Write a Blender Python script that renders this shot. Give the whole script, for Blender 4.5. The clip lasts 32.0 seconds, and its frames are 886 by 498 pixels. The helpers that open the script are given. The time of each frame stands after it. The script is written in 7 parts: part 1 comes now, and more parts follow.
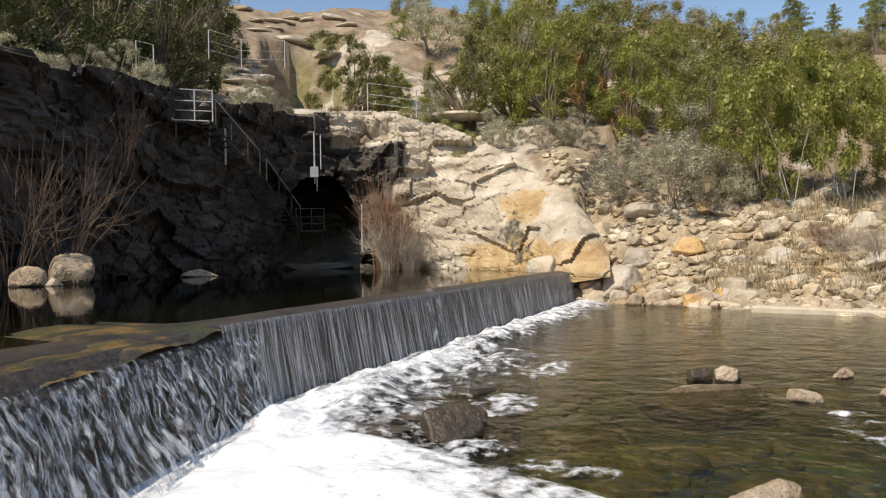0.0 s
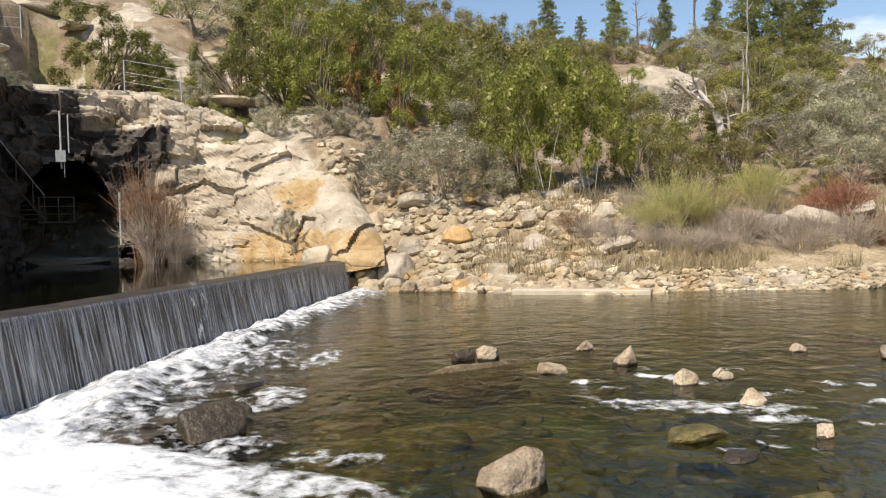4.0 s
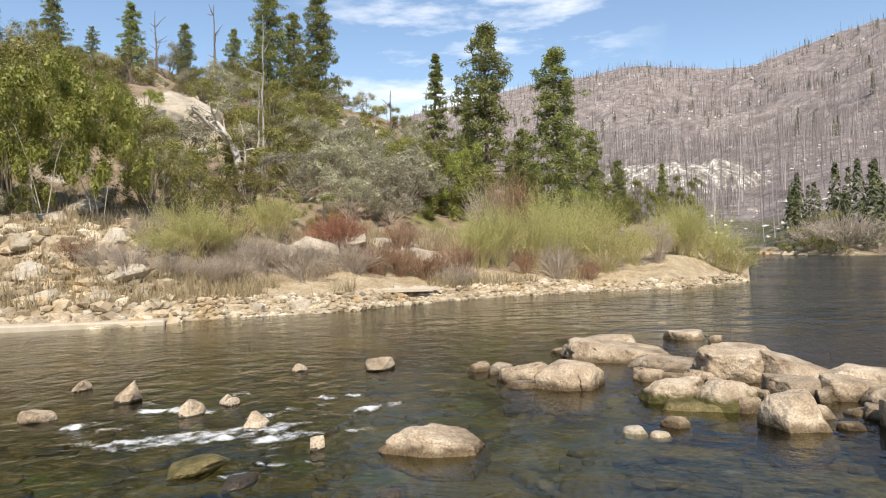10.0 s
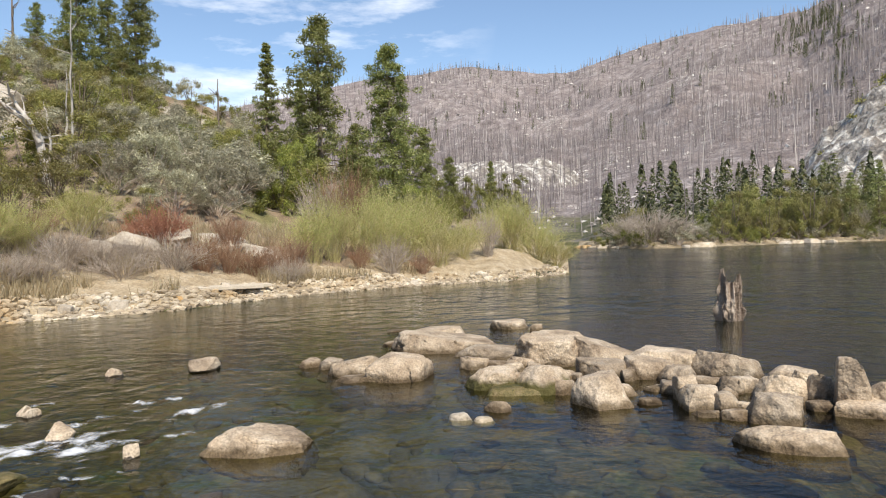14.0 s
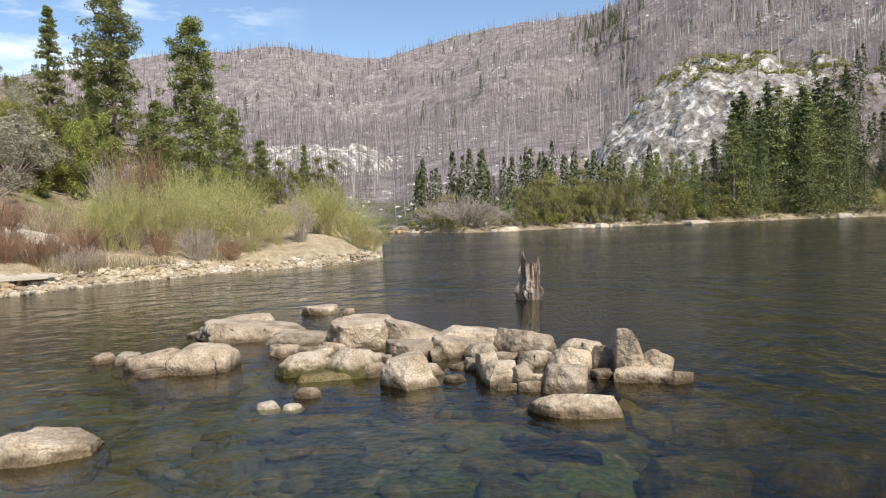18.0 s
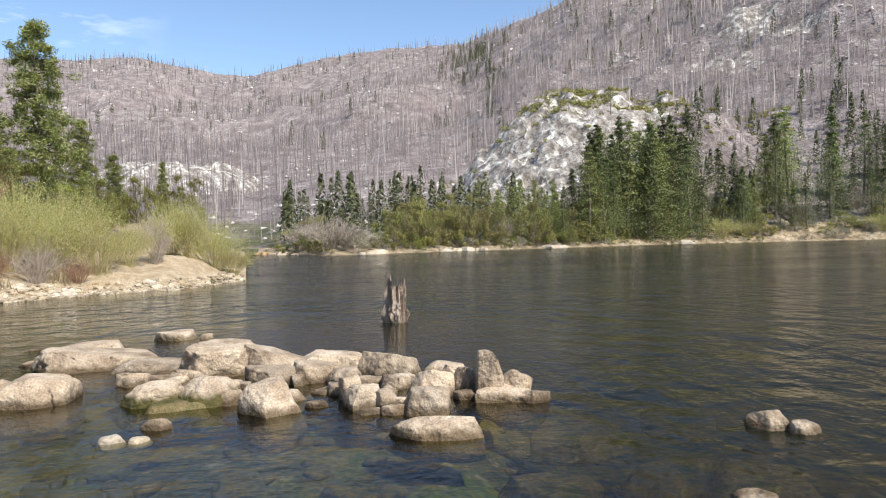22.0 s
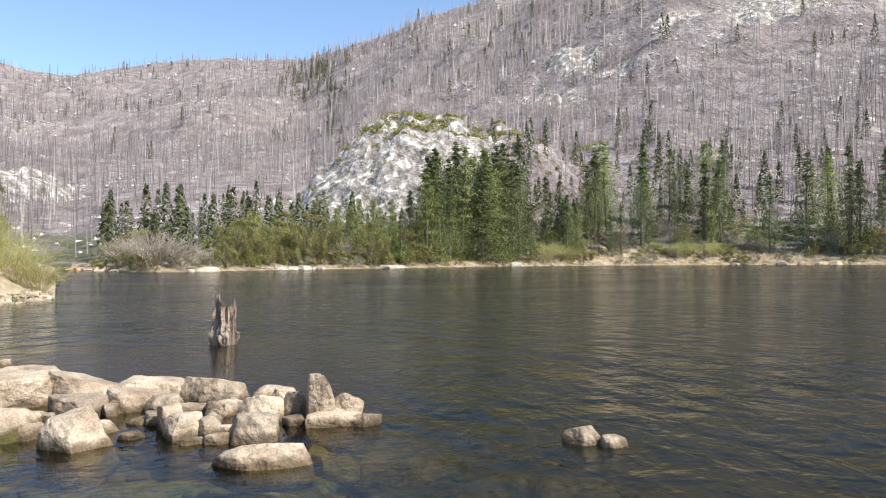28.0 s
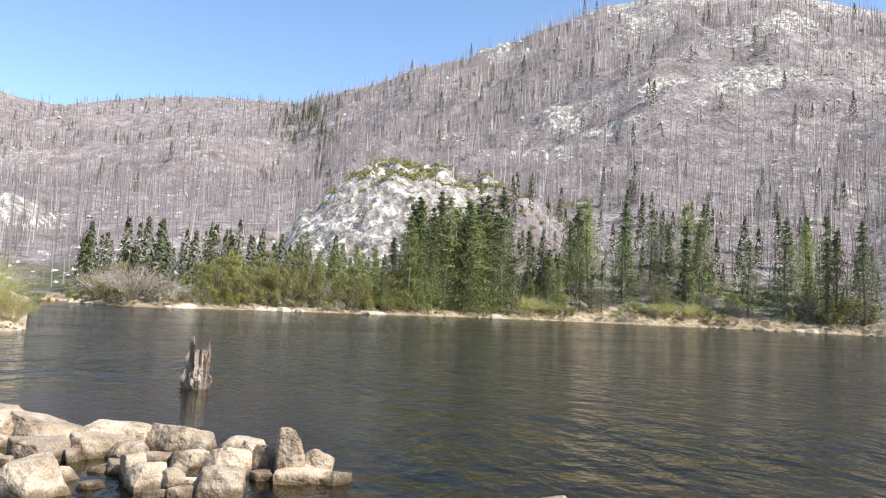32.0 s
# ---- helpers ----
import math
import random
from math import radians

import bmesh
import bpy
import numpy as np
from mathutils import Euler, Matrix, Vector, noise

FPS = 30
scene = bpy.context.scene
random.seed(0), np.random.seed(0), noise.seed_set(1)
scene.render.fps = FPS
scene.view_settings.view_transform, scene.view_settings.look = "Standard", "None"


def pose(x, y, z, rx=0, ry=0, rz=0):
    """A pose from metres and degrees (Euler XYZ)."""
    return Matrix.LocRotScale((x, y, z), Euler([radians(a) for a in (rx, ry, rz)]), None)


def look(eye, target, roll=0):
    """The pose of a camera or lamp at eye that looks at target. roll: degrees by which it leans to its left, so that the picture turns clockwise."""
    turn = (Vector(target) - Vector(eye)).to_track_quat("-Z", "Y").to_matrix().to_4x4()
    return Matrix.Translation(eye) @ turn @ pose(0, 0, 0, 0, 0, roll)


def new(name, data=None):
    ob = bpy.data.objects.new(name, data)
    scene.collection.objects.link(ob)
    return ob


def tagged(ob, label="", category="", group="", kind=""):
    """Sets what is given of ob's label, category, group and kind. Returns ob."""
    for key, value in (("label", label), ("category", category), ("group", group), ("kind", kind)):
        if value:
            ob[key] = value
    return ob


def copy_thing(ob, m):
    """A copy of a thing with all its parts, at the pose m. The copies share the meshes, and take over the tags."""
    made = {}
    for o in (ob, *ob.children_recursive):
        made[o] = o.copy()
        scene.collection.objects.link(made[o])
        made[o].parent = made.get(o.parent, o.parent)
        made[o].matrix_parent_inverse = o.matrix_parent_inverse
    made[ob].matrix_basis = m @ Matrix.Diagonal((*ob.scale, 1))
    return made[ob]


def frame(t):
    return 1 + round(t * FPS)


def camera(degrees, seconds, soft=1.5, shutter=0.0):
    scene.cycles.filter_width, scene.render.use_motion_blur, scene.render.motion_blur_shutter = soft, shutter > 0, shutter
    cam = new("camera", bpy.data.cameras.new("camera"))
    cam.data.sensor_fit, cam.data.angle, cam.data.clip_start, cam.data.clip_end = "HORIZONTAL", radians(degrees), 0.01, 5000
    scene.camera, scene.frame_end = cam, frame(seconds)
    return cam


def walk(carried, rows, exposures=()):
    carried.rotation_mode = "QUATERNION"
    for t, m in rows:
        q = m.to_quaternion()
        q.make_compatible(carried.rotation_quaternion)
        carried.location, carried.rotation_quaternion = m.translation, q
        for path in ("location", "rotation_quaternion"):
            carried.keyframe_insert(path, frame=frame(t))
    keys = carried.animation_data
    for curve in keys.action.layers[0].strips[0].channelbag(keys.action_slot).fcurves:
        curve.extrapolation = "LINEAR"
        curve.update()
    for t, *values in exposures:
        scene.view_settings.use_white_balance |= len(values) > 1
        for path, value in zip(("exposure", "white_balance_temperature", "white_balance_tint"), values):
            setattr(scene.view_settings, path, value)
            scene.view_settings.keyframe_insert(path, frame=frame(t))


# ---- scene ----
cam = camera(63.99, 32.0, soft=1.1)
# seconds, eye, then the turn as pose() takes it
PATH = [
    (0.0, -0.267, 0.030, 1.441, 90.221, 1.117, -1.048),
    (0.5, -0.252, 0.043, 1.428, 89.558, 1.478, -1.944),
    (1.0, -0.224, 0.067, 1.417, 89.279, 1.896, -3.835),
    (1.5, -0.222, 0.056, 1.424, 89.351, 1.759, -5.756),
    (2.0, -0.217, 0.057, 1.421, 89.198, 1.936, -6.440),
    (2.5, -0.211, 0.041, 1.426, 88.921, 2.161, -7.612),
    (3.0, -0.188, 0.051, 1.427, 88.739, 2.088, -10.537),
    (3.5, -0.159, 0.057, 1.424, 88.861, 2.274, -14.364),
    (4.0, -0.134, 0.085, 1.414, 89.000, 1.861, -18.707),
    (4.5, -0.118, 0.077, 1.413, 89.431, 1.678, -23.426),
    (6.5, 0.020, 0.131, 1.374, 88.983, 1.100, -37.240),
    (7.0, 0.008, 0.121, 1.379, 88.852, 1.302, -40.621),
    (7.5, -0.022, 0.098, 1.391, 88.708, 1.269, -44.240),
    (8.0, 0.014, 0.109, 1.389, 89.125, 1.451, -48.491),
    (8.5, 0.026, 0.110, 1.387, 89.499, 1.669, -50.682),
    (9.0, 0.018, 0.105, 1.387, 89.718, 1.605, -52.107),
    (9.5, 0.016, 0.102, 1.386, 89.836, 1.269, -53.641),
    (10.0, 0.025, 0.099, 1.389, 90.268, 1.381, -56.044),
    (10.5, 0.027, 0.090, 1.388, 90.426, 1.757, -58.193),
    (11.0, 0.040, 0.080, 1.386, 90.263, 1.974, -60.710),
    (11.5, 0.034, 0.074, 1.382, 89.910, 2.042, -62.233),
    (12.0, 0.041, 0.076, 1.380, 89.672, 1.879, -63.045),
    (12.5, 0.045, 0.072, 1.377, 89.517, 1.728, -63.973),
    (13.0, 0.039, 0.064, 1.380, 89.459, 1.673, -65.136),
    (13.5, 0.051, 0.061, 1.378, 89.465, 1.815, -66.985),
    (14.0, 0.048, 0.049, 1.377, 89.523, 1.713, -69.284),
    (14.5, 0.042, 0.047, 1.376, 89.506, 1.471, -71.361),
    (16.5, 0.037, 0.012, 1.371, 88.249, 1.941, -78.383),
    (17.0, 0.051, 0.008, 1.368, 88.123, 1.814, -80.280),
    (17.5, 0.050, -0.006, 1.367, 87.983, 1.984, -82.180),
    (18.0, 0.050, -0.009, 1.370, 87.854, 1.886, -84.125),
    (18.5, 0.061, -0.019, 1.369, 87.879, 1.710, -86.065),
    (19.0, 0.069, -0.028, 1.370, 88.125, 1.664, -88.283),
    (19.5, 0.072, -0.032, 1.364, 88.370, 1.705, -90.395),
    (20.0, 0.065, -0.038, 1.369, 88.775, 1.613, -92.045),
    (20.5, 0.063, -0.037, 1.370, 89.106, 1.374, -92.802),
    (21.0, 0.070, -0.039, 1.369, 89.243, 1.140, -93.359),
    (21.5, 0.067, -0.043, 1.368, 89.345, 1.155, -94.083),
    (22.0, 0.065, -0.048, 1.367, 89.413, 1.284, -94.683),
    (22.5, 0.058, -0.051, 1.371, 89.388, 1.402, -95.722),
    (23.0, 0.060, -0.054, 1.373, 89.449, 1.277, -96.100),
    (23.5, 0.063, -0.058, 1.371, 89.549, 1.182, -96.603),
    (24.0, 0.055, -0.054, 1.376, 89.739, 1.033, -96.939),
    (24.5, 0.051, -0.057, 1.376, 89.916, 0.933, -97.644),
    (26.5, 0.049, -0.074, 1.384, 90.856, 1.214, -101.926),
    (27.0, 0.052, -0.079, 1.385, 90.925, 0.900, -104.016),
    (27.5, 0.056, -0.075, 1.390, 90.835, 0.389, -106.305),
    (28.0, 0.048, -0.077, 1.395, 90.815, 0.185, -107.715),
    (28.5, 0.058, -0.079, 1.406, 91.241, -0.314, -109.113),
    (29.0, 0.056, -0.082, 1.415, 91.713, -1.362, -110.419),
    (29.5, 0.047, -0.083, 1.426, 91.929, -1.685, -111.677),
    (30.0, 0.060, -0.086, 1.434, 92.161, -1.855, -111.950),
    (30.5, 0.060, -0.086, 1.443, 91.660, -1.738, -111.910),
    (31.0, 0.044, -0.086, 1.464, 92.669, -1.830, -110.908),
    (31.5, 0.046, -0.084, 1.469, 93.907, -2.369, -109.919),
    (32.0, 0.057, -0.080, 1.477, 94.761, -2.712, -109.280),
]
walk(cam, [(t, pose(x, y, z, rx, ry, rz)) for t, x, y, z, rx, ry, rz in PATH],
     exposures=[(0.0, 0.2, 7500, 10), (4.0, 0.28, 7500, 10), (9.0, 0.35, 7300, 10), (14.0, 0.29, 7000, 10), (17.0, 0.25, 6850, 10), (19.5, 0.38, 6750, 10), (24.0, 0.51, 6750, 10), (27.0, 0.6, 6750, 10), (28.0, 0.68, 6700, 10), (32.0, 0.78, 6600, 10)])

# ---- sky and sun ----
SUN_AZ, SUN_EL = 228.0, 50.0
world = bpy.data.worlds.new("sky")
scene.world = world
world.use_nodes = True
wn, wl = world.node_tree.nodes, world.node_tree.links
wn.clear()
w_out, w_bg, w_sky = wn.new("ShaderNodeOutputWorld"), wn.new("ShaderNodeBackground"), wn.new("ShaderNodeTexSky")
w_sky.sky_type, w_sky.sun_disc = "NISHITA", False
w_sky.sun_elevation, w_sky.sun_rotation = radians(SUN_EL), radians(SUN_AZ)
w_sky.air_density, w_sky.dust_density, w_sky.ozone_density = 0.95, 0.1, 3.3
w_bg.inputs["Strength"].default_value = 0.15
# thin streaks of high cloud over the pines
w_tc, w_map, w_noise, w_ramp = wn.new("ShaderNodeTexCoord"), wn.new("ShaderNodeMapping"), wn.new("ShaderNodeTexNoise"), wn.new("ShaderNodeValToRGB")
w_map.inputs["Scale"].default_value = (2.2, 2.2, 9.0)
w_map.inputs["Rotation"].default_value = (0.0, 0.25, 0.6)
w_noise.inputs["Scale"].default_value, w_noise.inputs["Detail"].default_value, w_noise.inputs["Roughness"].default_value = 1.5, 7.0, 0.6
w_ramp.color_ramp.elements[0].position, w_ramp.color_ramp.elements[1].position = 0.44, 0.72
w_dot, w_lim, w_mul = wn.new("ShaderNodeVectorMath"), wn.new("ShaderNodeMapRange"), wn.new("ShaderNodeMath")
w_dot.operation = "DOT_PRODUCT"
w_dot.inputs[1].default_value = Vector((math.sin(radians(59)), math.cos(radians(59)), 0.32)).normalized()
w_lim.inputs["From Min"].default_value, w_lim.inputs["From Max"].default_value = 0.968, 0.992
w_mul.operation = "MULTIPLY"
w_mix = wn.new("ShaderNodeMixRGB")
w_mix.inputs[2].default_value = (9.0, 9.3, 9.8, 1)
wl.new(w_tc.outputs["Generated"], w_map.inputs["Vector"])
wl.new(w_map.outputs[0], w_noise.inputs["Vector"])
wl.new(w_noise.outputs["Fac"], w_ramp.inputs[0])
wl.new(w_tc.outputs["Generated"], w_dot.inputs[0])
wl.new(w_dot.outputs["Value"], w_lim.inputs["Value"])
wl.new(w_ramp.outputs[0], w_mul.inputs[0])
wl.new(w_lim.outputs[0], w_mul.inputs[1])
wl.new(w_mul.outputs[0], w_mix.inputs[0])
wl.new(w_sky.outputs[0], w_mix.inputs[1])
wl.new(w_mix.outputs[0], w_bg.inputs["Color"])
wl.new(w_bg.outputs[0], w_out.inputs["Surface"])
sun_dir = Vector((math.sin(radians(SUN_AZ)) * math.cos(radians(SUN_EL)), math.cos(radians(SUN_AZ)) * math.cos(radians(SUN_EL)), math.sin(radians(SUN_EL))))
sun_data = bpy.data.lights.new("sun", "SUN")
sun_data.energy, sun_data.angle, sun_data.color = 4.2, radians(0.5), (1.0, 0.95, 0.88)
sun = new("sun", sun_data)
sun.matrix_world = look(sun_dir * 50, (0, 0, 0))

# ---- numbers and noise ----


def hash3(i, j, k, seed):
    n = (i * 73856093) ^ (j * 19349663) ^ (k * 83492791) ^ (seed * 2654435761)
    n = (n ^ (n >> 13)) * 1274126177
    n = n ^ (n >> 16)
    return (n & 0xFFFFFF) / float(0xFFFFFF)


def value_noise(p, seed=0):
    """Smooth noise from 0 to 1 at the rows of p."""
    p = np.asarray(p, float)
    c = np.floor(p).astype(np.int64)
    f = p - c
    f = f * f * (3 - 2 * f)
    total = 0.0
    for dx in (0, 1):
        for dy in (0, 1):
            for dz in (0, 1):
                w = (f[:, 0] if dx else 1 - f[:, 0]) * (f[:, 1] if dy else 1 - f[:, 1]) * (f[:, 2] if dz else 1 - f[:, 2])
                total = total + w * hash3(c[:, 0] + dx, c[:, 1] + dy, c[:, 2] + dz, seed)
    return total


def fbm(p, seed=0, octaves=4, rough=0.5):
    """Layered noise about 0, roughly -1 to 1."""
    p = np.asarray(p, float)
    total, amp, norm = 0.0, 1.0, 0.0
    for o in range(octaves):
        total = total + amp * (value_noise(p * 2.0 ** o + 17.3 * o, seed + o) * 2 - 1)
        norm += amp
        amp *= rough
    return total / norm


def cells(p, seed=0):
    """Distance to the nearest and to the second nearest of scattered points, and the number of the nearest's cell."""
    p = np.asarray(p, float)
    c = np.floor(p).astype(np.int64)
    best, second, value = np.full(len(p), 9.0), np.full(len(p), 9.0), np.zeros(len(p))
    for dx in (-1, 0, 1):
        for dy in (-1, 0, 1):
            for dz in (-1, 0, 1):
                i, j, k = c[:, 0] + dx, c[:, 1] + dy, c[:, 2] + dz
                q = np.stack([i + hash3(i, j, k, seed + 1), j + hash3(i, j, k, seed + 2), k + hash3(i, j, k, seed + 3)], 1)
                d = np.linalg.norm(q - p, axis=1)
                near = d < best
                second = np.where(near, best, np.minimum(second, d))
                value = np.where(near, hash3(i, j, k, seed + 4), value)
                best = np.where(near, d, best)
    return best, second, value


def smooth(a, b, x):
    u = np.clip((np.asarray(x, float) - a) / (b - a), 0, 1)
    return u * u * (3 - 2 * u)


def at(az, r):
    """Plan place by bearing (degrees, clockwise from ahead) and distance."""
    return r * math.sin(radians(az)), r * math.cos(radians(az))


# ---- mesh makers ----
def mesh_of(name, verts, faces, material=None, shade=True, slots=None, index=None):
    """A mesh from arrays of vertices and of equal-sided faces."""
    verts, faces = np.asarray(verts, np.float32), np.asarray(faces, np.int32)
    me = bpy.data.meshes.new(name)
    n, k = faces.shape
    me.vertices.add(len(verts))
    me.vertices.foreach_set("co", verts.ravel())
    me.loops.add(n * k)
    me.loops.foreach_set("vertex_index", faces.ravel())
    me.polygons.add(n)
    me.polygons.foreach_set("loop_start", np.arange(0, n * k, k, dtype=np.int32))
    me.polygons.foreach_set("loop_total", np.full(n, k, np.int32))
    for m in slots or ([material] if material else []):
        me.materials.append(m)
    if index is not None:
        me.polygons.foreach_set("material_index", np.asarray(index, np.int32))
    me.polygons.foreach_set("use_smooth", np.full(n, shade))
    me.update(calc_edges=True)
    me.validate()
    return me


def grid_faces(nu, nv, closed=False):
    i, j = np.meshgrid(np.arange(nu if closed else nu - 1), np.arange(nv - 1), indexing="ij")
    a, b = i * nv + j, ((i + 1) % nu) * nv + j
    return np.stack([a, b, b + 1, a + 1], -1).reshape(-1, 4)


def part(name, me, parent, label=""):
    ob = new(name, me)
    ob.parent = parent
    if label:
        ob["label"] = label
    return ob


def tube(path, radii, sides=6):
    """Vertices and faces of a tapered limb along a path."""
    path, radii = np.asarray(path, float), np.asarray(radii, float)
    n = len(path)
    d = np.gradient(path, axis=0)
    d /= np.linalg.norm(d, axis=1)[:, None] + 1e-9
    ref = np.where(np.abs(d[:, 2:3]) < 0.9, [[0, 0, 1.0]], [[1.0, 0, 0]])
    a = np.cross(d, ref)
    a /= np.linalg.norm(a, axis=1)[:, None] + 1e-9
    b = np.cross(d, a)
    ang = np.linspace(0, 2 * math.pi, sides, endpoint=False)
    v = path[:, None] + radii[:, None, None] * (np.cos(ang)[None, :, None] * a[:, None] + np.sin(ang)[None, :, None] * b[:, None])
    i, j = np.meshgrid(np.arange(n - 1), np.arange(sides), indexing="ij")
    p, q = i * sides + j, i * sides + (j + 1) % sides
    return v.reshape(-1, 3), np.stack([p, q, q + sides, p + sides], -1).reshape(-1, 4)


def joined(pieces):
    vs, fs, base = [], [], 0
    for v, f in pieces:
        vs.append(v)
        fs.append(np.asarray(f) + base)
        base += len(v)
    return np.concatenate(vs), np.concatenate(fs)


def box_mesh(name, size, material, bevel=0.01, centre=(0, 0, 0)):
    bm = bmesh.new()
    bmesh.ops.create_cube(bm, size=1)
    bmesh.ops.scale(bm, vec=size, verts=bm.verts)
    if bevel:
        bmesh.ops.bevel(bm, geom=bm.edges[:], offset=bevel, segments=1, affect="EDGES")
    bmesh.ops.translate(bm, vec=centre, verts=bm.verts)
    me = bpy.data.meshes.new(name)
    bm.to_mesh(me)
    bm.free()
    me.materials.append(material)
    return me


# ---- materials ----
def surface(name, stops, scale=1.0, detail=8.0, rough=0.85, bump=0.4, bump_scale=None, fine=None, spec=0.3, stretch=(1, 1, 1), streak=None, patches=None, random_piece=0.0, metal=0.0, dist=0.05, island=0.0, waterline=None):
    """A procedural surface: a noise through colour stops, a finer grain over it, stains, streaks, relief."""
    mat = bpy.data.materials.new(name)
    mat.use_nodes = True
    nt = mat.node_tree
    nd, ln = nt.nodes, nt.links
    bsdf = nd["Principled BSDF"]
    bsdf.inputs["Roughness"].default_value, bsdf.inputs["Specular IOR Level"].default_value, bsdf.inputs["Metallic"].default_value = rough, spec, metal
    geo, mp = nd.new("ShaderNodeNewGeometry"), nd.new("ShaderNodeMapping")
    mp.inputs["Scale"].default_value = stretch
    ln.new(geo.outputs["Position"], mp.inputs["Vector"])
    n1, ramp = nd.new("ShaderNodeTexNoise"), nd.new("ShaderNodeValToRGB")
    n1.inputs["Scale"].default_value, n1.inputs["Detail"].default_value, n1.inputs["Roughness"].default_value = scale, detail, 0.62
    ln.new(mp.outputs[0], n1.inputs["Vector"])
    ln.new(n1.outputs["Fac"], ramp.inputs[0])
    els = ramp.color_ramp.elements
    for i, (pos, col) in enumerate(stops):
        e = els[i] if i < 2 else els.new(pos)
        e.position, e.color = pos, (*col, 1)
    colour = ramp.outputs[0]

    def overlay(fac, col, kind="MIX"):
        nonlocal colour
        mx = nd.new("ShaderNodeMixRGB")
        mx.blend_type = kind
        if isinstance(fac, float):
            mx.inputs[0].default_value = fac
        else:
            ln.new(fac, mx.inputs[0])
        ln.new(colour, mx.inputs[1])
        if isinstance(col, tuple):
            mx.inputs[2].default_value = (*col, 1)
        else:
            ln.new(col, mx.inputs[2])
        colour = mx.outputs[0]

    def mask(sc, lo, hi, st=(1, 1, 1), top=1.0, det=6.0):
        m2, nn, mr = nd.new("ShaderNodeMapping"), nd.new("ShaderNodeTexNoise"), nd.new("ShaderNodeMapRange")
        m2.inputs["Scale"].default_value = st
        nn.inputs["Scale"].default_value, nn.inputs["Detail"].default_value = sc, det
        mr.inputs["From Min"].default_value, mr.inputs["From Max"].default_value, mr.inputs["To Max"].default_value = lo, hi, top
        ln.new(geo.outputs["Position"], m2.inputs["Vector"])
        ln.new(m2.outputs[0], nn.inputs["Vector"])
        ln.new(nn.outputs["Fac"], mr.inputs["Value"])
        return mr.outputs[0]

    for sc, lo, hi, col, top in patches or ():
        overlay(mask(sc, lo, hi, top=top), col)
    for sc, lo, hi, col, top in streak or ():
        overlay(mask(sc, lo, hi, (1, 1, 0.12), top), col)
    if fine:
        sc, strength = fine
        nf, rf = nd.new("ShaderNodeTexNoise"), nd.new("ShaderNodeMapRange")
        nf.inputs["Scale"].default_value, nf.inputs["Detail"].default_value = sc, 4.0
        rf.inputs["From Min"].default_value, rf.inputs["From Max"].default_value = 0.3, 0.7
        rf.inputs["To Min"].default_value, rf.inputs["To Max"].default_value = 1 - strength, 1 + strength
        ln.new(geo.outputs["Position"], nf.inputs["Vector"])
        ln.new(nf.outputs["Fac"], rf.inputs["Value"])
        overlay(1.0, rf.outputs[0], "MULTIPLY")
    if random_piece:
        oi, rr = nd.new("ShaderNodeObjectInfo"), nd.new("ShaderNodeMapRange")
        rr.inputs["To Min"].default_value, rr.inputs["To Max"].default_value = 1 - random_piece, 1 + random_piece
        ln.new(oi.outputs["Random"], rr.inputs["Value"])
        overlay(1.0, rr.outputs[0], "MULTIPLY")
    if island:
        ri = nd.new("ShaderNodeMapRange")
        ri.inputs["To Min"].default_value, ri.inputs["To Max"].default_value = 1 - island, 1 + island
        ln.new(geo.outputs["Random Per Island"], ri.inputs["Value"])
        overlay(1.0, ri.outputs[0], "MULTIPLY")
    if waterline:
        # damp and algae up to a ragged line just over the water
        xyz, wn_noise, wadd, wr = nd.new("ShaderNodeSeparateXYZ"), nd.new("ShaderNodeTexNoise"), nd.new("ShaderNodeMath"), nd.new("ShaderNodeMapRange")
        wn_noise.inputs["Scale"].default_value, wn_noise.inputs["Detail"].default_value = 7.0, 5.0
        wadd.operation = "MULTIPLY_ADD"
        wadd.inputs[1].default_value = -0.16
        wr.inputs["From Min"].default_value, wr.inputs["From Max"].default_value = waterline[0] - 0.08 + 0.03, waterline[0] - 0.08 - 0.03
        ln.new(geo.outputs["Position"], xyz.inputs[0])
        ln.new(geo.outputs["Position"], wn_noise.inputs["Vector"])
        ln.new(wn_noise.outputs["Fac"], wadd.inputs[0])
        ln.new(xyz.outputs["Z"], wadd.inputs[2])
        ln.new(wadd.outputs[0], wr.inputs["Value"])
        overlay(wr.outputs[0], waterline[1], "MULTIPLY" if len(waterline) == 2 else "MIX")
    ln.new(colour, bsdf.inputs["Base Color"])
    if bump:
        nb, bp = nd.new("ShaderNodeTexNoise"), nd.new("ShaderNodeBump")
        nb.inputs["Scale"].default_value, nb.inputs["Detail"].default_value = bump_scale or scale * 6, 8.0
        bp.inputs["Strength"].default_value, bp.inputs["Distance"].default_value = bump, dist
        ln.new(geo.outputs["Position"], nb.inputs["Vector"])
        ln.new(nb.outputs["Fac"], bp.inputs["Height"])
        ln.new(bp.outputs[0], bsdf.inputs["Normal"])
    return mat


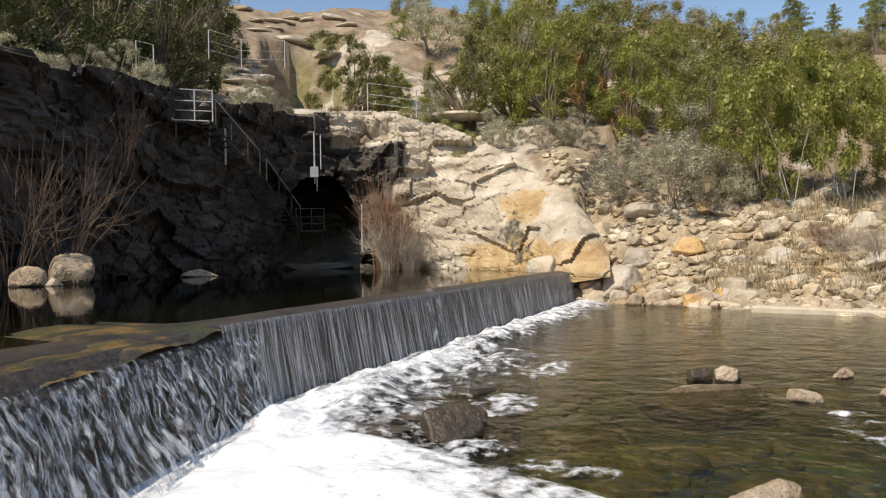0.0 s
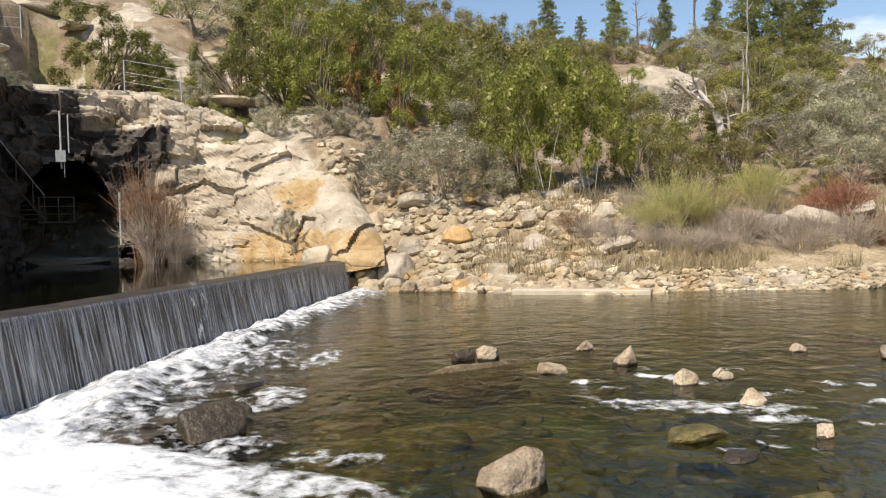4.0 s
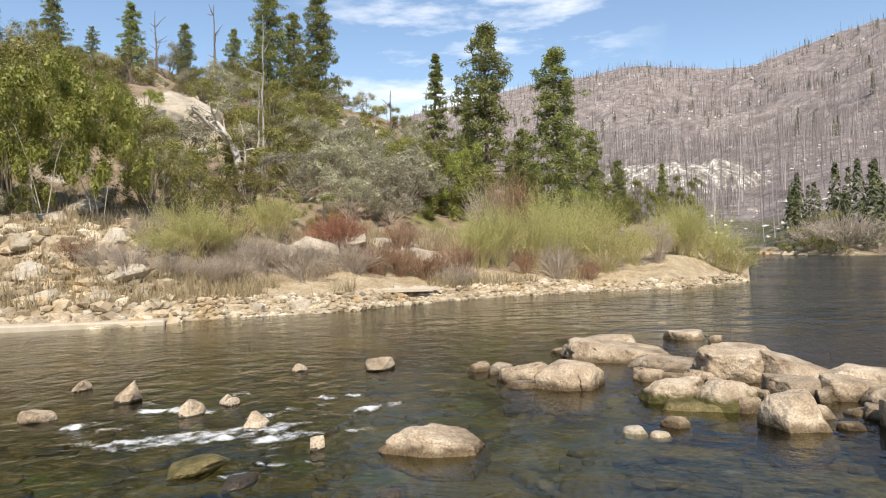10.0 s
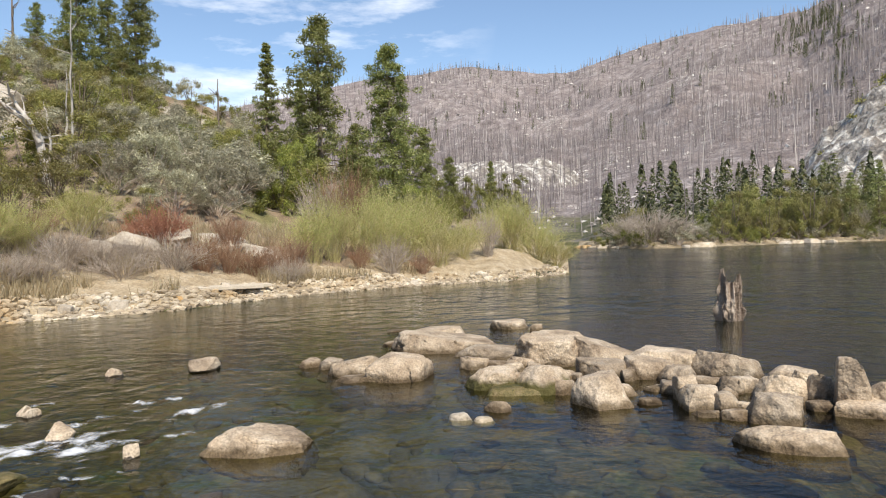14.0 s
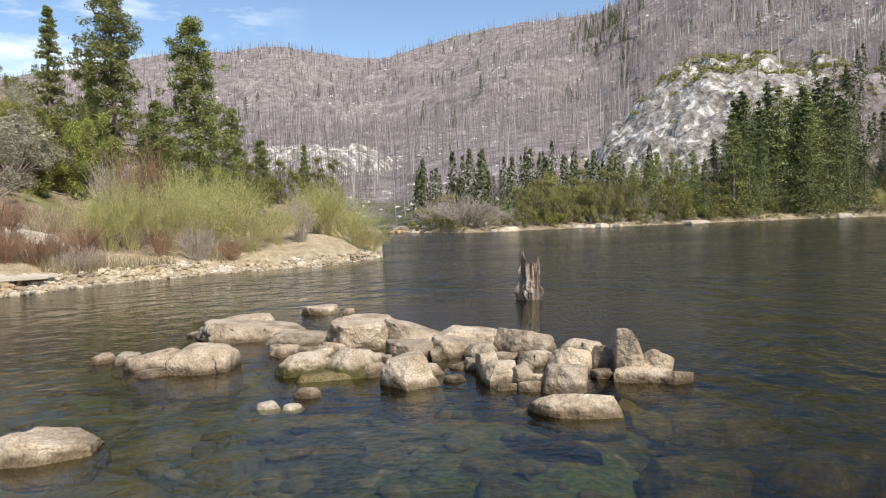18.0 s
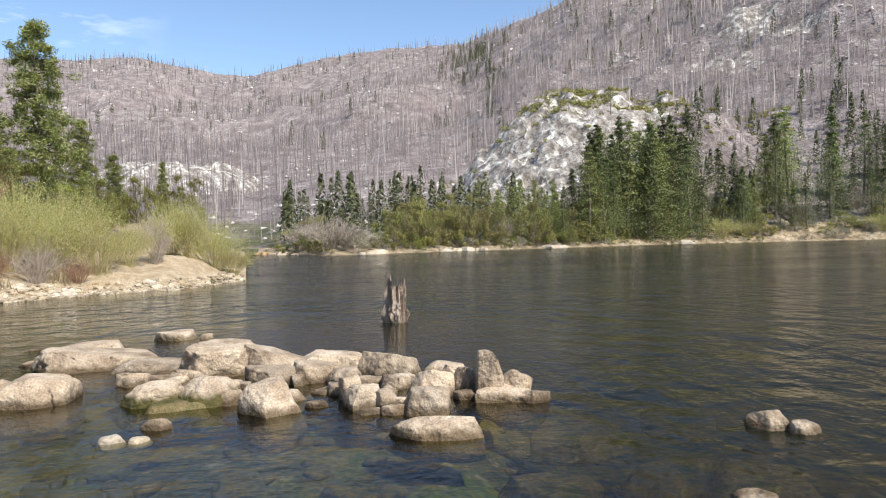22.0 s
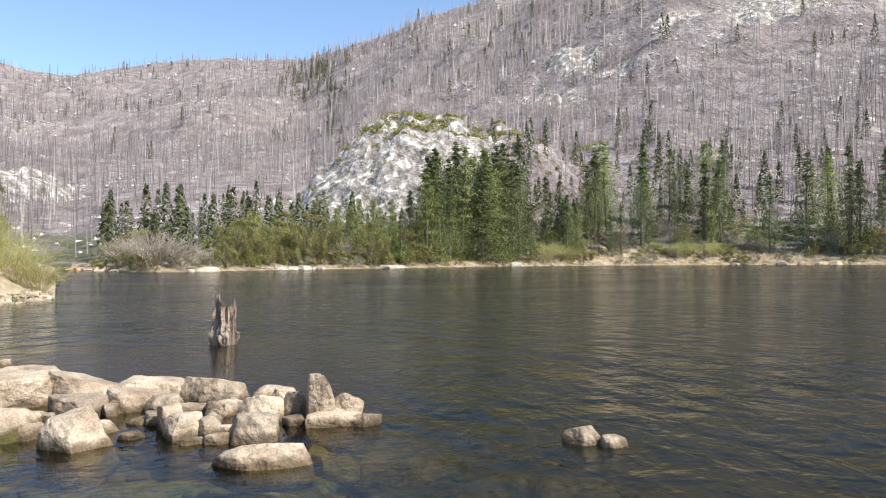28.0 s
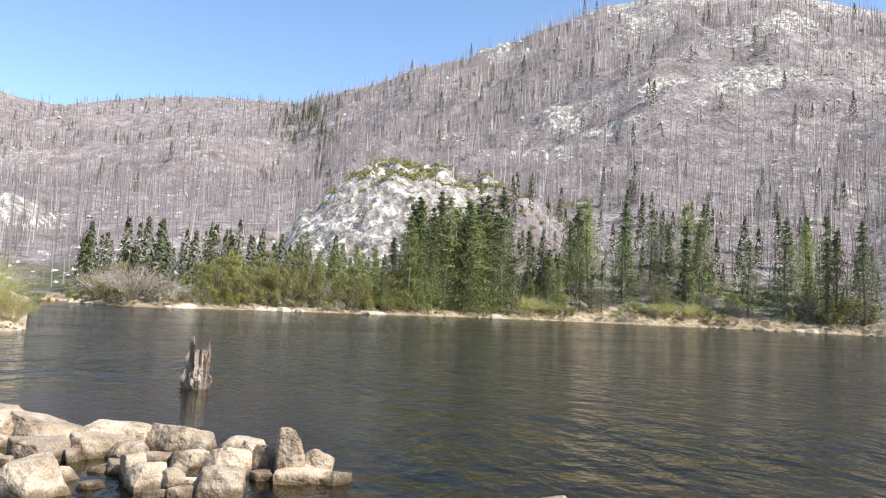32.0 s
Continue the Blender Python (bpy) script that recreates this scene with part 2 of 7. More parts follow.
def leafy(name, dark, light, third=None, translucent=0.35, rough=0.55, spread=0.25):
    """Foliage: each leaf takes its own tint, light passes through thin leaves."""
    mat = bpy.data.materials.new(name)
    mat.use_nodes = True
    nd, ln = mat.node_tree.nodes, mat.node_tree.links
    nd.clear()
    geo, ramp, oi, hsv = nd.new("ShaderNodeNewGeometry"), nd.new("ShaderNodeValToRGB"), nd.new("ShaderNodeObjectInfo"), nd.new("ShaderNodeHueSaturation")
    ramp.color_ramp.elements[0].color, ramp.color_ramp.elements[1].color = (*dark, 1), (*light, 1)
    if third:
        ramp.color_ramp.elements[1].position = 0.85
        e = ramp.color_ramp.elements.new(1.0)
        e.color = (*third, 1)
    vr, hr = nd.new("ShaderNodeMapRange"), nd.new("ShaderNodeMapRange")
    vr.inputs["To Min"].default_value, vr.inputs["To Max"].default_value = 1 - spread, 1 + spread
    hr.inputs["To Min"].default_value, hr.inputs["To Max"].default_value = 0.485, 0.515
    ln.new(oi.outputs["Random"], vr.inputs["Value"])
    ln.new(oi.outputs["Random"], hr.inputs["Value"])
    ln.new(geo.outputs["Random Per Island"], ramp.inputs[0])
    ln.new(ramp.outputs[0], hsv.inputs["Color"])
    ln.new(vr.outputs[0], hsv.inputs["Value"])
    ln.new(hr.outputs[0], hsv.inputs["Hue"])
    df, tr, mx, gl, m2, out = nd.new("ShaderNodeBsdfDiffuse"), nd.new("ShaderNodeBsdfTranslucent"), nd.new("ShaderNodeMixShader"), nd.new("ShaderNodeBsdfGlossy"), nd.new("ShaderNodeMixShader"), nd.new("ShaderNodeOutputMaterial")
    gl.inputs["Roughness"].default_value = rough
    mx.inputs[0].default_value, m2.inputs[0].default_value = translucent, 0.05
    ln.new(hsv.outputs[0], df.inputs["Color"])
    ln.new(hsv.outputs[0], tr.inputs["Color"])
    ln.new(df.outputs[0], mx.inputs[1])
    ln.new(tr.outputs[0], mx.inputs[2])
    ln.new(mx.outputs[0], m2.inputs[1])
    ln.new(gl.outputs[0], m2.inputs[2])
    ln.new(m2.outputs[0], out.inputs["Surface"])
    return mat


def water_surface(name, tint, ripples, rough=0.04, ior=1.33, milk=None, shoal=None):
    """Clear water: what lies under it shows through its tint, and it mirrors at low angles. Ripples: scale, strength, depth, stretch and
    the kind of water that carries them (calm, gust: in patches, deep: only over deep water). milk: colour and cover of silt over deep water; shoal: its colour over sand."""
    mat = bpy.data.materials.new(name)
    mat.use_nodes = True
    nd, ln = mat.node_tree.nodes, mat.node_tree.links
    nd.clear()
    geo, out = nd.new("ShaderNodeNewGeometry"), nd.new("ShaderNodeOutputMaterial")

    def field(key):
        at_node = nd.new("ShaderNodeAttribute")
        at_node.attribute_name = key
        return at_node.outputs["Fac"]

    def times(a, b):
        mul = nd.new("ShaderNodeMath")
        mul.operation = "MULTIPLY"
        for i, e in enumerate((a, b)):
            if isinstance(e, float):
                mul.inputs[i].default_value = e
            else:
                ln.new(e, mul.inputs[i])
        return mul.outputs[0]

    gust, gm, gust_range = nd.new("ShaderNodeTexNoise"), nd.new("ShaderNodeMapping"), nd.new("ShaderNodeMapRange")
    gm.inputs["Scale"].default_value, gm.inputs["Rotation"].default_value = (1.0, 0.35, 1), (0, 0, 0.25)
    gust.inputs["Scale"].default_value, gust.inputs["Detail"].default_value = 0.22, 4.0
    gust_range.inputs["From Min"].default_value, gust_range.inputs["From Max"].default_value = 0.36, 0.66
    gust_range.inputs["To Min"].default_value, gust_range.inputs["To Max"].default_value = 0.25, 1.0
    ln.new(geo.outputs["Position"], gm.inputs["Vector"])
    ln.new(gm.outputs[0], gust.inputs["Vector"])
    ln.new(gust.outputs["Fac"], gust_range.inputs["Value"])
    normal = None
    for sc, strength, dist, st, kind in ripples:
        mp, nn, bp = nd.new("ShaderNodeMapping"), nd.new("ShaderNodeTexNoise"), nd.new("ShaderNodeBump")
        mp.inputs["Scale"].default_value, mp.inputs["Rotation"].default_value = st, (0, 0, 0.3)
        nn.inputs["Scale"].default_value, nn.inputs["Detail"].default_value, nn.inputs["Distortion"].default_value = sc, 3.0, 0.6
        bp.inputs["Strength"].default_value, bp.inputs["Distance"].default_value = strength, dist
        if kind != "calm":
            force = times(strength, gust_range.outputs[0])
            ln.new(times(force, field("murk")) if kind == "deep" else force, bp.inputs["Strength"])
        ln.new(geo.outputs["Position"], mp.inputs["Vector"])
        ln.new(mp.outputs[0], nn.inputs["Vector"])
        ln.new(nn.outputs["Fac"], bp.inputs["Height"])
        if normal:
            ln.new(normal, bp.inputs["Normal"])
        normal = bp.outputs[0]
    gl, tp, mx, fr = nd.new("ShaderNodeBsdfGlossy"), nd.new("ShaderNodeBsdfTransparent"), nd.new("ShaderNodeMixShader"), nd.new("ShaderNodeFresnel")
    gl.inputs["Roughness"].default_value, fr.inputs["IOR"].default_value = rough, ior
    tp.inputs["Color"].default_value = (*tint, 1)
    ln.new(normal, gl.inputs["Normal"])
    ln.new(normal, fr.inputs["Normal"])
    if milk:
        by_depth = nd.new("ShaderNodeMapRange")
        by_depth.inputs["To Min"].default_value, by_depth.inputs["To Max"].default_value = 1.33, ior
        ln.new(field("murk"), by_depth.inputs["Value"])
        ln.new(by_depth.outputs[0], fr.inputs["IOR"])
    ln.new(fr.outputs[0], mx.inputs[0])
    body = tp.outputs[0]
    if milk:
        df, mm, silt = nd.new("ShaderNodeBsdfDiffuse"), nd.new("ShaderNodeMixShader"), nd.new("ShaderNodeMixRGB")
        silt.inputs[1].default_value, silt.inputs[2].default_value = (*milk[0], 1), (*shoal, 1)
        ln.new(field("shoal"), silt.inputs[0])
        ln.new(silt.outputs[0], df.inputs["Color"])
        ln.new(times(milk[1], field("murk")), mm.inputs[0])
        ln.new(tp.outputs[0], mm.inputs[1])
        ln.new(df.outputs[0], mm.inputs[2])
        body = mm.outputs[0]
    ln.new(body, mx.inputs[1])
    ln.new(gl.outputs[0], mx.inputs[2])
    ln.new(mx.outputs[0], out.inputs["Surface"])
    return mat


def falling_water(name, scale, lo, hi, colour=(0.75, 0.8, 0.85), cover=0.9, stretch=(9, 9, 0.35), field=False, strip=None):
    """Broken sheets of water: white threads with gaps between them."""
    mat = bpy.data.materials.new(name)
    mat.use_nodes = True
    nd, ln = mat.node_tree.nodes, mat.node_tree.links
    nd.clear()
    geo, mp, nn, mr, out = nd.new("ShaderNodeNewGeometry"), nd.new("ShaderNodeMapping"), nd.new("ShaderNodeTexNoise"), nd.new("ShaderNodeMapRange"), nd.new("ShaderNodeOutputMaterial")
    mp.inputs["Scale"].default_value = stretch
    nn.inputs["Scale"].default_value, nn.inputs["Detail"].default_value, nn.inputs["Roughness"].default_value = scale, 5.0, 0.6
    mr.inputs["From Min"].default_value, mr.inputs["From Max"].default_value, mr.inputs["To Max"].default_value = lo, hi, cover
    ln.new(geo.outputs["Position"], mp.inputs["Vector"])
    ln.new(mp.outputs[0], nn.inputs["Vector"])
    if strip:
        xyz = nd.new("ShaderNodeCombineXYZ")
        for i, key in enumerate(("along", "drop")):
            at_strip, times = nd.new("ShaderNodeAttribute"), nd.new("ShaderNodeMath")
            at_strip.attribute_name, times.operation = key, "MULTIPLY"
            times.inputs[1].default_value = strip[i]
            ln.new(at_strip.outputs["Fac"], times.inputs[0])
            ln.new(times.outputs[0], xyz.inputs[i])
        ln.new(xyz.outputs[0], nn.inputs["Vector"])
    ln.new(nn.outputs["Fac"], mr.inputs["Value"])
    pr, tp, mx, bp = nd.new("ShaderNodeBsdfPrincipled"), nd.new("ShaderNodeBsdfTransparent"), nd.new("ShaderNodeMixShader"), nd.new("ShaderNodeBump")
    pr.inputs["Base Color"].default_value, pr.inputs["Roughness"].default_value = (*colour, 1), 0.25
    bp.inputs["Strength"].default_value, bp.inputs["Distance"].default_value = 0.8, 0.03
    ln.new(nn.outputs["Fac"], bp.inputs["Height"])
    ln.new(bp.outputs[0], pr.inputs["Normal"])
    if field:
        at_node, mul, add = nd.new("ShaderNodeAttribute"), nd.new("ShaderNodeMath"), nd.new("ShaderNodeMath")
        at_node.attribute_name = "cover"
        mul.operation, add.operation = "MULTIPLY", "ADD"
        mul.inputs[1].default_value = 0.5
        ln.new(at_node.outputs["Fac"], mul.inputs[0])
        ln.new(mul.outputs[0], add.inputs[0])
        ln.new(nn.outputs["Fac"], add.inputs[1])
        ln.new(add.outputs[0], mr.inputs["Value"])
    ln.new(mr.outputs[0], mx.inputs[0])
    ln.new(tp.outputs[0], mx.inputs[1])
    ln.new(pr.outputs[0], mx.inputs[2])
    ln.new(mx.outputs[0], out.inputs["Surface"])
    return mat


M_GRANITE = surface("pale_granite", [(0.3, (0.32, 0.265, 0.20)), (0.5, (0.48, 0.415, 0.325)), (0.7, (0.62, 0.555, 0.46))], 1.1, rough=0.9, bump=0.7, bump_scale=5, fine=(38, 0.16), dist=0.12,
                    patches=[(0.55, 0.56, 0.68, (0.46, 0.33, 0.18), 0.6), (1.7, 0.6, 0.72, (0.22, 0.2, 0.18), 0.6)])
# Near-black so that the tunnel's inner shade lies in its colour
M_TUNNEL = surface("shade_black_tunnel_rock", [(0.3, (0.012, 0.010, 0.009)), (0.7, (0.045, 0.04, 0.035))], 0.9, rough=0.8, bump=0.6, bump_scale=4, dist=0.1)
M_OCHRE = surface("iron_stained_granite", [(0.3, (0.42, 0.25, 0.10)), (0.55, (0.55, 0.36, 0.17)), (0.8, (0.60, 0.48, 0.32))], 1.5, rough=0.9, bump=0.6, bump_scale=6, fine=(30, 0.18), dist=0.1)
BOULDER_LOOK = dict(stops=[(0.3, (0.22, 0.16, 0.105)), (0.5, (0.42, 0.33, 0.23)), (0.7, (0.63, 0.53, 0.40))], scale=3.0, rough=0.88, bump=0.9, bump_scale=16, fine=(60, 0.28), random_piece=0.2, dist=0.05,
                    patches=[(4.0, 0.56, 0.68, (0.20, 0.155, 0.11), 0.6), (1.5, 0.58, 0.7, (0.30, 0.24, 0.18), 0.6)])
M_BOULDER = surface("weathered_boulder_rock", **BOULDER_LOOK)
M_BARROCK = surface("boulder_rock_with_damp_foot", **BOULDER_LOOK, waterline=(0.055, (0.32, 0.29, 0.24)))
M_MOSSFOOT = surface("boulder_rock_with_mossy_foot", **BOULDER_LOOK, waterline=(0.10, (0.10, 0.088, 0.03), "moss"))
M_SCREE = surface("tan_broken_rock", [(0.3, (0.27, 0.21, 0.135)), (0.5, (0.46, 0.38, 0.27)), (0.7, (0.66, 0.585, 0.465))], 1.6, rough=0.92, bump=0.8, bump_scale=14, fine=(45, 0.22), random_piece=0.25, dist=0.06,
                  patches=[(2.2, 0.58, 0.7, (0.30, 0.23, 0.16), 0.6)])
M_RUBBLE = surface("tan_rubble", [(0.3, (0.25, 0.19, 0.12)), (0.5, (0.45, 0.37, 0.26)), (0.7, (0.64, 0.57, 0.45))], 1.2, rough=0.92, bump=0.6, bump_scale=14, fine=(45, 0.22), dist=0.05, island=0.35, patches=[(0.7, 0.55, 0.68, (0.40, 0.26, 0.11), 0.6)])
M_WET = surface("wet_dark_rock", [(0.3, (0.035, 0.026, 0.018)), (0.6, (0.08, 0.062, 0.042)), (0.8, (0.15, 0.12, 0.08))], 3.0, rough=0.4, bump=0.8, bump_scale=14, fine=(50, 0.3), spec=0.4, random_piece=0.15, dist=0.04)
M_ALGAE = surface("brown_algae_on_concrete", [(0.35, (0.022, 0.019, 0.010)), (0.5, (0.06, 0.045, 0.018)), (0.66, (0.26, 0.15, 0.03))], 2.2, rough=0.4, bump=0.9, bump_scale=22, fine=(50, 0.3), spec=0.5, dist=0.03, patches=[(1.2, 0.5, 0.6, (0.045, 0.055, 0.012), 0.7)])
M_MOSSY = surface("mossy_wet_rock", [(0.35, (0.06, 0.06, 0.02)), (0.5, (0.15, 0.12, 0.045)), (0.7, (0.26, 0.19, 0.10))], 6.0, rough=0.6, bump=0.8, bump_scale=40, fine=(70, 0.3), dist=0.02)
M_BED = surface("stream_bed", [(0.3, (0.025, 0.030, 0.018)), (0.5, (0.065, 0.065, 0.035)), (0.68, (0.14, 0.12, 0.06))], 1.3, rough=0.9, bump=0.6, bump_scale=9, fine=(18, 0.45), dist=0.08,
                patches=[(0.9, 0.54, 0.64, (0.22, 0.17, 0.06), 0.75), (1.3, 0.58, 0.66, (0.09, 0.13, 0.03), 0.7), (3.5, 0.6, 0.68, (0.30, 0.24, 0.15), 0.7)])
M_BEDSTONE = surface("drowned_stones", [(0.3, (0.05, 0.042, 0.02)), (0.5, (0.11, 0.09, 0.045)), (0.7, (0.19, 0.15, 0.08))], 2.0, rough=0.9, bump=0.3, bump_scale=20, fine=(25, 0.35), random_piece=0.2, dist=0.03)
M_DROWNED = surface("drowned_boulder_rock", [(0.3, (0.07, 0.05, 0.026)), (0.5, (0.16, 0.115, 0.055)), (0.7, (0.27, 0.20, 0.11))], 4.0, rough=0.9, bump=0.5, bump_scale=18, fine=(30, 0.3), random_piece=0.25, dist=0.03, patches=[(5.0, 0.52, 0.62, (0.06, 0.075, 0.02), 0.8), (9.0, 0.58, 0.66, (0.30, 0.26, 0.07), 0.6)])
# Silt bed; the darkness of deep water is put into its near-black colour
M_LAKEBED = surface("lake_silt_dark_for_depth", [(0.3, (0.010, 0.014, 0.010)), (0.7, (0.020, 0.024, 0.016))], 0.1, rough=1.0, bump=0.0)
def blended(name, base, layers, bump, bump_scale, dist, fine):
    """Ground of several kinds: each layer (field name, colour stops, noise scale, edge noise scale) covers where its field of the mesh is high, with a ragged edge."""
    mat = bpy.data.materials.new(name)
    mat.use_nodes = True
    nd, ln = mat.node_tree.nodes, mat.node_tree.links
    bsdf, geo = nd["Principled BSDF"], nd.new("ShaderNodeNewGeometry")
    bsdf.inputs["Roughness"].default_value, bsdf.inputs["Specular IOR Level"].default_value = 0.95, 0.2

    def noise_of(scale, detail=8.0):
        nn = nd.new("ShaderNodeTexNoise")
        nn.inputs["Scale"].default_value, nn.inputs["Detail"].default_value, nn.inputs["Roughness"].default_value = scale, detail, 0.62
        ln.new(geo.outputs["Position"], nn.inputs["Vector"])
        return nn.outputs["Fac"]

    def ramp_of(stops, scale):
        rp = nd.new("ShaderNodeValToRGB")
        for i, (pos, col) in enumerate(stops):
            e = rp.color_ramp.elements[i] if i < 2 else rp.color_ramp.elements.new(pos)
            e.position, e.color = pos, (*col, 1)
        ln.new(noise_of(scale), rp.inputs[0])
        return rp.outputs[0]

    colour = ramp_of(*base)
    for field, stops, scale, edge in layers:
        at_node, add, mr, mx = nd.new("ShaderNodeAttribute"), nd.new("ShaderNodeMath"), nd.new("ShaderNodeMapRange"), nd.new("ShaderNodeMixRGB")
        at_node.attribute_name = field
        ln.new(at_node.outputs["Fac"], add.inputs[0])
        ln.new(noise_of(edge), add.inputs[1])
        mr.inputs["From Min"].default_value, mr.inputs["From Max"].default_value = 0.93, 1.07
        ln.new(add.outputs[0], mr.inputs["Value"])
        ln.new(mr.outputs[0], mx.inputs[0])
        ln.new(colour, mx.inputs[1])
        ln.new(ramp_of(stops, scale), mx.inputs[2])
        colour = mx.outputs[0]
    rf, mul = nd.new("ShaderNodeMapRange"), nd.new("ShaderNodeMixRGB")
    rf.inputs["From Min"].default_value, rf.inputs["From Max"].default_value, rf.inputs["To Min"].default_value, rf.inputs["To Max"].default_value = 0.3, 0.7, 1 - fine[1], 1 + fine[1]
    ln.new(noise_of(fine[0], 4.0), rf.inputs["Value"])
    mul.blend_type = "MULTIPLY"
    mul.inputs[0].default_value = 1.0
    ln.new(colour, mul.inputs[1])
    ln.new(rf.outputs[0], mul.inputs[2])
    ln.new(mul.outputs[0], bsdf.inputs["Base Color"])
    bp = nd.new("ShaderNodeBump")
    bp.inputs["Strength"].default_value, bp.inputs["Distance"].default_value = bump, dist
    ln.new(noise_of(bump_scale), bp.inputs["Height"])
    ln.new(bp.outputs[0], bsdf.inputs["Normal"])
    return mat


SOIL = [(0.3, (0.17, 0.12, 0.08)), (0.5, (0.29, 0.22, 0.15)), (0.7, (0.40, 0.33, 0.24))]
BROKEN = [(0.3, (0.22, 0.16, 0.10)), (0.5, (0.38, 0.30, 0.20)), (0.7, (0.56, 0.48, 0.36))]
SAND = [(0.3, (0.30, 0.23, 0.14)), (0.5, (0.43, 0.34, 0.22)), (0.7, (0.54, 0.45, 0.32))]
PALE = [(0.3, (0.33, 0.275, 0.21)), (0.5, (0.49, 0.425, 0.335)), (0.7, (0.62, 0.555, 0.46))]
M_LAND = blended("hillside_ground", (SOIL, 0.8), [("grassy", [(0.3, (0.15, 0.14, 0.06)), (0.7, (0.30, 0.27, 0.13))], 1.5, 0.6), ("stony", BROKEN, 1.6, 0.9), ("gravel", SAND, 2.5, 1.2), ("rocky", PALE, 1.0, 0.5)], 0.8, 5.0, 0.15, (18, 0.28))
# The dark layer carries lichen stain and the left wall's shade in its colour
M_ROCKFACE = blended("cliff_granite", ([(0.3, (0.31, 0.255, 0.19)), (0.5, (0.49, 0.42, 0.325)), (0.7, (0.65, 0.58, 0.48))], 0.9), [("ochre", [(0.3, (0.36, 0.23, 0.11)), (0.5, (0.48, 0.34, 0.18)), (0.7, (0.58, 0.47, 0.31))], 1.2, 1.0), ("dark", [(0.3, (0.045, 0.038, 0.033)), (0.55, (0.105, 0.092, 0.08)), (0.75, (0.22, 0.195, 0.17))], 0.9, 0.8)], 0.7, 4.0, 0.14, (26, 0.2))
ASH = [(0.34, (0.19, 0.155, 0.145)), (0.5, (0.28, 0.235, 0.217)), (0.66, (0.40, 0.35, 0.325))]
FARROCK = [(0.36, (0.19, 0.165, 0.14)), (0.47, (0.33, 0.295, 0.255)), (0.54, (0.44, 0.40, 0.35)), (0.62, (0.78, 0.74, 0.67))]
M_FARLAND = blended("burnt_mountainside", (ASH, 0.09), [("grassy", [(0.3, (0.10, 0.11, 0.05)), (0.7, (0.20, 0.19, 0.10))], 0.1, 0.03), ("rocky", FARROCK, 0.3, 0.22), ("gravel", SAND, 0.3, 0.2)], 1.0, 0.3, 3.0, (0.8, 0.42))
M_PALEROCK = surface("pale_weathered_granite", [(0.35, (0.34, 0.30, 0.27)), (0.5, (0.52, 0.475, 0.43)), (0.65, (0.68, 0.635, 0.58))], 0.2, rough=0.95, bump=0.5, bump_scale=1.5, fine=(3, 0.25), dist=0.4, island=0.3)
M_CONCRETE = surface("wet_stained_concrete", [(0.3, (0.028, 0.021, 0.014)), (0.55, (0.06, 0.045, 0.03)), (0.75, (0.11, 0.085, 0.055))], 2.5, rough=0.45, bump=0.4, bump_scale=20, spec=0.3, fine=(40, 0.25), streak=[(5, 0.5, 0.7, (0.035, 0.03, 0.02), 0.7)], dist=0.02)
M_SLAB = surface("pale_concrete", [(0.3, (0.45, 0.38, 0.28)), (0.7, (0.60, 0.53, 0.42))], 3, rough=0.9, bump=0.3, bump_scale=30, fine=(60, 0.15), dist=0.01)
M_STEEL = surface("weathered_galvanised_steel", [(0.3, (0.42, 0.42, 0.41)), (0.7, (0.62, 0.62, 0.60))], 6, rough=0.5, bump=0.1, metal=0.3)
# Darker steel for the steps and tunnel landing, their shade put into colour
M_DIMSTEEL = surface("shade_dark_steel", [(0.3, (0.05, 0.042, 0.035)), (0.7, (0.11, 0.09, 0.07))], 6, rough=0.7, bump=0.2)
M_BARK = surface("grey_brown_bark", [(0.3, (0.12, 0.09, 0.065)), (0.7, (0.28, 0.23, 0.18))], 5, rough=0.95, bump=0.8, bump_scale=25, stretch=(1, 1, 0.25), dist=0.02)
M_PALEBARK = surface("pale_grey_bark", [(0.3, (0.30, 0.27, 0.23)), (0.7, (0.52, 0.48, 0.42))], 6, rough=0.95, bump=0.5, bump_scale=25, stretch=(1, 1, 0.25), dist=0.02)
M_DEADWOOD = surface("bleached_dead_wood", [(0.3, (0.40, 0.35, 0.29)), (0.7, (0.68, 0.63, 0.56))], 4, rough=0.9, bump=0.7, bump_scale=30, stretch=(1, 1, 0.2), dist=0.02)
M_STUMP = surface("weathered_stump_wood", [(0.3, (0.10, 0.07, 0.05)), (0.5, (0.32, 0.25, 0.19)), (0.72, (0.58, 0.50, 0.41))], 7, rough=0.9, bump=0.9, bump_scale=30, stretch=(1, 1, 0.16), dist=0.03)
M_SNAG = leafy("fire_killed_trunks", (0.12, 0.098, 0.092), (0.35, 0.30, 0.28), (0.66, 0.60, 0.54), 0.0)
M_TWIG = surface("grey_tan_twigs", [(0.3, (0.33, 0.265, 0.21)), (0.7, (0.56, 0.48, 0.39))], 3, rough=0.95, bump=0.0)
# Brown twigs whose darker tone carries the shadow by the cliff
M_SHADETWIG = surface("brown_twigs_darkened_for_shade", [(0.3, (0.10, 0.07, 0.05)), (0.7, (0.22, 0.16, 0.12))], 3, rough=0.95, bump=0.0)
M_WILLOWTWIG = surface("yellowish_willow_twigs", [(0.3, (0.44, 0.38, 0.16)), (0.7, (0.62, 0.55, 0.28))], 3, rough=0.95, bump=0.0)
M_REDTWIG = surface("red_brown_twigs", [(0.3, (0.28, 0.12, 0.075)), (0.7, (0.44, 0.22, 0.14))], 3, rough=0.9, bump=0.0)
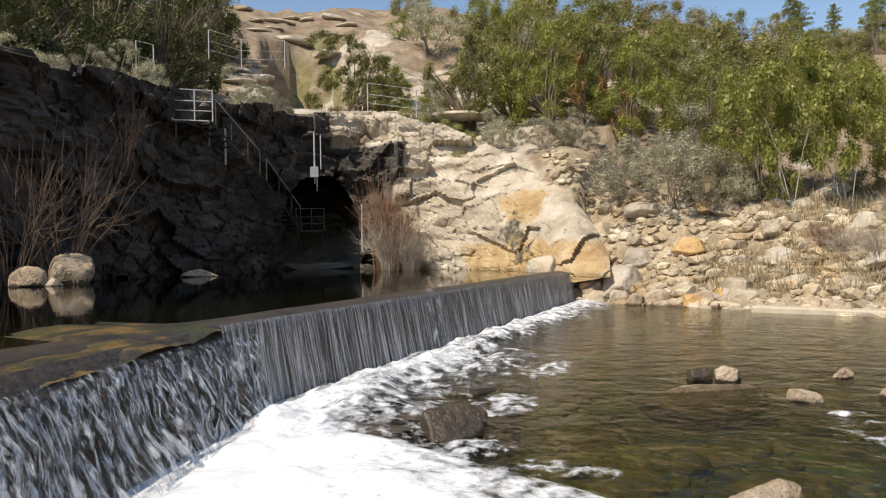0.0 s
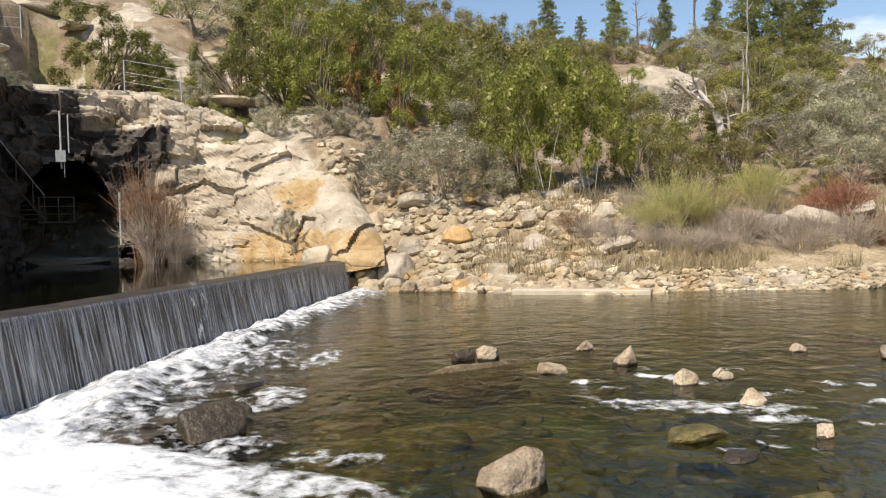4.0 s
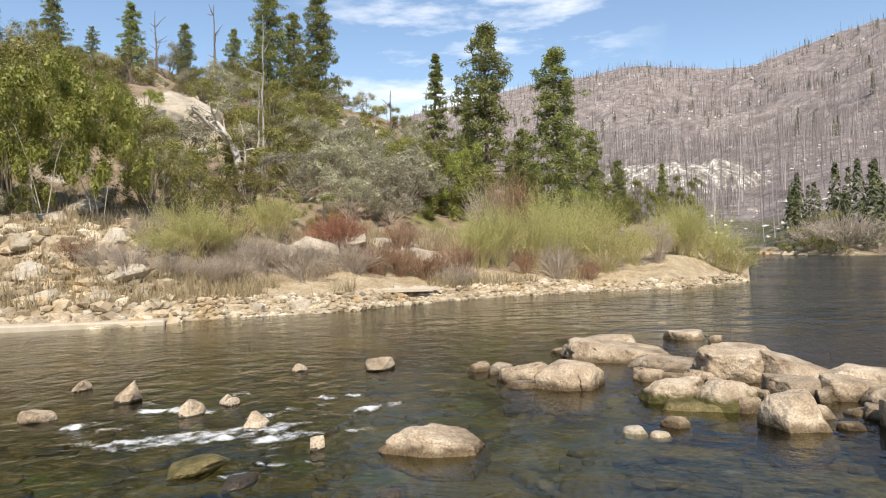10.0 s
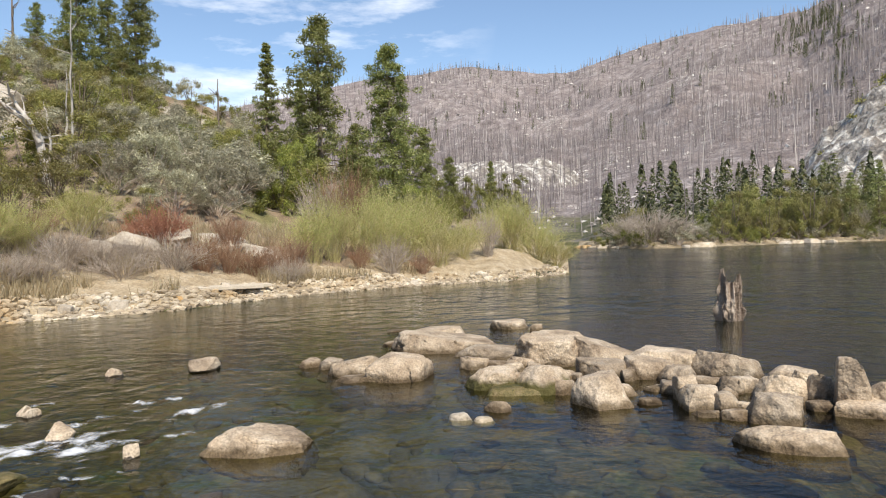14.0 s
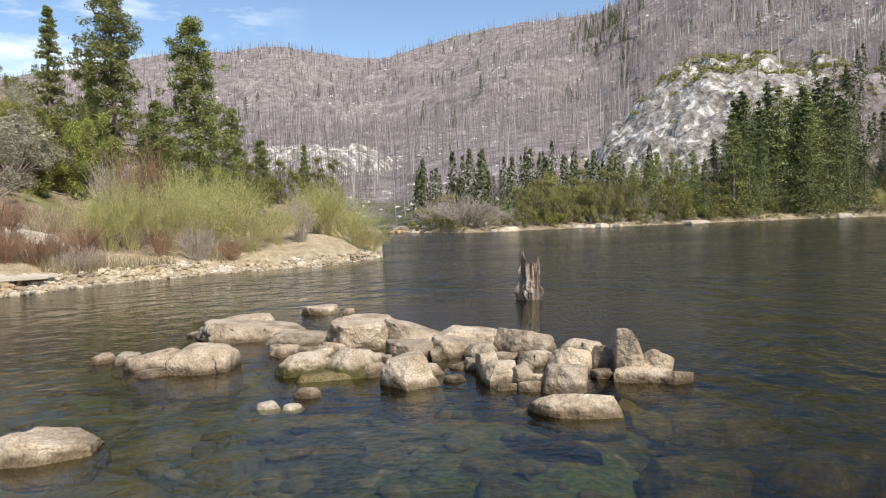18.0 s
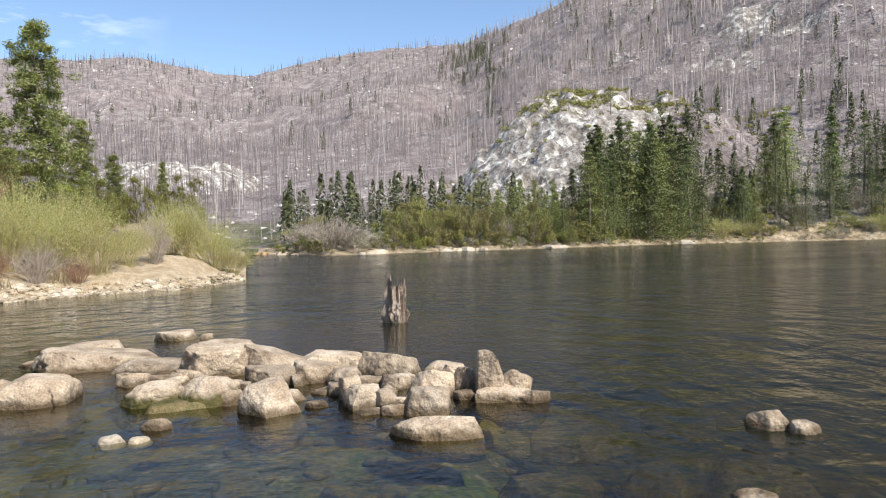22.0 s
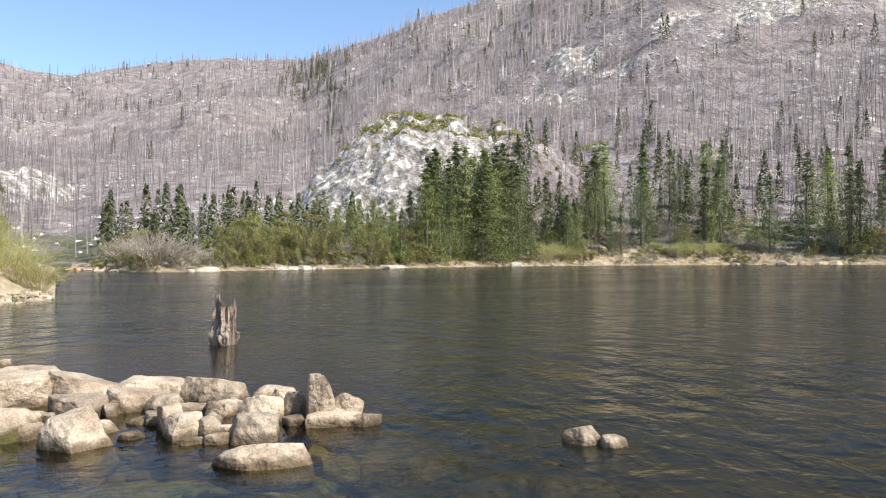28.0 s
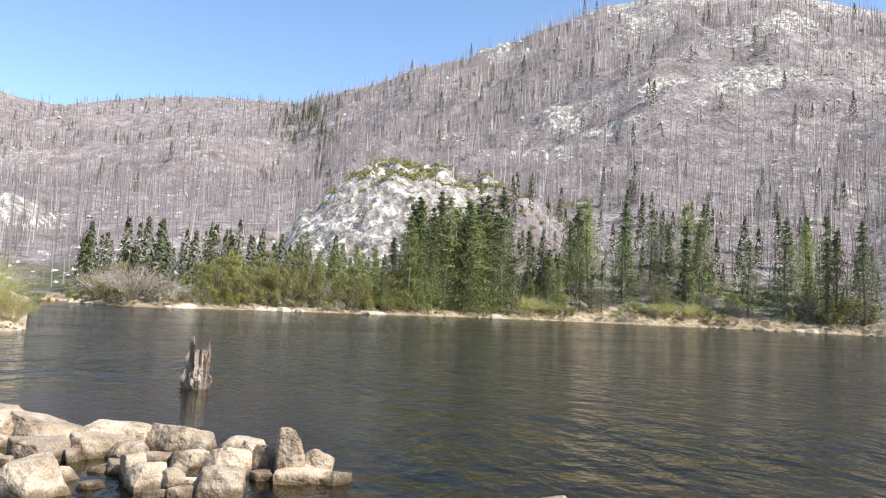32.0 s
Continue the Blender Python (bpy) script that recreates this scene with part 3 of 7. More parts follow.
M_RUSTTWIG = surface("rusty_dry_twigs", [(0.3, (0.24, 0.13, 0.08)), (0.7, (0.42, 0.27, 0.17))], 3, rough=0.95, bump=0.0)
M_OAK = leafy("oak_leaves", (0.11, 0.122, 0.024), (0.27, 0.27, 0.058), (0.43, 0.39, 0.10))
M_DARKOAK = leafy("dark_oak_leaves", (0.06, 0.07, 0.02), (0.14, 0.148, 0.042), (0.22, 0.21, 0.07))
M_GREEN = leafy("bright_green_leaves", (0.15, 0.168, 0.024), (0.35, 0.365, 0.07), (0.50, 0.47, 0.12))
M_GREY = leafy("grey_green_leaves", (0.26, 0.245, 0.16), (0.50, 0.47, 0.32), (0.64, 0.59, 0.43))
M_OLIVE = leafy("olive_leaves", (0.16, 0.155, 0.042), (0.36, 0.33, 0.095), (0.48, 0.42, 0.14))
M_WILLOW = leafy("willow_leaves", (0.32, 0.34, 0.09), (0.50, 0.50, 0.16), (0.60, 0.55, 0.26), 0.45)
M_ORANGE = leafy("orange_brown_leaves", (0.20, 0.12, 0.03), (0.36, 0.21, 0.05))
M_RED = leafy("red_leaves", (0.28, 0.11, 0.065), (0.44, 0.20, 0.12))
M_NEEDLE = leafy("pine_needles", (0.15, 0.175, 0.05), (0.33, 0.355, 0.105), (0.46, 0.45, 0.16), 0.4)
M_FAR_NEEDLE = leafy("far_conifer_needles", (0.15, 0.18, 0.052), (0.32, 0.345, 0.10), (0.45, 0.44, 0.16), 0.3, spread=0.35)
# Darker copy of the far needles: shade among the trees put into colour
M_SHADED_NEEDLE = leafy("shade_darkened_needles", (0.055, 0.073, 0.026), (0.155, 0.178, 0.057), (0.28, 0.285, 0.10), 0.2, spread=0.4)
M_DRY = leafy("dry_grass", (0.36, 0.29, 0.16), (0.56, 0.47, 0.28))
M_WATER = water_surface("lake_and_stream_water", (0.56, 0.58, 0.44), [(0.5, 0.5, 0.35, (0.7, 1.0, 1), "deep"), (1.1, 0.8, 0.2, (0.8, 1.0, 1), "deep"), (2.2, 1.0, 0.16, (0.8, 1.0, 1), "deep"), (2.4, 0.5, 0.08, (0.8, 1.0, 1), "gust"), (3.2, 0.35, 0.05, (1, 0.7, 1), "calm"), (9, 0.45, 0.022, (1, 0.7, 1), "calm"), (28, 0.3, 0.007, (1, 1, 1), "calm")], 0.05, 1.23, ((0.017, 0.020, 0.014), 0.72), (0.10, 0.083, 0.04))
M_POOL = water_surface("still_pool_water", (0.45, 0.45, 0.30), [(1.2, 0.1, 0.02, (1, 1, 1), "calm"), (9, 0.08, 0.006, (1, 1, 1), "calm")], 0.02)
M_FALL = falling_water("falling_water", 1.0, 0.44, 0.66, (0.66, 0.66, 0.66), 0.72, strip=(30, 0.9))
M_SPLASH = falling_water("splashing_water", 1.0, 0.50, 0.68, (0.66, 0.70, 0.74), 0.8, strip=(22, 4.5))
M_FOAM = falling_water("foam", 6.5, 0.62, 0.90, (0.90, 0.92, 0.94), 1.0, (1, 1, 1), True)

# ---- the lie of the land ----
WEIR0, WEIR_DIR = np.array([-2.21, 6.44]), np.array([0.397, 0.918])
WEIR_UP = np.array([-0.918, 0.397])
FOOT_AZ = [-180, -150, -120, -90, -60, -32, -25, -20, -15, -11, -6, -3, 3, 8, 10, 14, 18, 23, 32, 36, 39, 48, 57, 66, 74, 79.2, 80.2, 83, 86, 91, 95, 104, 112, 122, 130, 140, 150, 160, 170, 180]
FOOT_R = [1.6, 1.8, 4, 10, 18, 22, 24, 26.5, 28.5, 31, 30.5, 28, 25.5, 22.3, 20.7, 19.2, 18.2, 17.4, 16.5, 16.8, 17.4, 17.8, 20.8, 23.4, 24.6, 29.2, 118, 95, 88, 92, 100, 112, 134, 150, 160, 165, 120, 30, 4, 1.6]
RIDGE_AZ = [-180, -60, -40, -20, -6, 5, 18, 25, 30, 39, 48, 53, 56, 60, 66, 72, 79, 180]
RIDGE_EL = [6, 16, 17.5, 18.5, 19, 18.5, 16.8, 14.8, 14.2, 13.6, 11.6, 9.8, 7.8, 5.2, 3.4, 2.2, 1.2, 6]
CLIFF_AZ = [-85, -72, -60, -40, -11, -6, -2, 3, 8, 12, 16, 20, 26, 30, 35, 80]
CLIFF_Z = [0.2, 3.0, 5.6, 5.4, 5.4, 5.6, 5.2, 4.4, 3.4, 2.5, 2.1, 1.9, 1.5, 1.2, 0.7, 0.0]
PEAK_AZ = [-180, 20, 45, 56, 62.6, 69, 72, 77, 80, 86, 91, 96.5, 100, 106, 110, 116, 121, 128, 135, 150, 180]
PEAK_EL = [5, 6, 8, 11.5, 12.8, 13.5, 13.7, 13.1, 13.1, 14.5, 15.3, 15.5, 16.7, 18.8, 20.1, 22.0, 23.4, 24.0, 23.2, 18, 8]
PEAK_R = [900, 900, 1100, 1300, 1300, 1300, 1300, 1300, 1300, 1250, 1150, 1050, 900, 760, 700, 650, 620, 620, 640, 700, 800]
DOME_R = 222.0
DOME_AZ = [94.6, 95.7, 97.6, 100, 102.2, 103.3, 106, 109.5, 112.2, 116.2, 119.5, 122]
DOME_EL = [0, 4.2, 7.4, 9.3, 10.8, 11.5, 11.7, 11.4, 10.7, 9.4, 7.0, 0]
CRAGS = [(123.5, 22.6, 4.5, 1.0), (113, 20.3, 3.2, 0.8), (119.8, 15.3, 4.4, 1.2), (131.5, 17.9, 5.5, 1.0), (126.5, 17.0, 3.0, 1.0), (116.5, 12.8, 3.0, 0.6), (136, 21.5, 4, 0.8)]


def dome_shape(az, r):
    """Height of the granite dome above the lake, and of the ledge far up the valley."""
    crest = DOME_R * np.tan(np.radians(np.interp(az, DOME_AZ, DOME_EL)))
    rise = np.where(r < DOME_R, np.clip((r - 148) / (DOME_R - 148), 0, 1) ** 0.8, 1 - 0.9 * smooth(DOME_R, 330, r))
    ledge = ((az - 74.5) / 7.5) ** 2 + ((r - 315) / 36) ** 2
    return crest * rise, np.where(ledge < 1, 36.0 * np.maximum(1 - ledge, 0) ** 0.3, 0)


FIELDS = {}
SPIT = at(79.2, 29.2)


def ground(x, y):
    """Height of the ground, and the kind of its surface, at plan places."""
    x, y = np.asarray(x, float), np.asarray(y, float)
    az, r = np.degrees(np.arctan2(x, y)), np.hypot(x, y)
    p2 = np.stack([x, y, np.zeros_like(x)], 1)
    up = (x - WEIR0[0]) * WEIR_UP[0] + (y - WEIR0[1]) * WEIR_UP[1]
    level = np.where(up > 0.3, 0.8, 0.0)
    foot = np.interp(az, FOOT_AZ, FOOT_R)
    foot = foot + fbm(p2 * 0.35, 3, 3) * 0.9 * smooth(8, 14, foot)
    d = r - foot
    # under water
    deep = 0.22 + 0.25 * (fbm(p2 * 0.7, 5, 4) * 0.5 + 0.5) + smooth(8, 26, r) * smooth(45, 75, az) * 2.6 + smooth(9, 14, r) * 0.35 + smooth(94, 114, az) * smooth(2.6, 6.0, r) * 1.1
    deep = np.where(up > 0.3, 0.7, deep)
    off = np.where(az > 79.2, np.minimum(-d, np.hypot(x - SPIT[0], y - SPIT[1])), -d)
    bed = level - deep * smooth(0.0, np.where(az > 40, 6.0, 1.6), off) - 0.02
    own = smooth(1.9, 1.0, r + 0.5 * fbm(p2 * 1.1, 7, 3))
    bed = bed * (1 - own) + 0.03 * own
    # near hill
    crag = np.interp(az, CLIFF_AZ, CLIFF_Z)
    left = az < -2.5
    start = np.where(left, np.where((az > -13) & (az < -4.8), 26.0, 2.2), 0.2)
    width = np.where(left, 1.5, 4.2)
    ridge_r = np.interp(az, [-180, 56, 62, 80], [75, 75, 60, 52])
    ridge_z = 1.4 + ridge_r * np.tan(np.radians(np.interp(az, RIDGE_AZ, RIDGE_EL)))
    u = np.clip((d - 3.0) / np.maximum(ridge_r - foot - 3.0, 5), 0, None)
    climb = np.minimum(u, 1.0) ** 1.08
    beach = 0.5 * smooth(0, 4.5, d) * smooth(20, 36, az) + 0.25 * smooth(0, 1.0, d)
    hill = level * smooth(0.0, 3.0, d) * 0 + np.where(up > 0.3, 0.8, 0) + beach + crag * smooth(0, 1, (d - start) / width) + np.maximum(ridge_z - crag - 0.9, 0) * climb
    hill = hill * (1 - 0.85 * smooth(74.5, 79.4, az) * smooth(0.2, 2, d)) 
    hill = hill - ridge_z * 0.75 * smooth(1.0, 2.2, u)
    rough = fbm(p2 * 0.22, 11, 5) * 1.5 * smooth(3, 18, d) + fbm(p2 * 1.3, 12, 4) * 0.22 * smooth(0.5, 3, d)
    hill = hill + rough
    # mountains over the lake
    far_foot = np.where(az < 80.2, 118, foot)
    peak_r = np.interp(az, PEAK_AZ, PEAK_R)
    peak_z = 1.4 + peak_r * np.tan(np.radians(np.interp(az, PEAK_AZ, PEAK_EL)))
    v = np.clip((r - far_foot) / (peak_r - far_foot), 0, 1.6)
    m = peak_z * np.where(v < 1, np.maximum(v, 0) ** np.interp(az, [40, 112, 125, 180], [1.42, 1.36, 1.15, 1.15]), 1 - 0.5 * (v - 1))
    m = m + fbm(p2 * 0.012, 21, 5) * 26 * smooth(0.05, 0.5, v) * (1 - smooth(0.8, 1.0, v) * 0.7) + fbm(p2 * 0.055, 22, 2) * 1.3 * smooth(0.01, 0.10, v) + 0.6 * smooth(0, 5, r - far_foot)
    dome, ledge = dome_shape(az, r)
    lumps = fbm(p2 * 0.035, 31, 5, 0.6)
    dome = dome * (1 + 0.06 * lumps) + np.where(dome > 0, (np.abs(fbm(p2 * 0.06, 33, 4)) - 0.3) * 5, 0)
    gap, block = np.ones_like(x), np.full_like(x, 0.5)
    high = (az > 60) & (az < 145) & (r > 150) & (r < 1300)
    if high.any():
        d1, d2, block[high] = cells(np.stack([x * 0.11, y * 0.11, dome * 0.10], 1)[high], 35)
        gap[high] = d2 - d1
    split = np.ones_like(x)
    chip = np.full_like(x, 0.5)
    on_dome = dome > 1
    if on_dome.any():
        d1, d2, chip[on_dome] = cells(np.stack([x * 0.26, y * 0.26, dome * 0.3], 1)[on_dome], 37)
        split[on_dome] = d2 - d1
    dome = dome + np.where(on_dome, (block - 0.5) * 3.0 - 2.0 * smooth(0.12, 0.0, gap) + (chip - 0.5) * 1.3 - 1.0 * smooth(0.12, 0.0, split), 0)
    ledge = ledge * (1 + 0.12 * lumps) + np.where(ledge > 1, (block - 0.5) * 6.0, 0)
    lift = np.degrees(np.arctan2(m, np.maximum(r, 1)))
    crags = sum(np.exp(-((az - a0) / da) ** 2 - ((lift - e0) / de) ** 2) for a0, e0, da, de in CRAGS)
    crags = np.clip(crags * 1.4, 0, 1) * smooth(-0.42, 0.1, fbm(p2 * 0.05, 45, 4))
    m = m + crags * (np.abs(fbm(p2 * 0.04, 46, 3)) * 16 - 2 + (block - 0.5) * 4)
    stone = np.maximum(dome, ledge)
    mountain = np.maximum(m, stone)
    is_far = (az > 79.6) & (az < 152)
    land = np.where(is_far, mountain, np.where((az > 40) & (r > 95), np.maximum(hill, mountain), hill))
    z = np.where(d < 0, bed, np.maximum(land, bed))
    # fields of the ground, and the slot of its material: land, stream bed, silt, mountain
    speck = fbm(p2 * 0.25, 41, 4)
    knob = ((az - 35.5) / 4.5) ** 2 + ((r - 46) / 9) ** 2
    near = r < 100
    stony = smooth(7, 10, az) * smooth(37, 33, az) * smooth(9.0, 5.5, d)
    gravel = smooth(32, 36, az) * np.maximum(smooth(4.2, 1.2, d), smooth(66, 70, az) * smooth(12, 8, d)) + is_far * smooth(2.0, 0.4, d)
    rocky = np.maximum(smooth(0.05, 0.5, speck) * 0.75 * smooth(6, 12, d), 0.8 * smooth(1.4, 0.5, knob)) * near
    rocky = np.maximum(rocky, smooth(-18, -13, az) * smooth(11, 6, az) * smooth(0, 1.5, d) * smooth(34, 14, d) * 0.85)
    crag_far = fbm(p2 * np.array([0.014, 0.014, 0]), 43, 5)
    bare = np.where((stone >= m - 0.5) & (stone > 2), 0.66 - 0.35 * smooth(110, 116, az), smooth(-0.2, 0.4, crag_far) * (0.44 + 0.06 * smooth(104, 113, az) * smooth(350, 450, r)))
    bare = np.maximum(bare, 0.85 * smooth(0.78, 0.95, v) * smooth(106, 112, az) * smooth(-0.2, 0.2, crag_far))
    bare = np.maximum(bare, 0.76 * crags)
    grassy = np.where(near, 0.25 + 0.5 * fbm(p2 * 0.12, 44, 3), 0.55 * smooth(0.22, 0.02, v))
    far = (is_far & (d > 0)) | ((az > 40) & (r > 110) & (mountain >= hill))
    rocky = np.where(far, bare, rocky)
    kind = np.where(far, 3, 0)
    kind = np.where(d < 0, np.where((r > 12) & (az > 40) & (bed < -1.6), 2, 1), kind)
    kind = np.where((d < 0) & (up > 0.3), 2, kind)
    FIELDS.update(stony=stony, gravel=gravel, rocky=rocky, grassy=grassy, bare=rocky * far, depth=np.maximum(-z, 0))
    return z, kind


def height(x, y):
    return float(ground(np.array([x]), np.array([y]))[0][0])


def spot(az, r):
    x, y = at(az, r)
    return x, y, height(x, y)


az_steps = np.concatenate([np.arange(-180, -44, 4.0), np.arange(-44, 79, 0.45), np.arange(79, 81, 0.2), np.arange(81, 150, 0.45), np.arange(150, 180, 4.0)])
r_steps = np.concatenate([[0.01, 0.4], np.geomspace(0.9, 14, 80)[:-1], np.geomspace(14, 34, 90)[:-1], np.geomspace(34, 84, 40)[:-1], np.geomspace(84, 175, 80)[:-1], np.geomspace(175, 330, 100)[:-1], np.geomspace(330, 1350, 190)[:-1], np.geomspace(1350, 3200, 14)])
GA, GR = np.meshgrid(az_steps, r_steps, indexing="ij")
gx, gy = (GR * np.sin(np.radians(GA))).ravel(), (GR * np.cos(np.radians(GA))).ravel()
gz, gk = ground(gx, gy)
fields = {k: FIELDS[k].copy() for k in ("stony", "gravel", "rocky", "grassy")}
faces = grid_faces(len(az_steps), len(r_steps), closed=True)
kinds = gk[faces].max(1)
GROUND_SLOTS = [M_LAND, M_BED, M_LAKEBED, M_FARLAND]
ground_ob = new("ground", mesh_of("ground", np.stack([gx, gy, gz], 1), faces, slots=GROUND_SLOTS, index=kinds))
for key, values in fields.items():
    ground_ob.data.attributes.new(key, "FLOAT", "POINT").data.foreach_set("value", values.astype(np.float32))
tagged(ground_ob, "dry hillsides, gravel shore, stream bed and burnt mountains round a lake", "ground", kind="structure")


# ---- water ----
def weir_at(s, out=0.0):
    """Plan place s metres along the weir and out metres downstream of its lip."""
    q = WEIR0 + WEIR_DIR * s - WEIR_UP * out
    return float(q[0]), float(q[1])


def sheet(name, outline, z, material, label, category):
    bm = bmesh.new()
    bm.faces.new([bm.verts.new((x, y, z)) for x, y in outline])
    me = bpy.data.meshes.new(name)
    bm.normal_update()
    bm.to_mesh(me)
    bm.free()
    me.materials.append(material)
    return tagged(new(name, me), label, category, kind="structure")


BACK_END, FAR_END = -7.0, 16.0
# one sheet of water from the stream out over the lake: silt hides its bed where it is deep
wa, wr = np.arange(-180, 180, 1.0), np.concatenate([[0.01], np.geomspace(0.8, 40, 110), np.geomspace(42, 600, 40)])
WA, WR = np.meshgrid(wa, wr, indexing="ij")
wx, wy = (WR * np.sin(np.radians(WA))).ravel(), (WR * np.cos(np.radians(WA))).ravel()
ground(wx, wy)
depth_of = FIELDS["depth"].copy()
water = new("water", mesh_of("water", np.stack([wx, wy, np.zeros_like(wx)], 1), grid_faces(len(wa), len(wr), closed=True), M_WATER))
for key, values in (("murk", smooth(0.45, 1.5, depth_of)), ("shoal", smooth(2.6, 0.7, depth_of) * smooth(84, 72, np.degrees(np.arctan2(wx, wy))))):
    water.data.attributes.new(key, "FLOAT", "POINT").data.foreach_set("value", values.astype(np.float32))
tagged(water, "clear shallow stream water running into a dark rippled lake", "water", kind="structure")
sheet("water_pool", [weir_at(BACK_END, -0.45), weir_at(FAR_END + 2, -0.45), (6, 40), (-12, 44), (-45, 30), (-45, 0)], 0.80, M_POOL, "still dark pool behind the weir", "water")


# ---- the weir ----
weir = tagged(new("weir"), "low wet concrete weir with water pouring over its full width", "weir")
weir.location = (*weir_at(4), 0)


def ribbon(s0, s1, profile, ns):
    """A strip along the weir: profile rows are metres out from the lip and height."""
    s = np.linspace(s0, s1, ns)
    pr = np.asarray(profile, float)
    base = WEIR0[None] + s[:, None] * WEIR_DIR[None]
    xy = base[:, None] - pr[None, :, :1] * WEIR_UP[None, None]
    zz = np.broadcast_to(pr[None, :, 1:], (ns, len(pr), 1))
    v = np.concatenate([xy, zz], 2)
    return v, s


def weir_part(name, v, material, label="", along=None, bulge=0.0):
    ns, nv = v.shape[:2]
    off = np.array([*weir_at(4), 0])
    if np.any(bulge):
        v = v.copy()
        v[:, :, :2] -= np.asarray(bulge)[..., None] * WEIR_UP
    me = mesh_of(name, v.reshape(-1, 3) - off, grid_faces(ns, nv), material)
    if along is not None:
        drop = np.broadcast_to(np.linspace(0, 1, nv)[None], (ns, nv))
        me.attributes.new("along", "FLOAT", "POINT").data.foreach_set("value", np.repeat(along, nv).astype(np.float32))
        me.attributes.new("drop", "FLOAT", "POINT").data.foreach_set("value", drop.ravel().astype(np.float32))
    return part(name, me, weir, label)


v, s = ribbon(-7.0, 15.6, [(0.02, -0.6), (0.02, 0.70), (0.0, 0.765), (-0.05, 0.80), (-0.2, 0.815), (-0.52, 0.815), (-0.6, 0.785), (-0.62, 0.2)], 160)
v[:, 2:6, 2] += (fbm(np.stack([s * 1.2, s * 0, s * 0], 1), 61, 3) * 0.012)[:, None]
weir_part("wall", v, M_CONCRETE, "dark brown wet concrete crest")
# its broken near end bends out and carries moss


def bend(s):
    return np.interp(s, [-4.4, -2.0, -0.4, 0.1], [1.3, 0.5, 0.12, 0.0])


v, s = ribbon(-4.4, 0.1, [(-1.6, 0.78), (-1.5, 0.83), (-0.7, 0.84), (-0.25, 0.83), (0.05, 0.76)], 70)
v[:, :, 2] += fbm(v.reshape(-1, 3) * 2.2, 62, 4).reshape(v.shape[:2]) * 0.07
v[:, :, 2] -= 0.05 * smooth(-0.3, -1.6, s)[:, None]
weir_part("mossy_ledge", v, M_ALGAE, "moss and orange algae on the broken crest", bulge=bend(s)[:, None] * np.array([[0, 0, 0.8, 1, 1]]))
v, s = ribbon(-4.4, 0.1, [(-0.12, 0.79), (0.10, 0.66), (0.16, 0.4), (0.3, 0.15), (0.5, -0.2)], 70)
v[:, :, :2] -= (fbm(v.reshape(-1, 3) * 2.5, 68, 4).reshape(v.shape[:2]) * 0.12)[:, :, None] * WEIR_UP
weir_part("broken_face", v, M_WET, "dark wet broken face", bulge=bend(s)[:, None] * np.ones((1, 5)))

# the curtain of water: threads that leave the lip and fan out
fall_v = np.linspace(0, 1, 16)
prof = np.stack([0.02 + 0.17 * np.sqrt(fall_v) * (0.3 + 0.7 * fall_v), 0.815 - 0.86 * fall_v ** 1.25], 1)
v, s = ribbon(0.0, 14.9, prof, 900)
wob = fbm(np.stack([s * 5, s * 0, s * 0], 1), 63, 4)
fine = fbm(np.stack([s * 22, s * 0, s * 0], 1), 64, 3)
push = (0.06 * wob[:, None] + 0.04 * fine[:, None]) * fall_v[None] ** 0.8
v[:, :, :2] -= push[:, :, None] * WEIR_UP
weir_part("water_curtain", v, M_FALL, "thin curtain of falling water threads", s)
v2, s = ribbon(0.0, 14.9, np.stack([prof[:, 0] + 0.04, prof[:, 1]], 1), 900)
wob = fbm(np.stack([s * 9, s * 0 + 4, s * 0], 1), 65, 4)
v2[:, :, :2] -= (0.07 * wob[:, None] * fall_v[None])[:, :, None] * WEIR_UP
weir_part("water_curtain", v2, M_FALL, "", s + 40)
prof = np.stack([0.10 + 0.24 * np.sqrt(fall_v) * (0.35 + 0.65 * fall_v), 0.70 - 0.75 * fall_v ** 1.2], 1)
for k in range(3):
    v3, s = ribbon(-4.4, 0.35, prof + np.array([0.07 * k, 0.03 * (1 - k)]), 420)
    lump = fbm(np.stack([np.repeat(s, 16) * 3.5, np.tile(fall_v, len(s)) * 2.2, np.full(len(s) * 16, 3.0 * k)], 1), 66 + k, 4).reshape(len(s), 16)
    v3[:, :, :2] -= (0.22 * lump * (0.25 + fall_v[None]))[:, :, None] * WEIR_UP
    v3[:, :, 2] += 0.05 * lump
    far_out = np.interp(s, [-4.4, -1.0, -0.2, 0.35], [0.2, 0.16, 0.1, 0.0])
    weir_part("tumbling_water", v3, M_SPLASH, "rough splashing water over the broken crest", s + 30 * k, bend(s)[:, None] + far_out[:, None] * fall_v[None] ** 1.2)

# a thicker spout where a stone lies on the crest
v4, s4 = ribbon(4.4, 4.95, np.stack([0.05 + 0.26 * np.sqrt(fall_v) * (0.3 + 0.7 * fall_v), 0.86 - 0.90 * fall_v ** 1.25], 1), 60)
hump = np.sin(np.linspace(0, math.pi, 60))
v4[:, :, 2] += 0.05 * hump[:, None] * (1 - fall_v[None])
v4[:, :, :2] -= (0.07 * hump[:, None] + 0.05 * fbm(v4.reshape(-1, 3) * 9.0, 69, 3).reshape(60, 16))[:, :, None] * WEIR_UP
weir_part("water_spout", v4, M_SPLASH, "bright spout of broken water", s4 * 0.6 + 90)

# white water below
nu, nv = 260, 60


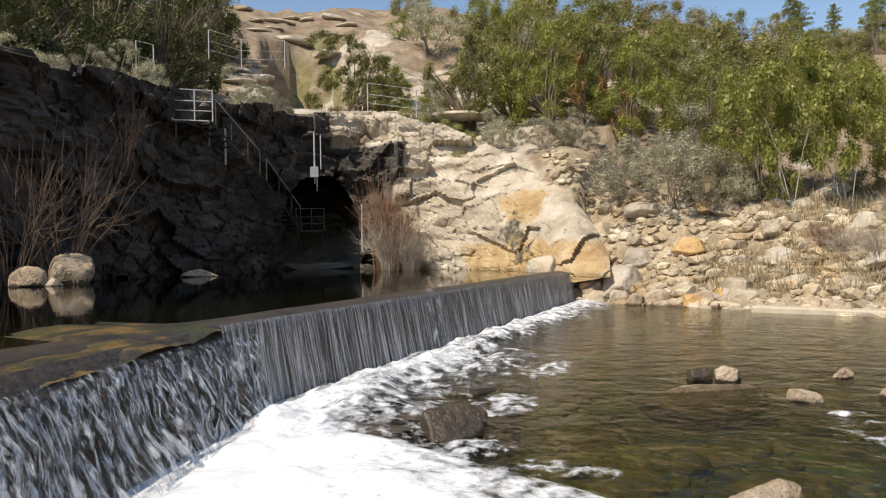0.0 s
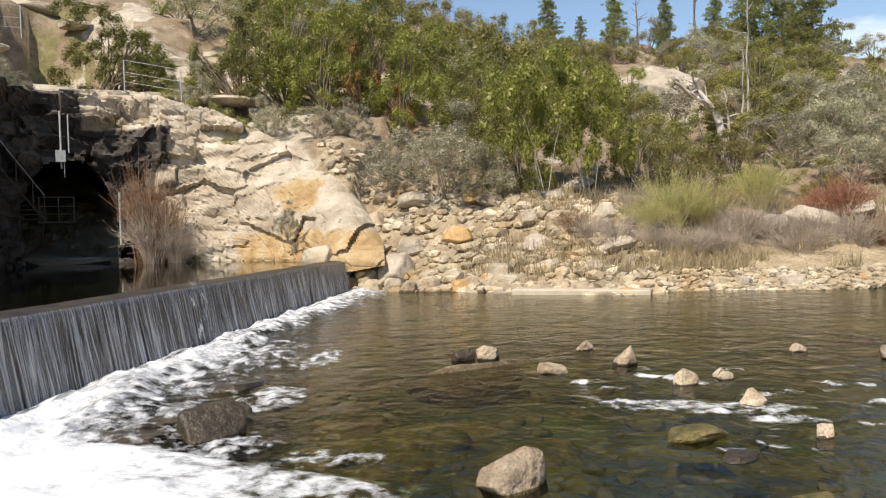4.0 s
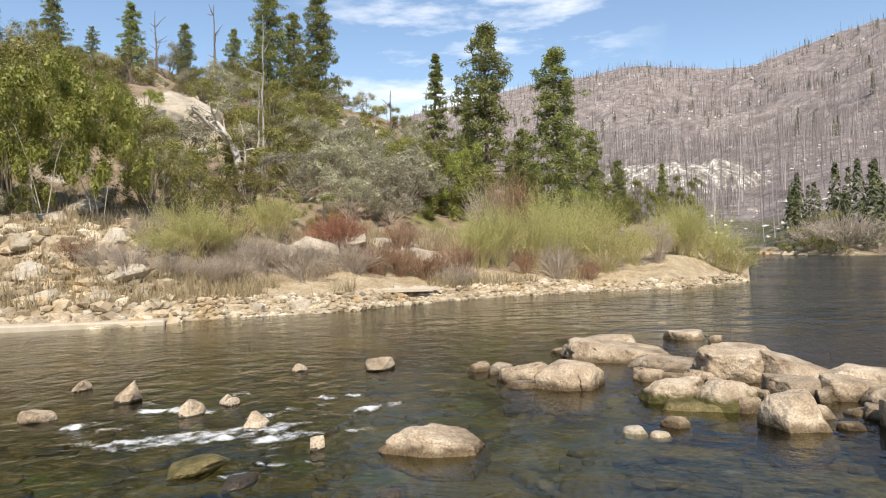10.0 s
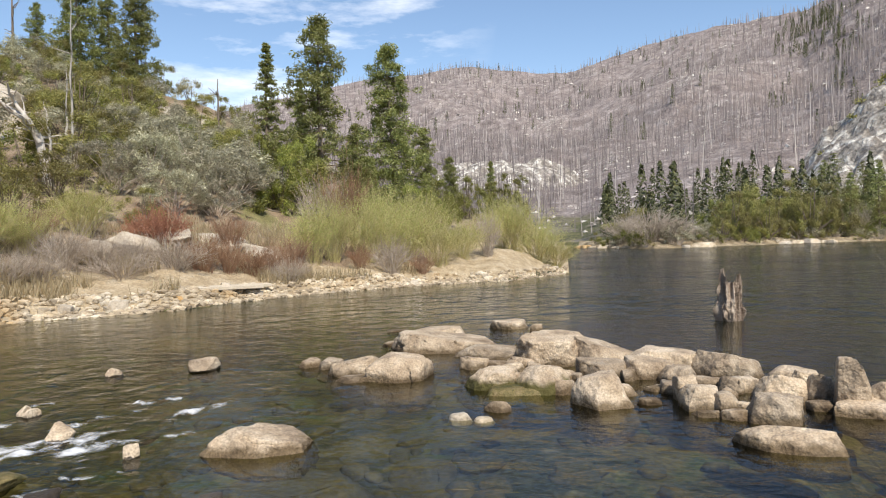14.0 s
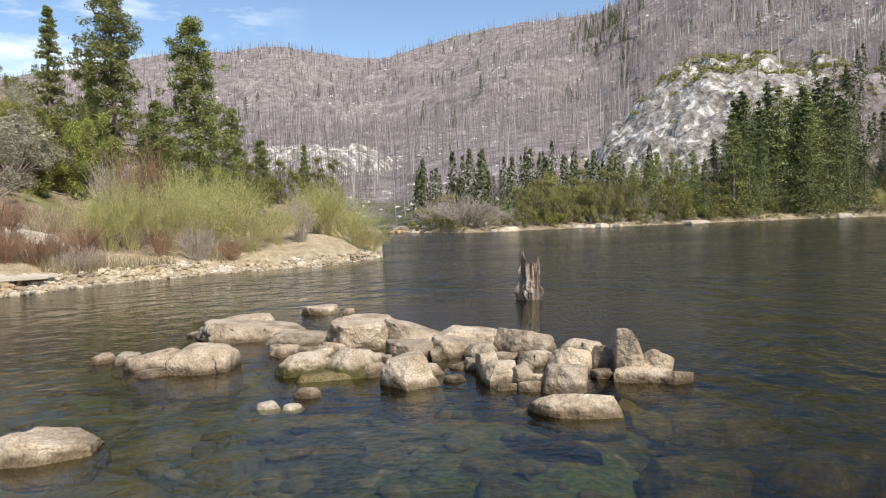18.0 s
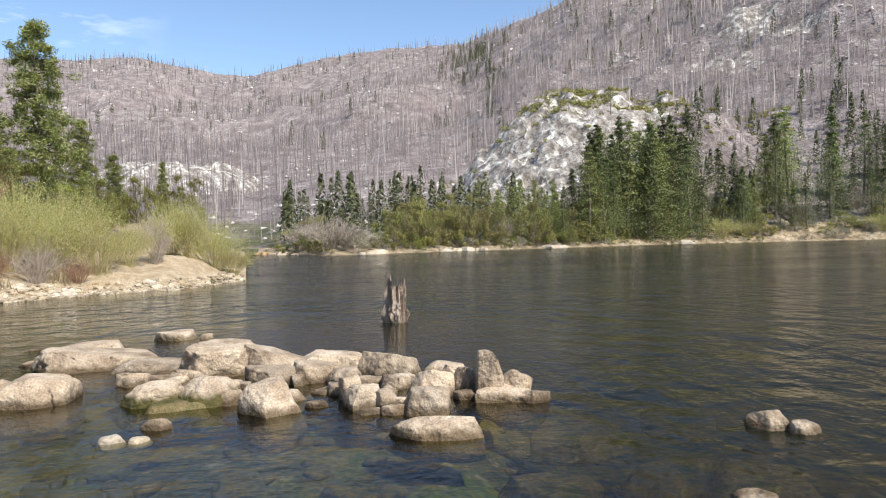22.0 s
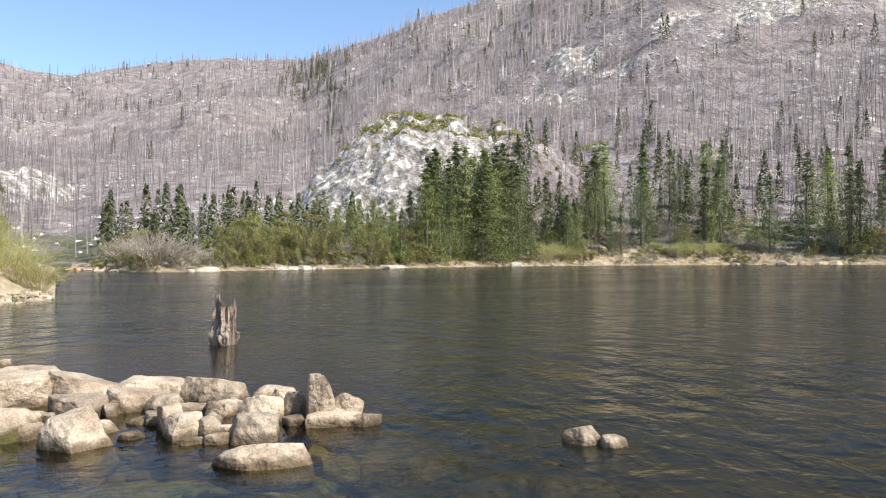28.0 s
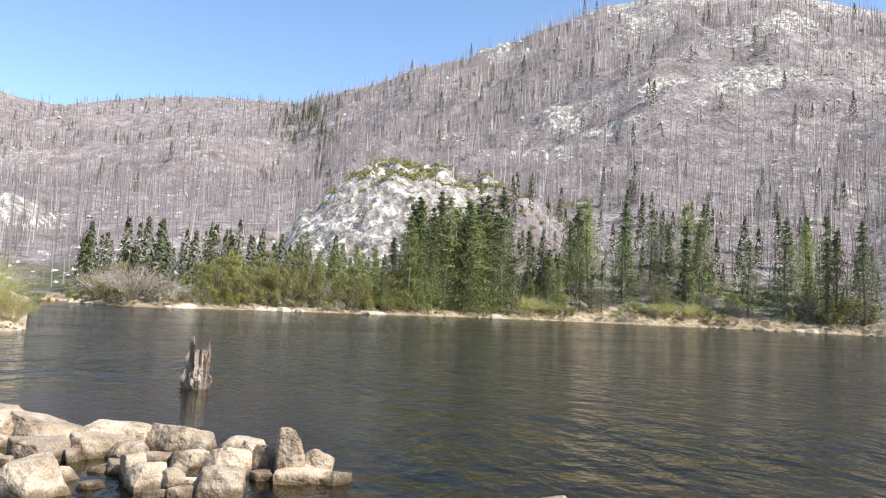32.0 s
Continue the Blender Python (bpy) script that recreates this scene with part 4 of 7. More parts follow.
def foam_sheet(name, s0, s1, width, lift, seed, label, solid=1.0):
    s = np.linspace(s0, s1, nu)
    o = np.linspace(0, 1, nv)
    w = np.array([width(a) for a in s])
    out = 0.12 + np.interp(s, [-4.9, -2.0, -0.8, 0.2], [1.45, 0.75, 0.5, 0.12])[:, None] + o[None] * w[:, None]
    xy = WEIR0 + s[:, None, None] * WEIR_DIR - out[:, :, None] * WEIR_UP
    p = np.concatenate([xy, np.zeros((nu, nv, 1))], 2).reshape(-1, 3)
    lumps = fbm(p * np.array([2.3, 2.3, 1]), seed, 5).reshape(nu, nv)
    edge = (1 - o[None] ** 2.2)
    z = 0.015 + lift * (0.5 + 0.9 * lumps) * edge - 0.07 * o[None] ** 3 * (1 + lumps) * 1.3
    z = z * (0.15 + 0.85 * smooth(0, 0.22, o))[None]
    p[:, 2] = z.ravel()
    me = mesh_of(name, p, grid_faces(nu, nv)[:, ::-1], M_FOAM)
    cov = (1.15 * np.clip(1 - o[None] ** 1.6 * (1.0 - 0.5 * lumps), 0, 1) * solid) * np.ones((nu, 1))
    cov *= smooth(0, 0.06, np.linspace(0, 1, nu))[:, None] * smooth(1, 0.94, np.linspace(0, 1, nu))[:, None]
    me.attributes.new("cover", "FLOAT", "POINT").data.foreach_set("value", cov.ravel().astype(np.float32))
    return tagged(new(name, me), label, "white water", kind="stuff")


foam_sheet("white_water", -4.9, 2.2, lambda a: 0.95 + 2.9 * float(smooth(0.4, -1.1, a)) + 0.3 * math.sin(a * 3), 0.15, 71, "churning white water below the broken crest")
foam_sheet("white_water", 1.2, 15.0, lambda a: 0.75 + 0.2 * math.sin(a * 2.1) + 0.35 * float(smooth(5, 3, a)) + 0.75 * float(smooth(5, 11, a)), 0.15, 72, "band of white foam along the foot of the weir", 0.7)
foam_sheet("white_water", -0.8, 4.6, lambda a: 2.25 + 0.25 * math.sin(a * 2.7), 0.24, 73, "thin white water streaming over wet ledges", 0.46)


def riffle(x, y, length, width, turn, seed, strength=0.52):
    """A streak of broken white water between stones."""
    a, b = np.meshgrid(np.linspace(-1, 1, 60), np.linspace(-1, 1, 24), indexing="ij")
    ca, sa = math.cos(radians(turn)), math.sin(radians(turn))
    bend = 0.25 * np.sin(a * 2.2 + seed)
    px, py = a * length / 2, (b + bend) * width / 2
    p = np.stack([x + px * ca - py * sa, y + px * sa + py * ca, np.zeros_like(a)], -1).reshape(-1, 3)
    lump = fbm(p * 7.0, seed, 4)
    fade = (1 - np.clip(a ** 2 + b ** 2, 0, 1)).ravel()
    p[:, 2] = 0.004 + 0.06 * fade * np.maximum(0.25 + lump, 0)
    me = mesh_of("white_water", p, grid_faces(60, 24)[:, ::-1], M_FOAM)
    me.attributes.new("cover", "FLOAT", "POINT").data.foreach_set("value", (0.8 * strength * np.clip(fade * 1.5, 0, 1)).astype(np.float32))
    tagged(new("white_water", me), "streak of white riffle water between stones", "white water", kind="stuff")


riffle(3.55, 4.75, 1.9, 0.5, -38, 81, 0.5)
riffle(3.85, 4.15, 0.8, 0.3, -30, 82)
riffle(3.95, 5.75, 1.1, 0.28, -60, 83)
riffle(4.85, 4.2, 0.55, 0.22, 10, 84)
riffle(5.1, 4.85, 0.5, 0.16, -15, 85)
g = np.random.default_rng(19)
for k in range(16):
    riffle(g.uniform(2.9, 5.4), g.uniform(3.5, 6.4), g.uniform(0.25, 0.7), g.uniform(0.08, 0.2), g.uniform(-60, 10), 120 + k, 0.28)
riffle(0.3, 6.6, 1.6, 0.7, 65, 86)
riffle(-0.2, 5.2, 1.3, 0.7, 10, 87)
riffle(1.2, 8.6, 1.6, 0.5, 60, 88)
riffle(0.5, 4.6, 1.2, 0.5, -10, 89, 0.36)


# ---- the cliff ----
def cliff_mesh():
    """The rock wall from the left bank round the tunnel mouth to the pale slope, leaning more and more to the right."""
    az = np.concatenate([np.linspace(-60, -30, 40), np.linspace(-29.7, 13.5, 300)])
    v = np.concatenate([np.linspace(-0.12, 1.0, 90), np.linspace(1.04, 1.5, 10)])
    foot = np.interp(az, FOOT_AZ, FOOT_R) - 0.4
    top = np.interp(az, [-60, -32, -24, -16, -11, -6, -3, 0, 3, 8, 11, 13.5], [7.2, 7.0, 7.2, 7.0, 7.4, 7.5, 7.3, 6.8, 6.0, 4.3, 3.0, 1.5])
    lean = np.interp(az, [-60, -20, -12, -6, -3, 0, 4, 9, 13.5], [0.5, 0.3, -0.6, 0.4, 2.0, 3.2, 3.8, 3.8, 3.0])
    A, V = np.meshgrid(az, v, indexing="ij")
    Z = 0.8 + (top[:, None] - 0.8) * np.minimum(V, 1.0) + np.maximum(V - 1, 0) * 3.5
    back = lean[:, None] * np.clip(V, 0, 1) ** 1.3 + np.maximum(V - 1, 0) * 22
    R = foot[:, None] + back
    X, Y = R * np.sin(np.radians(A)), R * np.cos(np.radians(A))
    p = np.stack([X, Y, Z], -1).reshape(-1, 3)
    # tilted beds of rock broken by joints
    q = p.copy()
    q[:, 2] += 0.25 * q[:, 0] * 0.3
    _, _, block = cells(q * np.array([0.45, 0.45, 0.85]), 91)
    d1, d2, small = cells(q * np.array([1.3, 1.3, 2.2]), 95)
    crack = smooth(0.12, 0.0, d2 - d1)
    on_face = np.repeat((1 - smooth(1.0, 1.1, v))[None], len(az), 0).ravel()
    calm = np.interp(A.ravel(), [-60, -4, 0, 13.5], [1, 1, 0.42, 0.42])
    shift = (block - 0.5) * (0.5 + calm) + ((small - 0.5) * 0.42 - crack * 0.14) * calm + fbm(p * 0.8, 97, 5) * 0.5 * (0.4 + 0.6 * calm) + fbm(p * np.array([0.5, 0.5, 3.2]), 98, 3) * 0.22
    bed = q[:, 2] / 0.85 + 0.6 * fbm(p * 0.35, 94, 3)
    shift = shift + (0.5 - (bed - np.floor(bed))) * -0.45 * np.interp(A.ravel(), [-60, -14, -11, 0, 5], [0.35, 0.5, 1.1, 1.0, 0.25])
    shift = shift * (0.35 + 0.65 * on_face)
    shift *= np.interp(A.ravel(), [-60, 2, 9, 13.5], [1, 0.8, 0.55, 0.3])
    n = np.stack([-np.sin(np.radians(A)), -np.cos(np.radians(A)), np.full_like(A, 0.15)], -1).reshape(-1, 3)
    p = p + n * shift[:, None]
    f = grid_faces(len(az), len(v))
    ca, cz = A.ravel()[f].mean(1), p[f][:, :, 2].mean(1)
    arch = 4.7 - 1.5 * np.abs((ca + 9.2) / 2.9) ** 3.0
    keep = ~((ca > -12.2) & (ca < -6.2) & (cz < arch))
    pa, pz = A.ravel(), p[:, 2]
    # stain plus painted shade: left wall, tunnel flank and the overhang above it
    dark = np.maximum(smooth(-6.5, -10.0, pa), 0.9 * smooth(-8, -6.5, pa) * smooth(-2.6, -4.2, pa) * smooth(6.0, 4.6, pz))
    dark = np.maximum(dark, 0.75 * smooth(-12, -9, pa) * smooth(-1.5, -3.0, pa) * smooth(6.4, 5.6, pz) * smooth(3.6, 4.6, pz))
    ochre = 0.85 * np.exp(-(((pa - 7.0) / 2.2) ** 2 + ((pz - 3.0) / 0.7) ** 2)) + 0.55 * smooth(0, 3, pa) * smooth(2.2, 1.4, pz) + 0.12
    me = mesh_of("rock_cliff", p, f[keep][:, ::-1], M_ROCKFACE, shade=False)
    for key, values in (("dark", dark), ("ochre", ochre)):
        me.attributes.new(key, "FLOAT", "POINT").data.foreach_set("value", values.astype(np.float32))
    return me


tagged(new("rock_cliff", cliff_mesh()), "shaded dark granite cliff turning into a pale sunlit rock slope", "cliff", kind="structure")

# the tunnel behind its mouth, its darkness put into the rock's near-black colour
ang = np.linspace(-0.15, math.pi + 0.15, 26)
depth = np.linspace(0.5, 26, 14)
cx, cy = at(-9.2, 31.0)
T_IN = np.array([math.sin(radians(-9.0)), math.cos(radians(-9.0))])
T_SIDE = np.array([T_IN[1], -T_IN[0]])
TA, TD = np.meshgrid(ang, depth, indexing="ij")
side, rise = 2.7 * np.cos(TA), 0.6 + 4.9 * np.maximum(np.sin(TA), -0.3)
tx = cx + T_IN[0] * TD + T_SIDE[0] * side
ty = cy + T_IN[1] * TD + T_SIDE[1] * side
tp = np.stack([tx, ty, rise], -1).reshape(-1, 3)
tp += fbm(tp * 0.9, 101, 4)[:, None] * 0.25 * np.array([1, 1, 1])
tf = grid_faces(26, 14)
end = len(tp)
tp = np.concatenate([tp, [[cx + T_IN[0] * 26, cy + T_IN[1] * 26, 1.5]]])
cap = np.array([[i * 14 + 13, (i + 1) * 14 + 13, end] for i in range(25)])
tri = np.concatenate([tf[:, [0, 1, 2]], tf[:, [0, 2, 3]], cap])
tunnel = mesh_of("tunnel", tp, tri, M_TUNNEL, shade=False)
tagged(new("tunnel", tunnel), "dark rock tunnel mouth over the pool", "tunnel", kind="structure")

# ---- rocks ----
ICO = {}


def ico(level):
    if level not in ICO:
        bm = bmesh.new()
        bmesh.ops.create_icosphere(bm, subdivisions=level, radius=1)
        v = np.array([w.co[:] for w in bm.verts])
        f = np.array([[w.index for w in fc.verts] for fc in bm.faces])
        bm.free()
        ICO[level] = (v, f)
    return ICO[level]


def rock_shape(seed, level=3, cuts=14, sharp=0.75, rough=0.05, boxy=0.0):
    """A broken or worn stone within about one metre of its middle: a ball cut by planes and roughened."""
    g = np.random.default_rng(seed)
    v, f = ico(level)
    v = v * 1.3
    if boxy:
        v = v / ((np.abs(v / 1.3) ** boxy).sum(1) ** (1 / boxy))[:, None] * 0.93
    for _ in range(cuts + (0 if boxy else 4)):
        n = g.normal(size=3)
        n /= np.linalg.norm(n)
        lim = g.uniform(sharp, 0.95)
        over = np.maximum(v @ n - lim, 0)
        v = v - over[:, None] * n * 0.97
    v = v + v * (fbm(v * 1.4 + seed, seed, 4)[:, None] * 0.10 + fbm(v * 5.0 + seed, seed + 9, 3)[:, None] * rough)
    v /= np.abs(v).max(0)
    return v, f


def rock_mesh(name, seed, material, level=3, cuts=14, sharp=0.75, rough=0.05, extra=None, edge=-0.15, boxy=0.0):
    v, f = rock_shape(seed, level, cuts, sharp, rough, boxy)
    slots, index = [material], None
    if extra:
        slots = [material, extra]
        mid = v[f].mean(1)
        index = (mid[:, 2] + 0.12 * fbm(mid * 2, seed, 3) < edge).astype(int)
    return mesh_of(name, v, f, slots=slots, index=index, shade=level > 3)


def boulder(x, y, w, h, seed, label, material=None, depth=None, turn=0, tilt=0, sink=0.85, base=0.0, cuts=11, sharp=0.64, group="rocks in the stream", extra=None, level=4, name="boulder", boxy=2.6):
    """A stone of its own shape: h is what stands over its base, sink the share of that which lies under."""
    material = material or M_BOULDER
    wet = extra or (M_WET if material is M_BOULDER else None)
    ob = new(name, rock_mesh(name, seed, material, level, cuts, sharp, 0.05, wet, -0.15 if extra else 1 - 2 / (1 + sink) + 0.12, boxy))
    half = h * (1 + sink) / 2
    dep = depth or w * 0.75
    ob.matrix_basis = pose(x, y, base + h - half, 0, tilt, turn) @ Matrix.Diagonal((w * 0.56, dep * 0.56, half, 1))
    tagged(ob, label, "rock", group)
    return ob


# the rocky bar between stream and lake
BAR = "rocks of the bar by the lake"


def split_rock(seed, level=4, flat=0.7, rough=0.05, crack=0.0):
    """A split block of granite: a flattish top, uneven upright sides and blunted shoulders."""
    g = np.random.default_rng(seed)
    v, f = ico(level)
    v = v * 1.35
    planes = [(np.array([g.normal() * 0.12, g.normal() * 0.12, 1.0]), flat * g.uniform(0.85, 1.05))]
    sides = int(g.integers(5, 8))
    for k in range(sides):
        a = 2 * math.pi * (k + g.uniform(-0.3, 0.3)) / sides
        planes.append((np.array([math.cos(a), math.sin(a), g.uniform(-0.05, 0.4)]), g.uniform(0.66, 0.92)))
    for k in range(5):
        a = g.uniform(0, 2 * math.pi)
        planes.append((np.array([math.cos(a), math.sin(a), g.uniform(0.5, 1.3)]), g.uniform(0.74, 0.98)))
    for n, lim in planes:
        n = n / np.linalg.norm(n)
        v = v - np.maximum(v @ n - lim, 0)[:, None] * n * 0.96
    lump, chip = fbm(v * 1.6 + seed, seed, 4), fbm(v * 4.5 + seed, seed + 9, 4, 0.6)
    v = v * (1 + 0.09 * lump + rough * chip - 0.05 * smooth(0.08, 0.0, np.abs(fbm(v * 1.1 + seed, seed + 3, 3))))[:, None]
    return v / np.abs(v).max(0), f


def bar_rock(x, y, w, seen, label, depth=0.0, seed=0, material=None, turn=0.0, tilt=0.0, flat=0.7, sink=0.9, level=4, lean=0.0):
    """A rock whose front meets the water at (x, y); seen: how high it looks from the bank, its top's depth included."""
    far = math.hypot(x, y)
    ux, uy = x / far, y / far
    depth = depth or 0.8 * w
    h = max(0.04, 1.3 * seen - 0.2 * depth * 1.38 / far)
    v, f = split_rock(seed or int(x * 977 + y * 131 + w * 37) % 9000 + 20, level, flat)
    me = mesh_of("boulder", v, f, material or M_BARROCK)
    ob = new("boulder", me)
    half = h * (1 + sink) / 2
    ob.matrix_basis = pose(x + ux * depth * 0.45, y + uy * depth * 0.45, h - half, lean, tilt, math.degrees(math.atan2(-ux, uy)) + turn) @ Matrix.Diagonal((w * 0.61, depth * 0.6, half, 1))
    return tagged(ob, label, "rock", BAR)


bar_rock(8.26, 3.13, 1.36, 0.30, "broad low tan boulder at the end of the rocky bar", 1.1, 201, flat=0.6, tilt=4, level=5)
bar_rock(7.97, 2.31, 1.05, 0.17, "low tan tongue of rock beside a broad boulder", 0.6, 202, flat=0.5, tilt=5)
bar_rock(9.3, 3.62, 0.74, 0.33, "flat-topped tan rock lying behind a broad low boulder", 0.5, 203, flat=0.55)
bar_rock(6.49, 2.99, 0.66, 0.30, "rounded grey-tan boulder in shallow water", 0.6, 204, flat=0.8)
bar_rock(6.65, 3.56, 0.60, 0.23, "low grey-tan rock in shallow water", 0.5, 205, tilt=-8)
bar_rock(6.42, 3.36, 0.55, 0.09, "flat wet rock in shallow water", 0.25, 206, flat=0.5)
bar_rock(6.98, 4.05, 0.3, 0.15, "small tan rock in shallow water", 0, 207)
bar_rock(7.05, 4.35, 0.27, 0.12, "small tan rock in shallow water", 0, 208)
bar_rock(10.74, 3.05, 0.60, 0.21, "lone low rock standing in the lake", 0.45, 209, flat=0.6)
bar_rock(10.62, 2.57, 0.22, 0.14, "small stone beside a lone rock in the lake", 0, 210, level=3)
bar_rock(10.2, 4.69, 0.32, 0.05, "small low stone in the lake", 0, 211, flat=0.5, level=3)
bar_rock(8.80, 4.13, 0.28, 0.09, "small low stone in the lake", 0, 212, flat=0.5, level=3)
bar_rock(7.60, 1.66, 1.02, 0.46, "large tan boulder with a cracked top", 1.0, 213, flat=0.75, level=5)
bar_rock(7.62, 1.16, 0.86, 0.36, "tan boulder leaning against a larger one", 0.9, 214, flat=0.65, tilt=8, level=5)
bar_rock(7.46, 0.52, 0.78, 0.36, "long flat grey-tan slab of rock beside the lake", 0.62, 215, flat=0.55, tilt=2, level=5)
bar_rock(7.32, -0.10, 0.72, 0.34, "long flat grey-tan slab split from its neighbour", 0.6, 216, flat=0.55, tilt=8, turn=-4, level=5)
bar_rock(7.10, -0.62, 0.48, 0.21, "flat grey-tan slab with a sharp edge", 0.4, 217, flat=0.55, tilt=8)
bar_rock(7.13, 0.66, 0.56, 0.27, "angular tan rock with a dark hollow side", 0.5, 218, flat=0.6)
bar_rock(7.03, 1.04, 0.58, 0.23, "rounded tan rock of the bar", 0.42, 219, tilt=6)
bar_rock(6.98, 0.36, 0.38, 0.20, "small rounded tan rock", 0.34, 220)
bar_rock(6.30, 1.93, 0.56, 0.25, "tan rock with mossy green wet foot", 0.5, 221, M_MOSSFOOT)
bar_rock(6.24, 1.46, 0.54, 0.28, "tan rock with mossy green wet foot", 0.5, 222, M_MOSSFOOT, flat=0.85)
bar_rock(6.12, 1.70, 0.50, 0.12, "low mossy shelf between two rocks", 0.35, 223, M_MOSSY, flat=0.5)
bar_rock(5.80, 0.90, 0.48, 0.31, "rough-surfaced pale tan boulder", 0.46, 224, flat=0.85, tilt=-5)
bar_rock(7.29, 2.49, 0.29, 0.13, "low tan rock of the bar", 0, 225, level=3)
bar_rock(7.42, 2.22, 0.38, 0.12, "low tan rock of the bar", 0.3, 226, flat=0.5, level=3)
bar_rock(7.38, 1.98, 0.34, 0.17, "small reddish-tan rock of the bar", 0.3, 227, level=3)
bar_rock(5.93, 0.16, 0.32, 0.24, "brown rock with a damp dark face", 0.32, 228, flat=0.8)
bar_rock(6.22, 0.27, 0.24, 0.26, "pointed brown rock of the bar", 0.26, 229, flat=0.9, tilt=-10)
bar_rock(5.92, -0.03, 0.22, 0.19, "small brown rock of the bar", 0.22, 230, level=3)
bar_rock(6.30, -0.44, 0.48, 0.28, "angular grey-tan rock of the bar", 0.42, 231, flat=0.75, tilt=4)
bar_rock(5.62, -0.36, 0.45, 0.25, "rounded pale tan boulder", 0.42, 232, flat=0.85)
bar_rock(6.60, -0.09, 0.26, 0.22, "small grey rock of the bar", 0.24, 233, level=3)
bar_rock(6.70, -0.18, 0.30, 0.19, "small grey rock of the bar", 0.28, 234, level=3)
bar_rock(6.72, -0.66, 0.28, 0.26, "flat-topped block of grey rock", 0.3, 235, flat=0.65)
bar_rock(6.30, -0.74, 0.24, 0.28, "small upright block of rock", 0.24, 236, flat=0.75)
bar_rock(6.12, -0.70, 0.22, 0.11, "small grey rock of the bar", 0.2, 237, level=3)
boulder(6.20, -0.91, 0.24, 0.42, 220, "upright squared slab of pale grey rock", depth=0.2, turn=-82, group=BAR, cuts=5, sharp=0.82, sink=0.3, boxy=7.0, tilt=-3)
bar_rock(5.95, -1.00, 0.46, 0.18, "low wedge of grey rock running into the water", 0.34, 239, flat=0.55, tilt=7)
bar_rock(6.10, -1.13, 0.27, 0.27, "pointed grey rock of the bar", 0.26, 240, flat=0.9, tilt=14)
bar_rock(5.90, -1.28, 0.34, 0.13, "low tail of rock running into the water", 0.26, 241, flat=0.6, tilt=12)
bar_rock(4.92, -0.37, 0.66, 0.18, "long flat speckled rock lying in the water", 0.36, 242, flat=0.65, turn=-6, tilt=3)
bar_rock(5.72, 0.11, 0.20, 0.06, "small brown stone of the bar", 0.16, 243, level=3)
bar_rock(5.68, -0.09, 0.22, 0.10, "small tan stone of the bar", 0.2, 244, level=3)
bar_rock(5.92, -0.17, 0.15, 0.12, "small tan stone of the bar", 0.14, 245, level=3)
bar_rock(6.05, 0.56, 0.18, 0.07, "flat wet stone in shallow water", 0.14, 246, level=3)
bar_rock(6.58, 0.53, 0.2, 0.06, "flat stone on wet gravel", 0.14, 247, level=3)
bar_rock(5.51, 1.68, 0.22, 0.12, "reddish wet stone in shallow water", 0.2, 248, level=3)
bar_rock(5.20, 1.90, 0.18, 0.06, "small pale stone above the water", 0.16, 249, M_SCREE, level=3)
bar_rock(5.18, 1.70, 0.15, 0.05, "small pale stone above the water", 0.14, 250, M_SCREE, level=3)
bar_rock(3.45, -1.86, 0.22, 0.06, "speckled pale rock at the water's edge", 0.3, 251)
bar_rock(4.78, -2.70, 0.30, 0.15, "rounded pale rock on a drowned boulder", 0.26, 252, flat=0.85)
bar_rock(4.66, -2.86, 0.22, 0.10, "rounded pale rock on a drowned boulder", 0.2, 253, flat=0.85)


def drowned(x, y, w, depth, top, turn, seed, label, material):
    """A boulder or slab that lies wholly under the water, its top so far below it."""
    v, f = split_rock(seed, 4, 0.55)
    ob = new("drowned_boulder", mesh_of("drowned_boulder", v, f, material))
    ob.matrix_basis = pose(x, y, -top - 0.2, 0, 0, turn) @ Matrix.Diagonal((w / 2, depth / 2, 0.2, 1))
    tagged(ob, label, "rock", "boulders under the water")


drowned(4.45, -2.45, 0.95, 0.75, 0.04, -60, 271, "brown boulder just under the water", M_DROWNED)
drowned(4.85, -2.05, 0.9, 0.5, 0.10, -75, 272, "brown slab under the water", M_DROWNED)
drowned(4.80, -1.15, 0.9, 0.7, 0.16, -60, 273, "long pale slab under the water", M_DROWNED)
drowned(5.9, -1.62, 1.1, 0.7, 0.08, -70, 274, "tan rock shelf under the water", M_DROWNED)
drowned(6.5, -2.75, 1.0, 0.6, 0.10, -60, 275, "yellow-brown rock under the water", M_DROWNED)
drowned(4.80, 2.05, 0.55, 0.3, 0.09, -70, 276, "pale flat slab under the water", M_BEDSTONE)
drowned(5.1, 1.0, 0.4, 0.25, 0.12, -70, 277, "pale flat stone under the water", M_BEDSTONE)
drowned(3.2, -0.6, 0.9, 0.6, 0.2, -80, 278, "brown slab under the water", M_DROWNED)
drowned(3.9, -0.9, 1.2, 0.8, 0.2, -60, 279, "tan slab under the water", M_DROWNED)
drowned(2.9, 0.9, 0.8, 0.6, 0.18, -50, 280, "brown slab under the water", M_DROWNED)
drowned(3.3, 2.15, 0.9, 0.6, 0.08, -40, 281, "algae-covered boulder under the water", M_MOSSY)
drowned(0.9, 5.0, 1.3, 0.8, 0.14, 30, 282, "yellow-brown slab under the water", M_DROWNED)
drowned(1.7, 6.0, 1.6, 0.8, 0.16, 10, 283, "yellow-brown slab under the water", M_DROWNED)
drowned(1.1, 6.6, 1.0, 0.7, 0.14, 40, 284, "brown slab under the water", M_DROWNED)
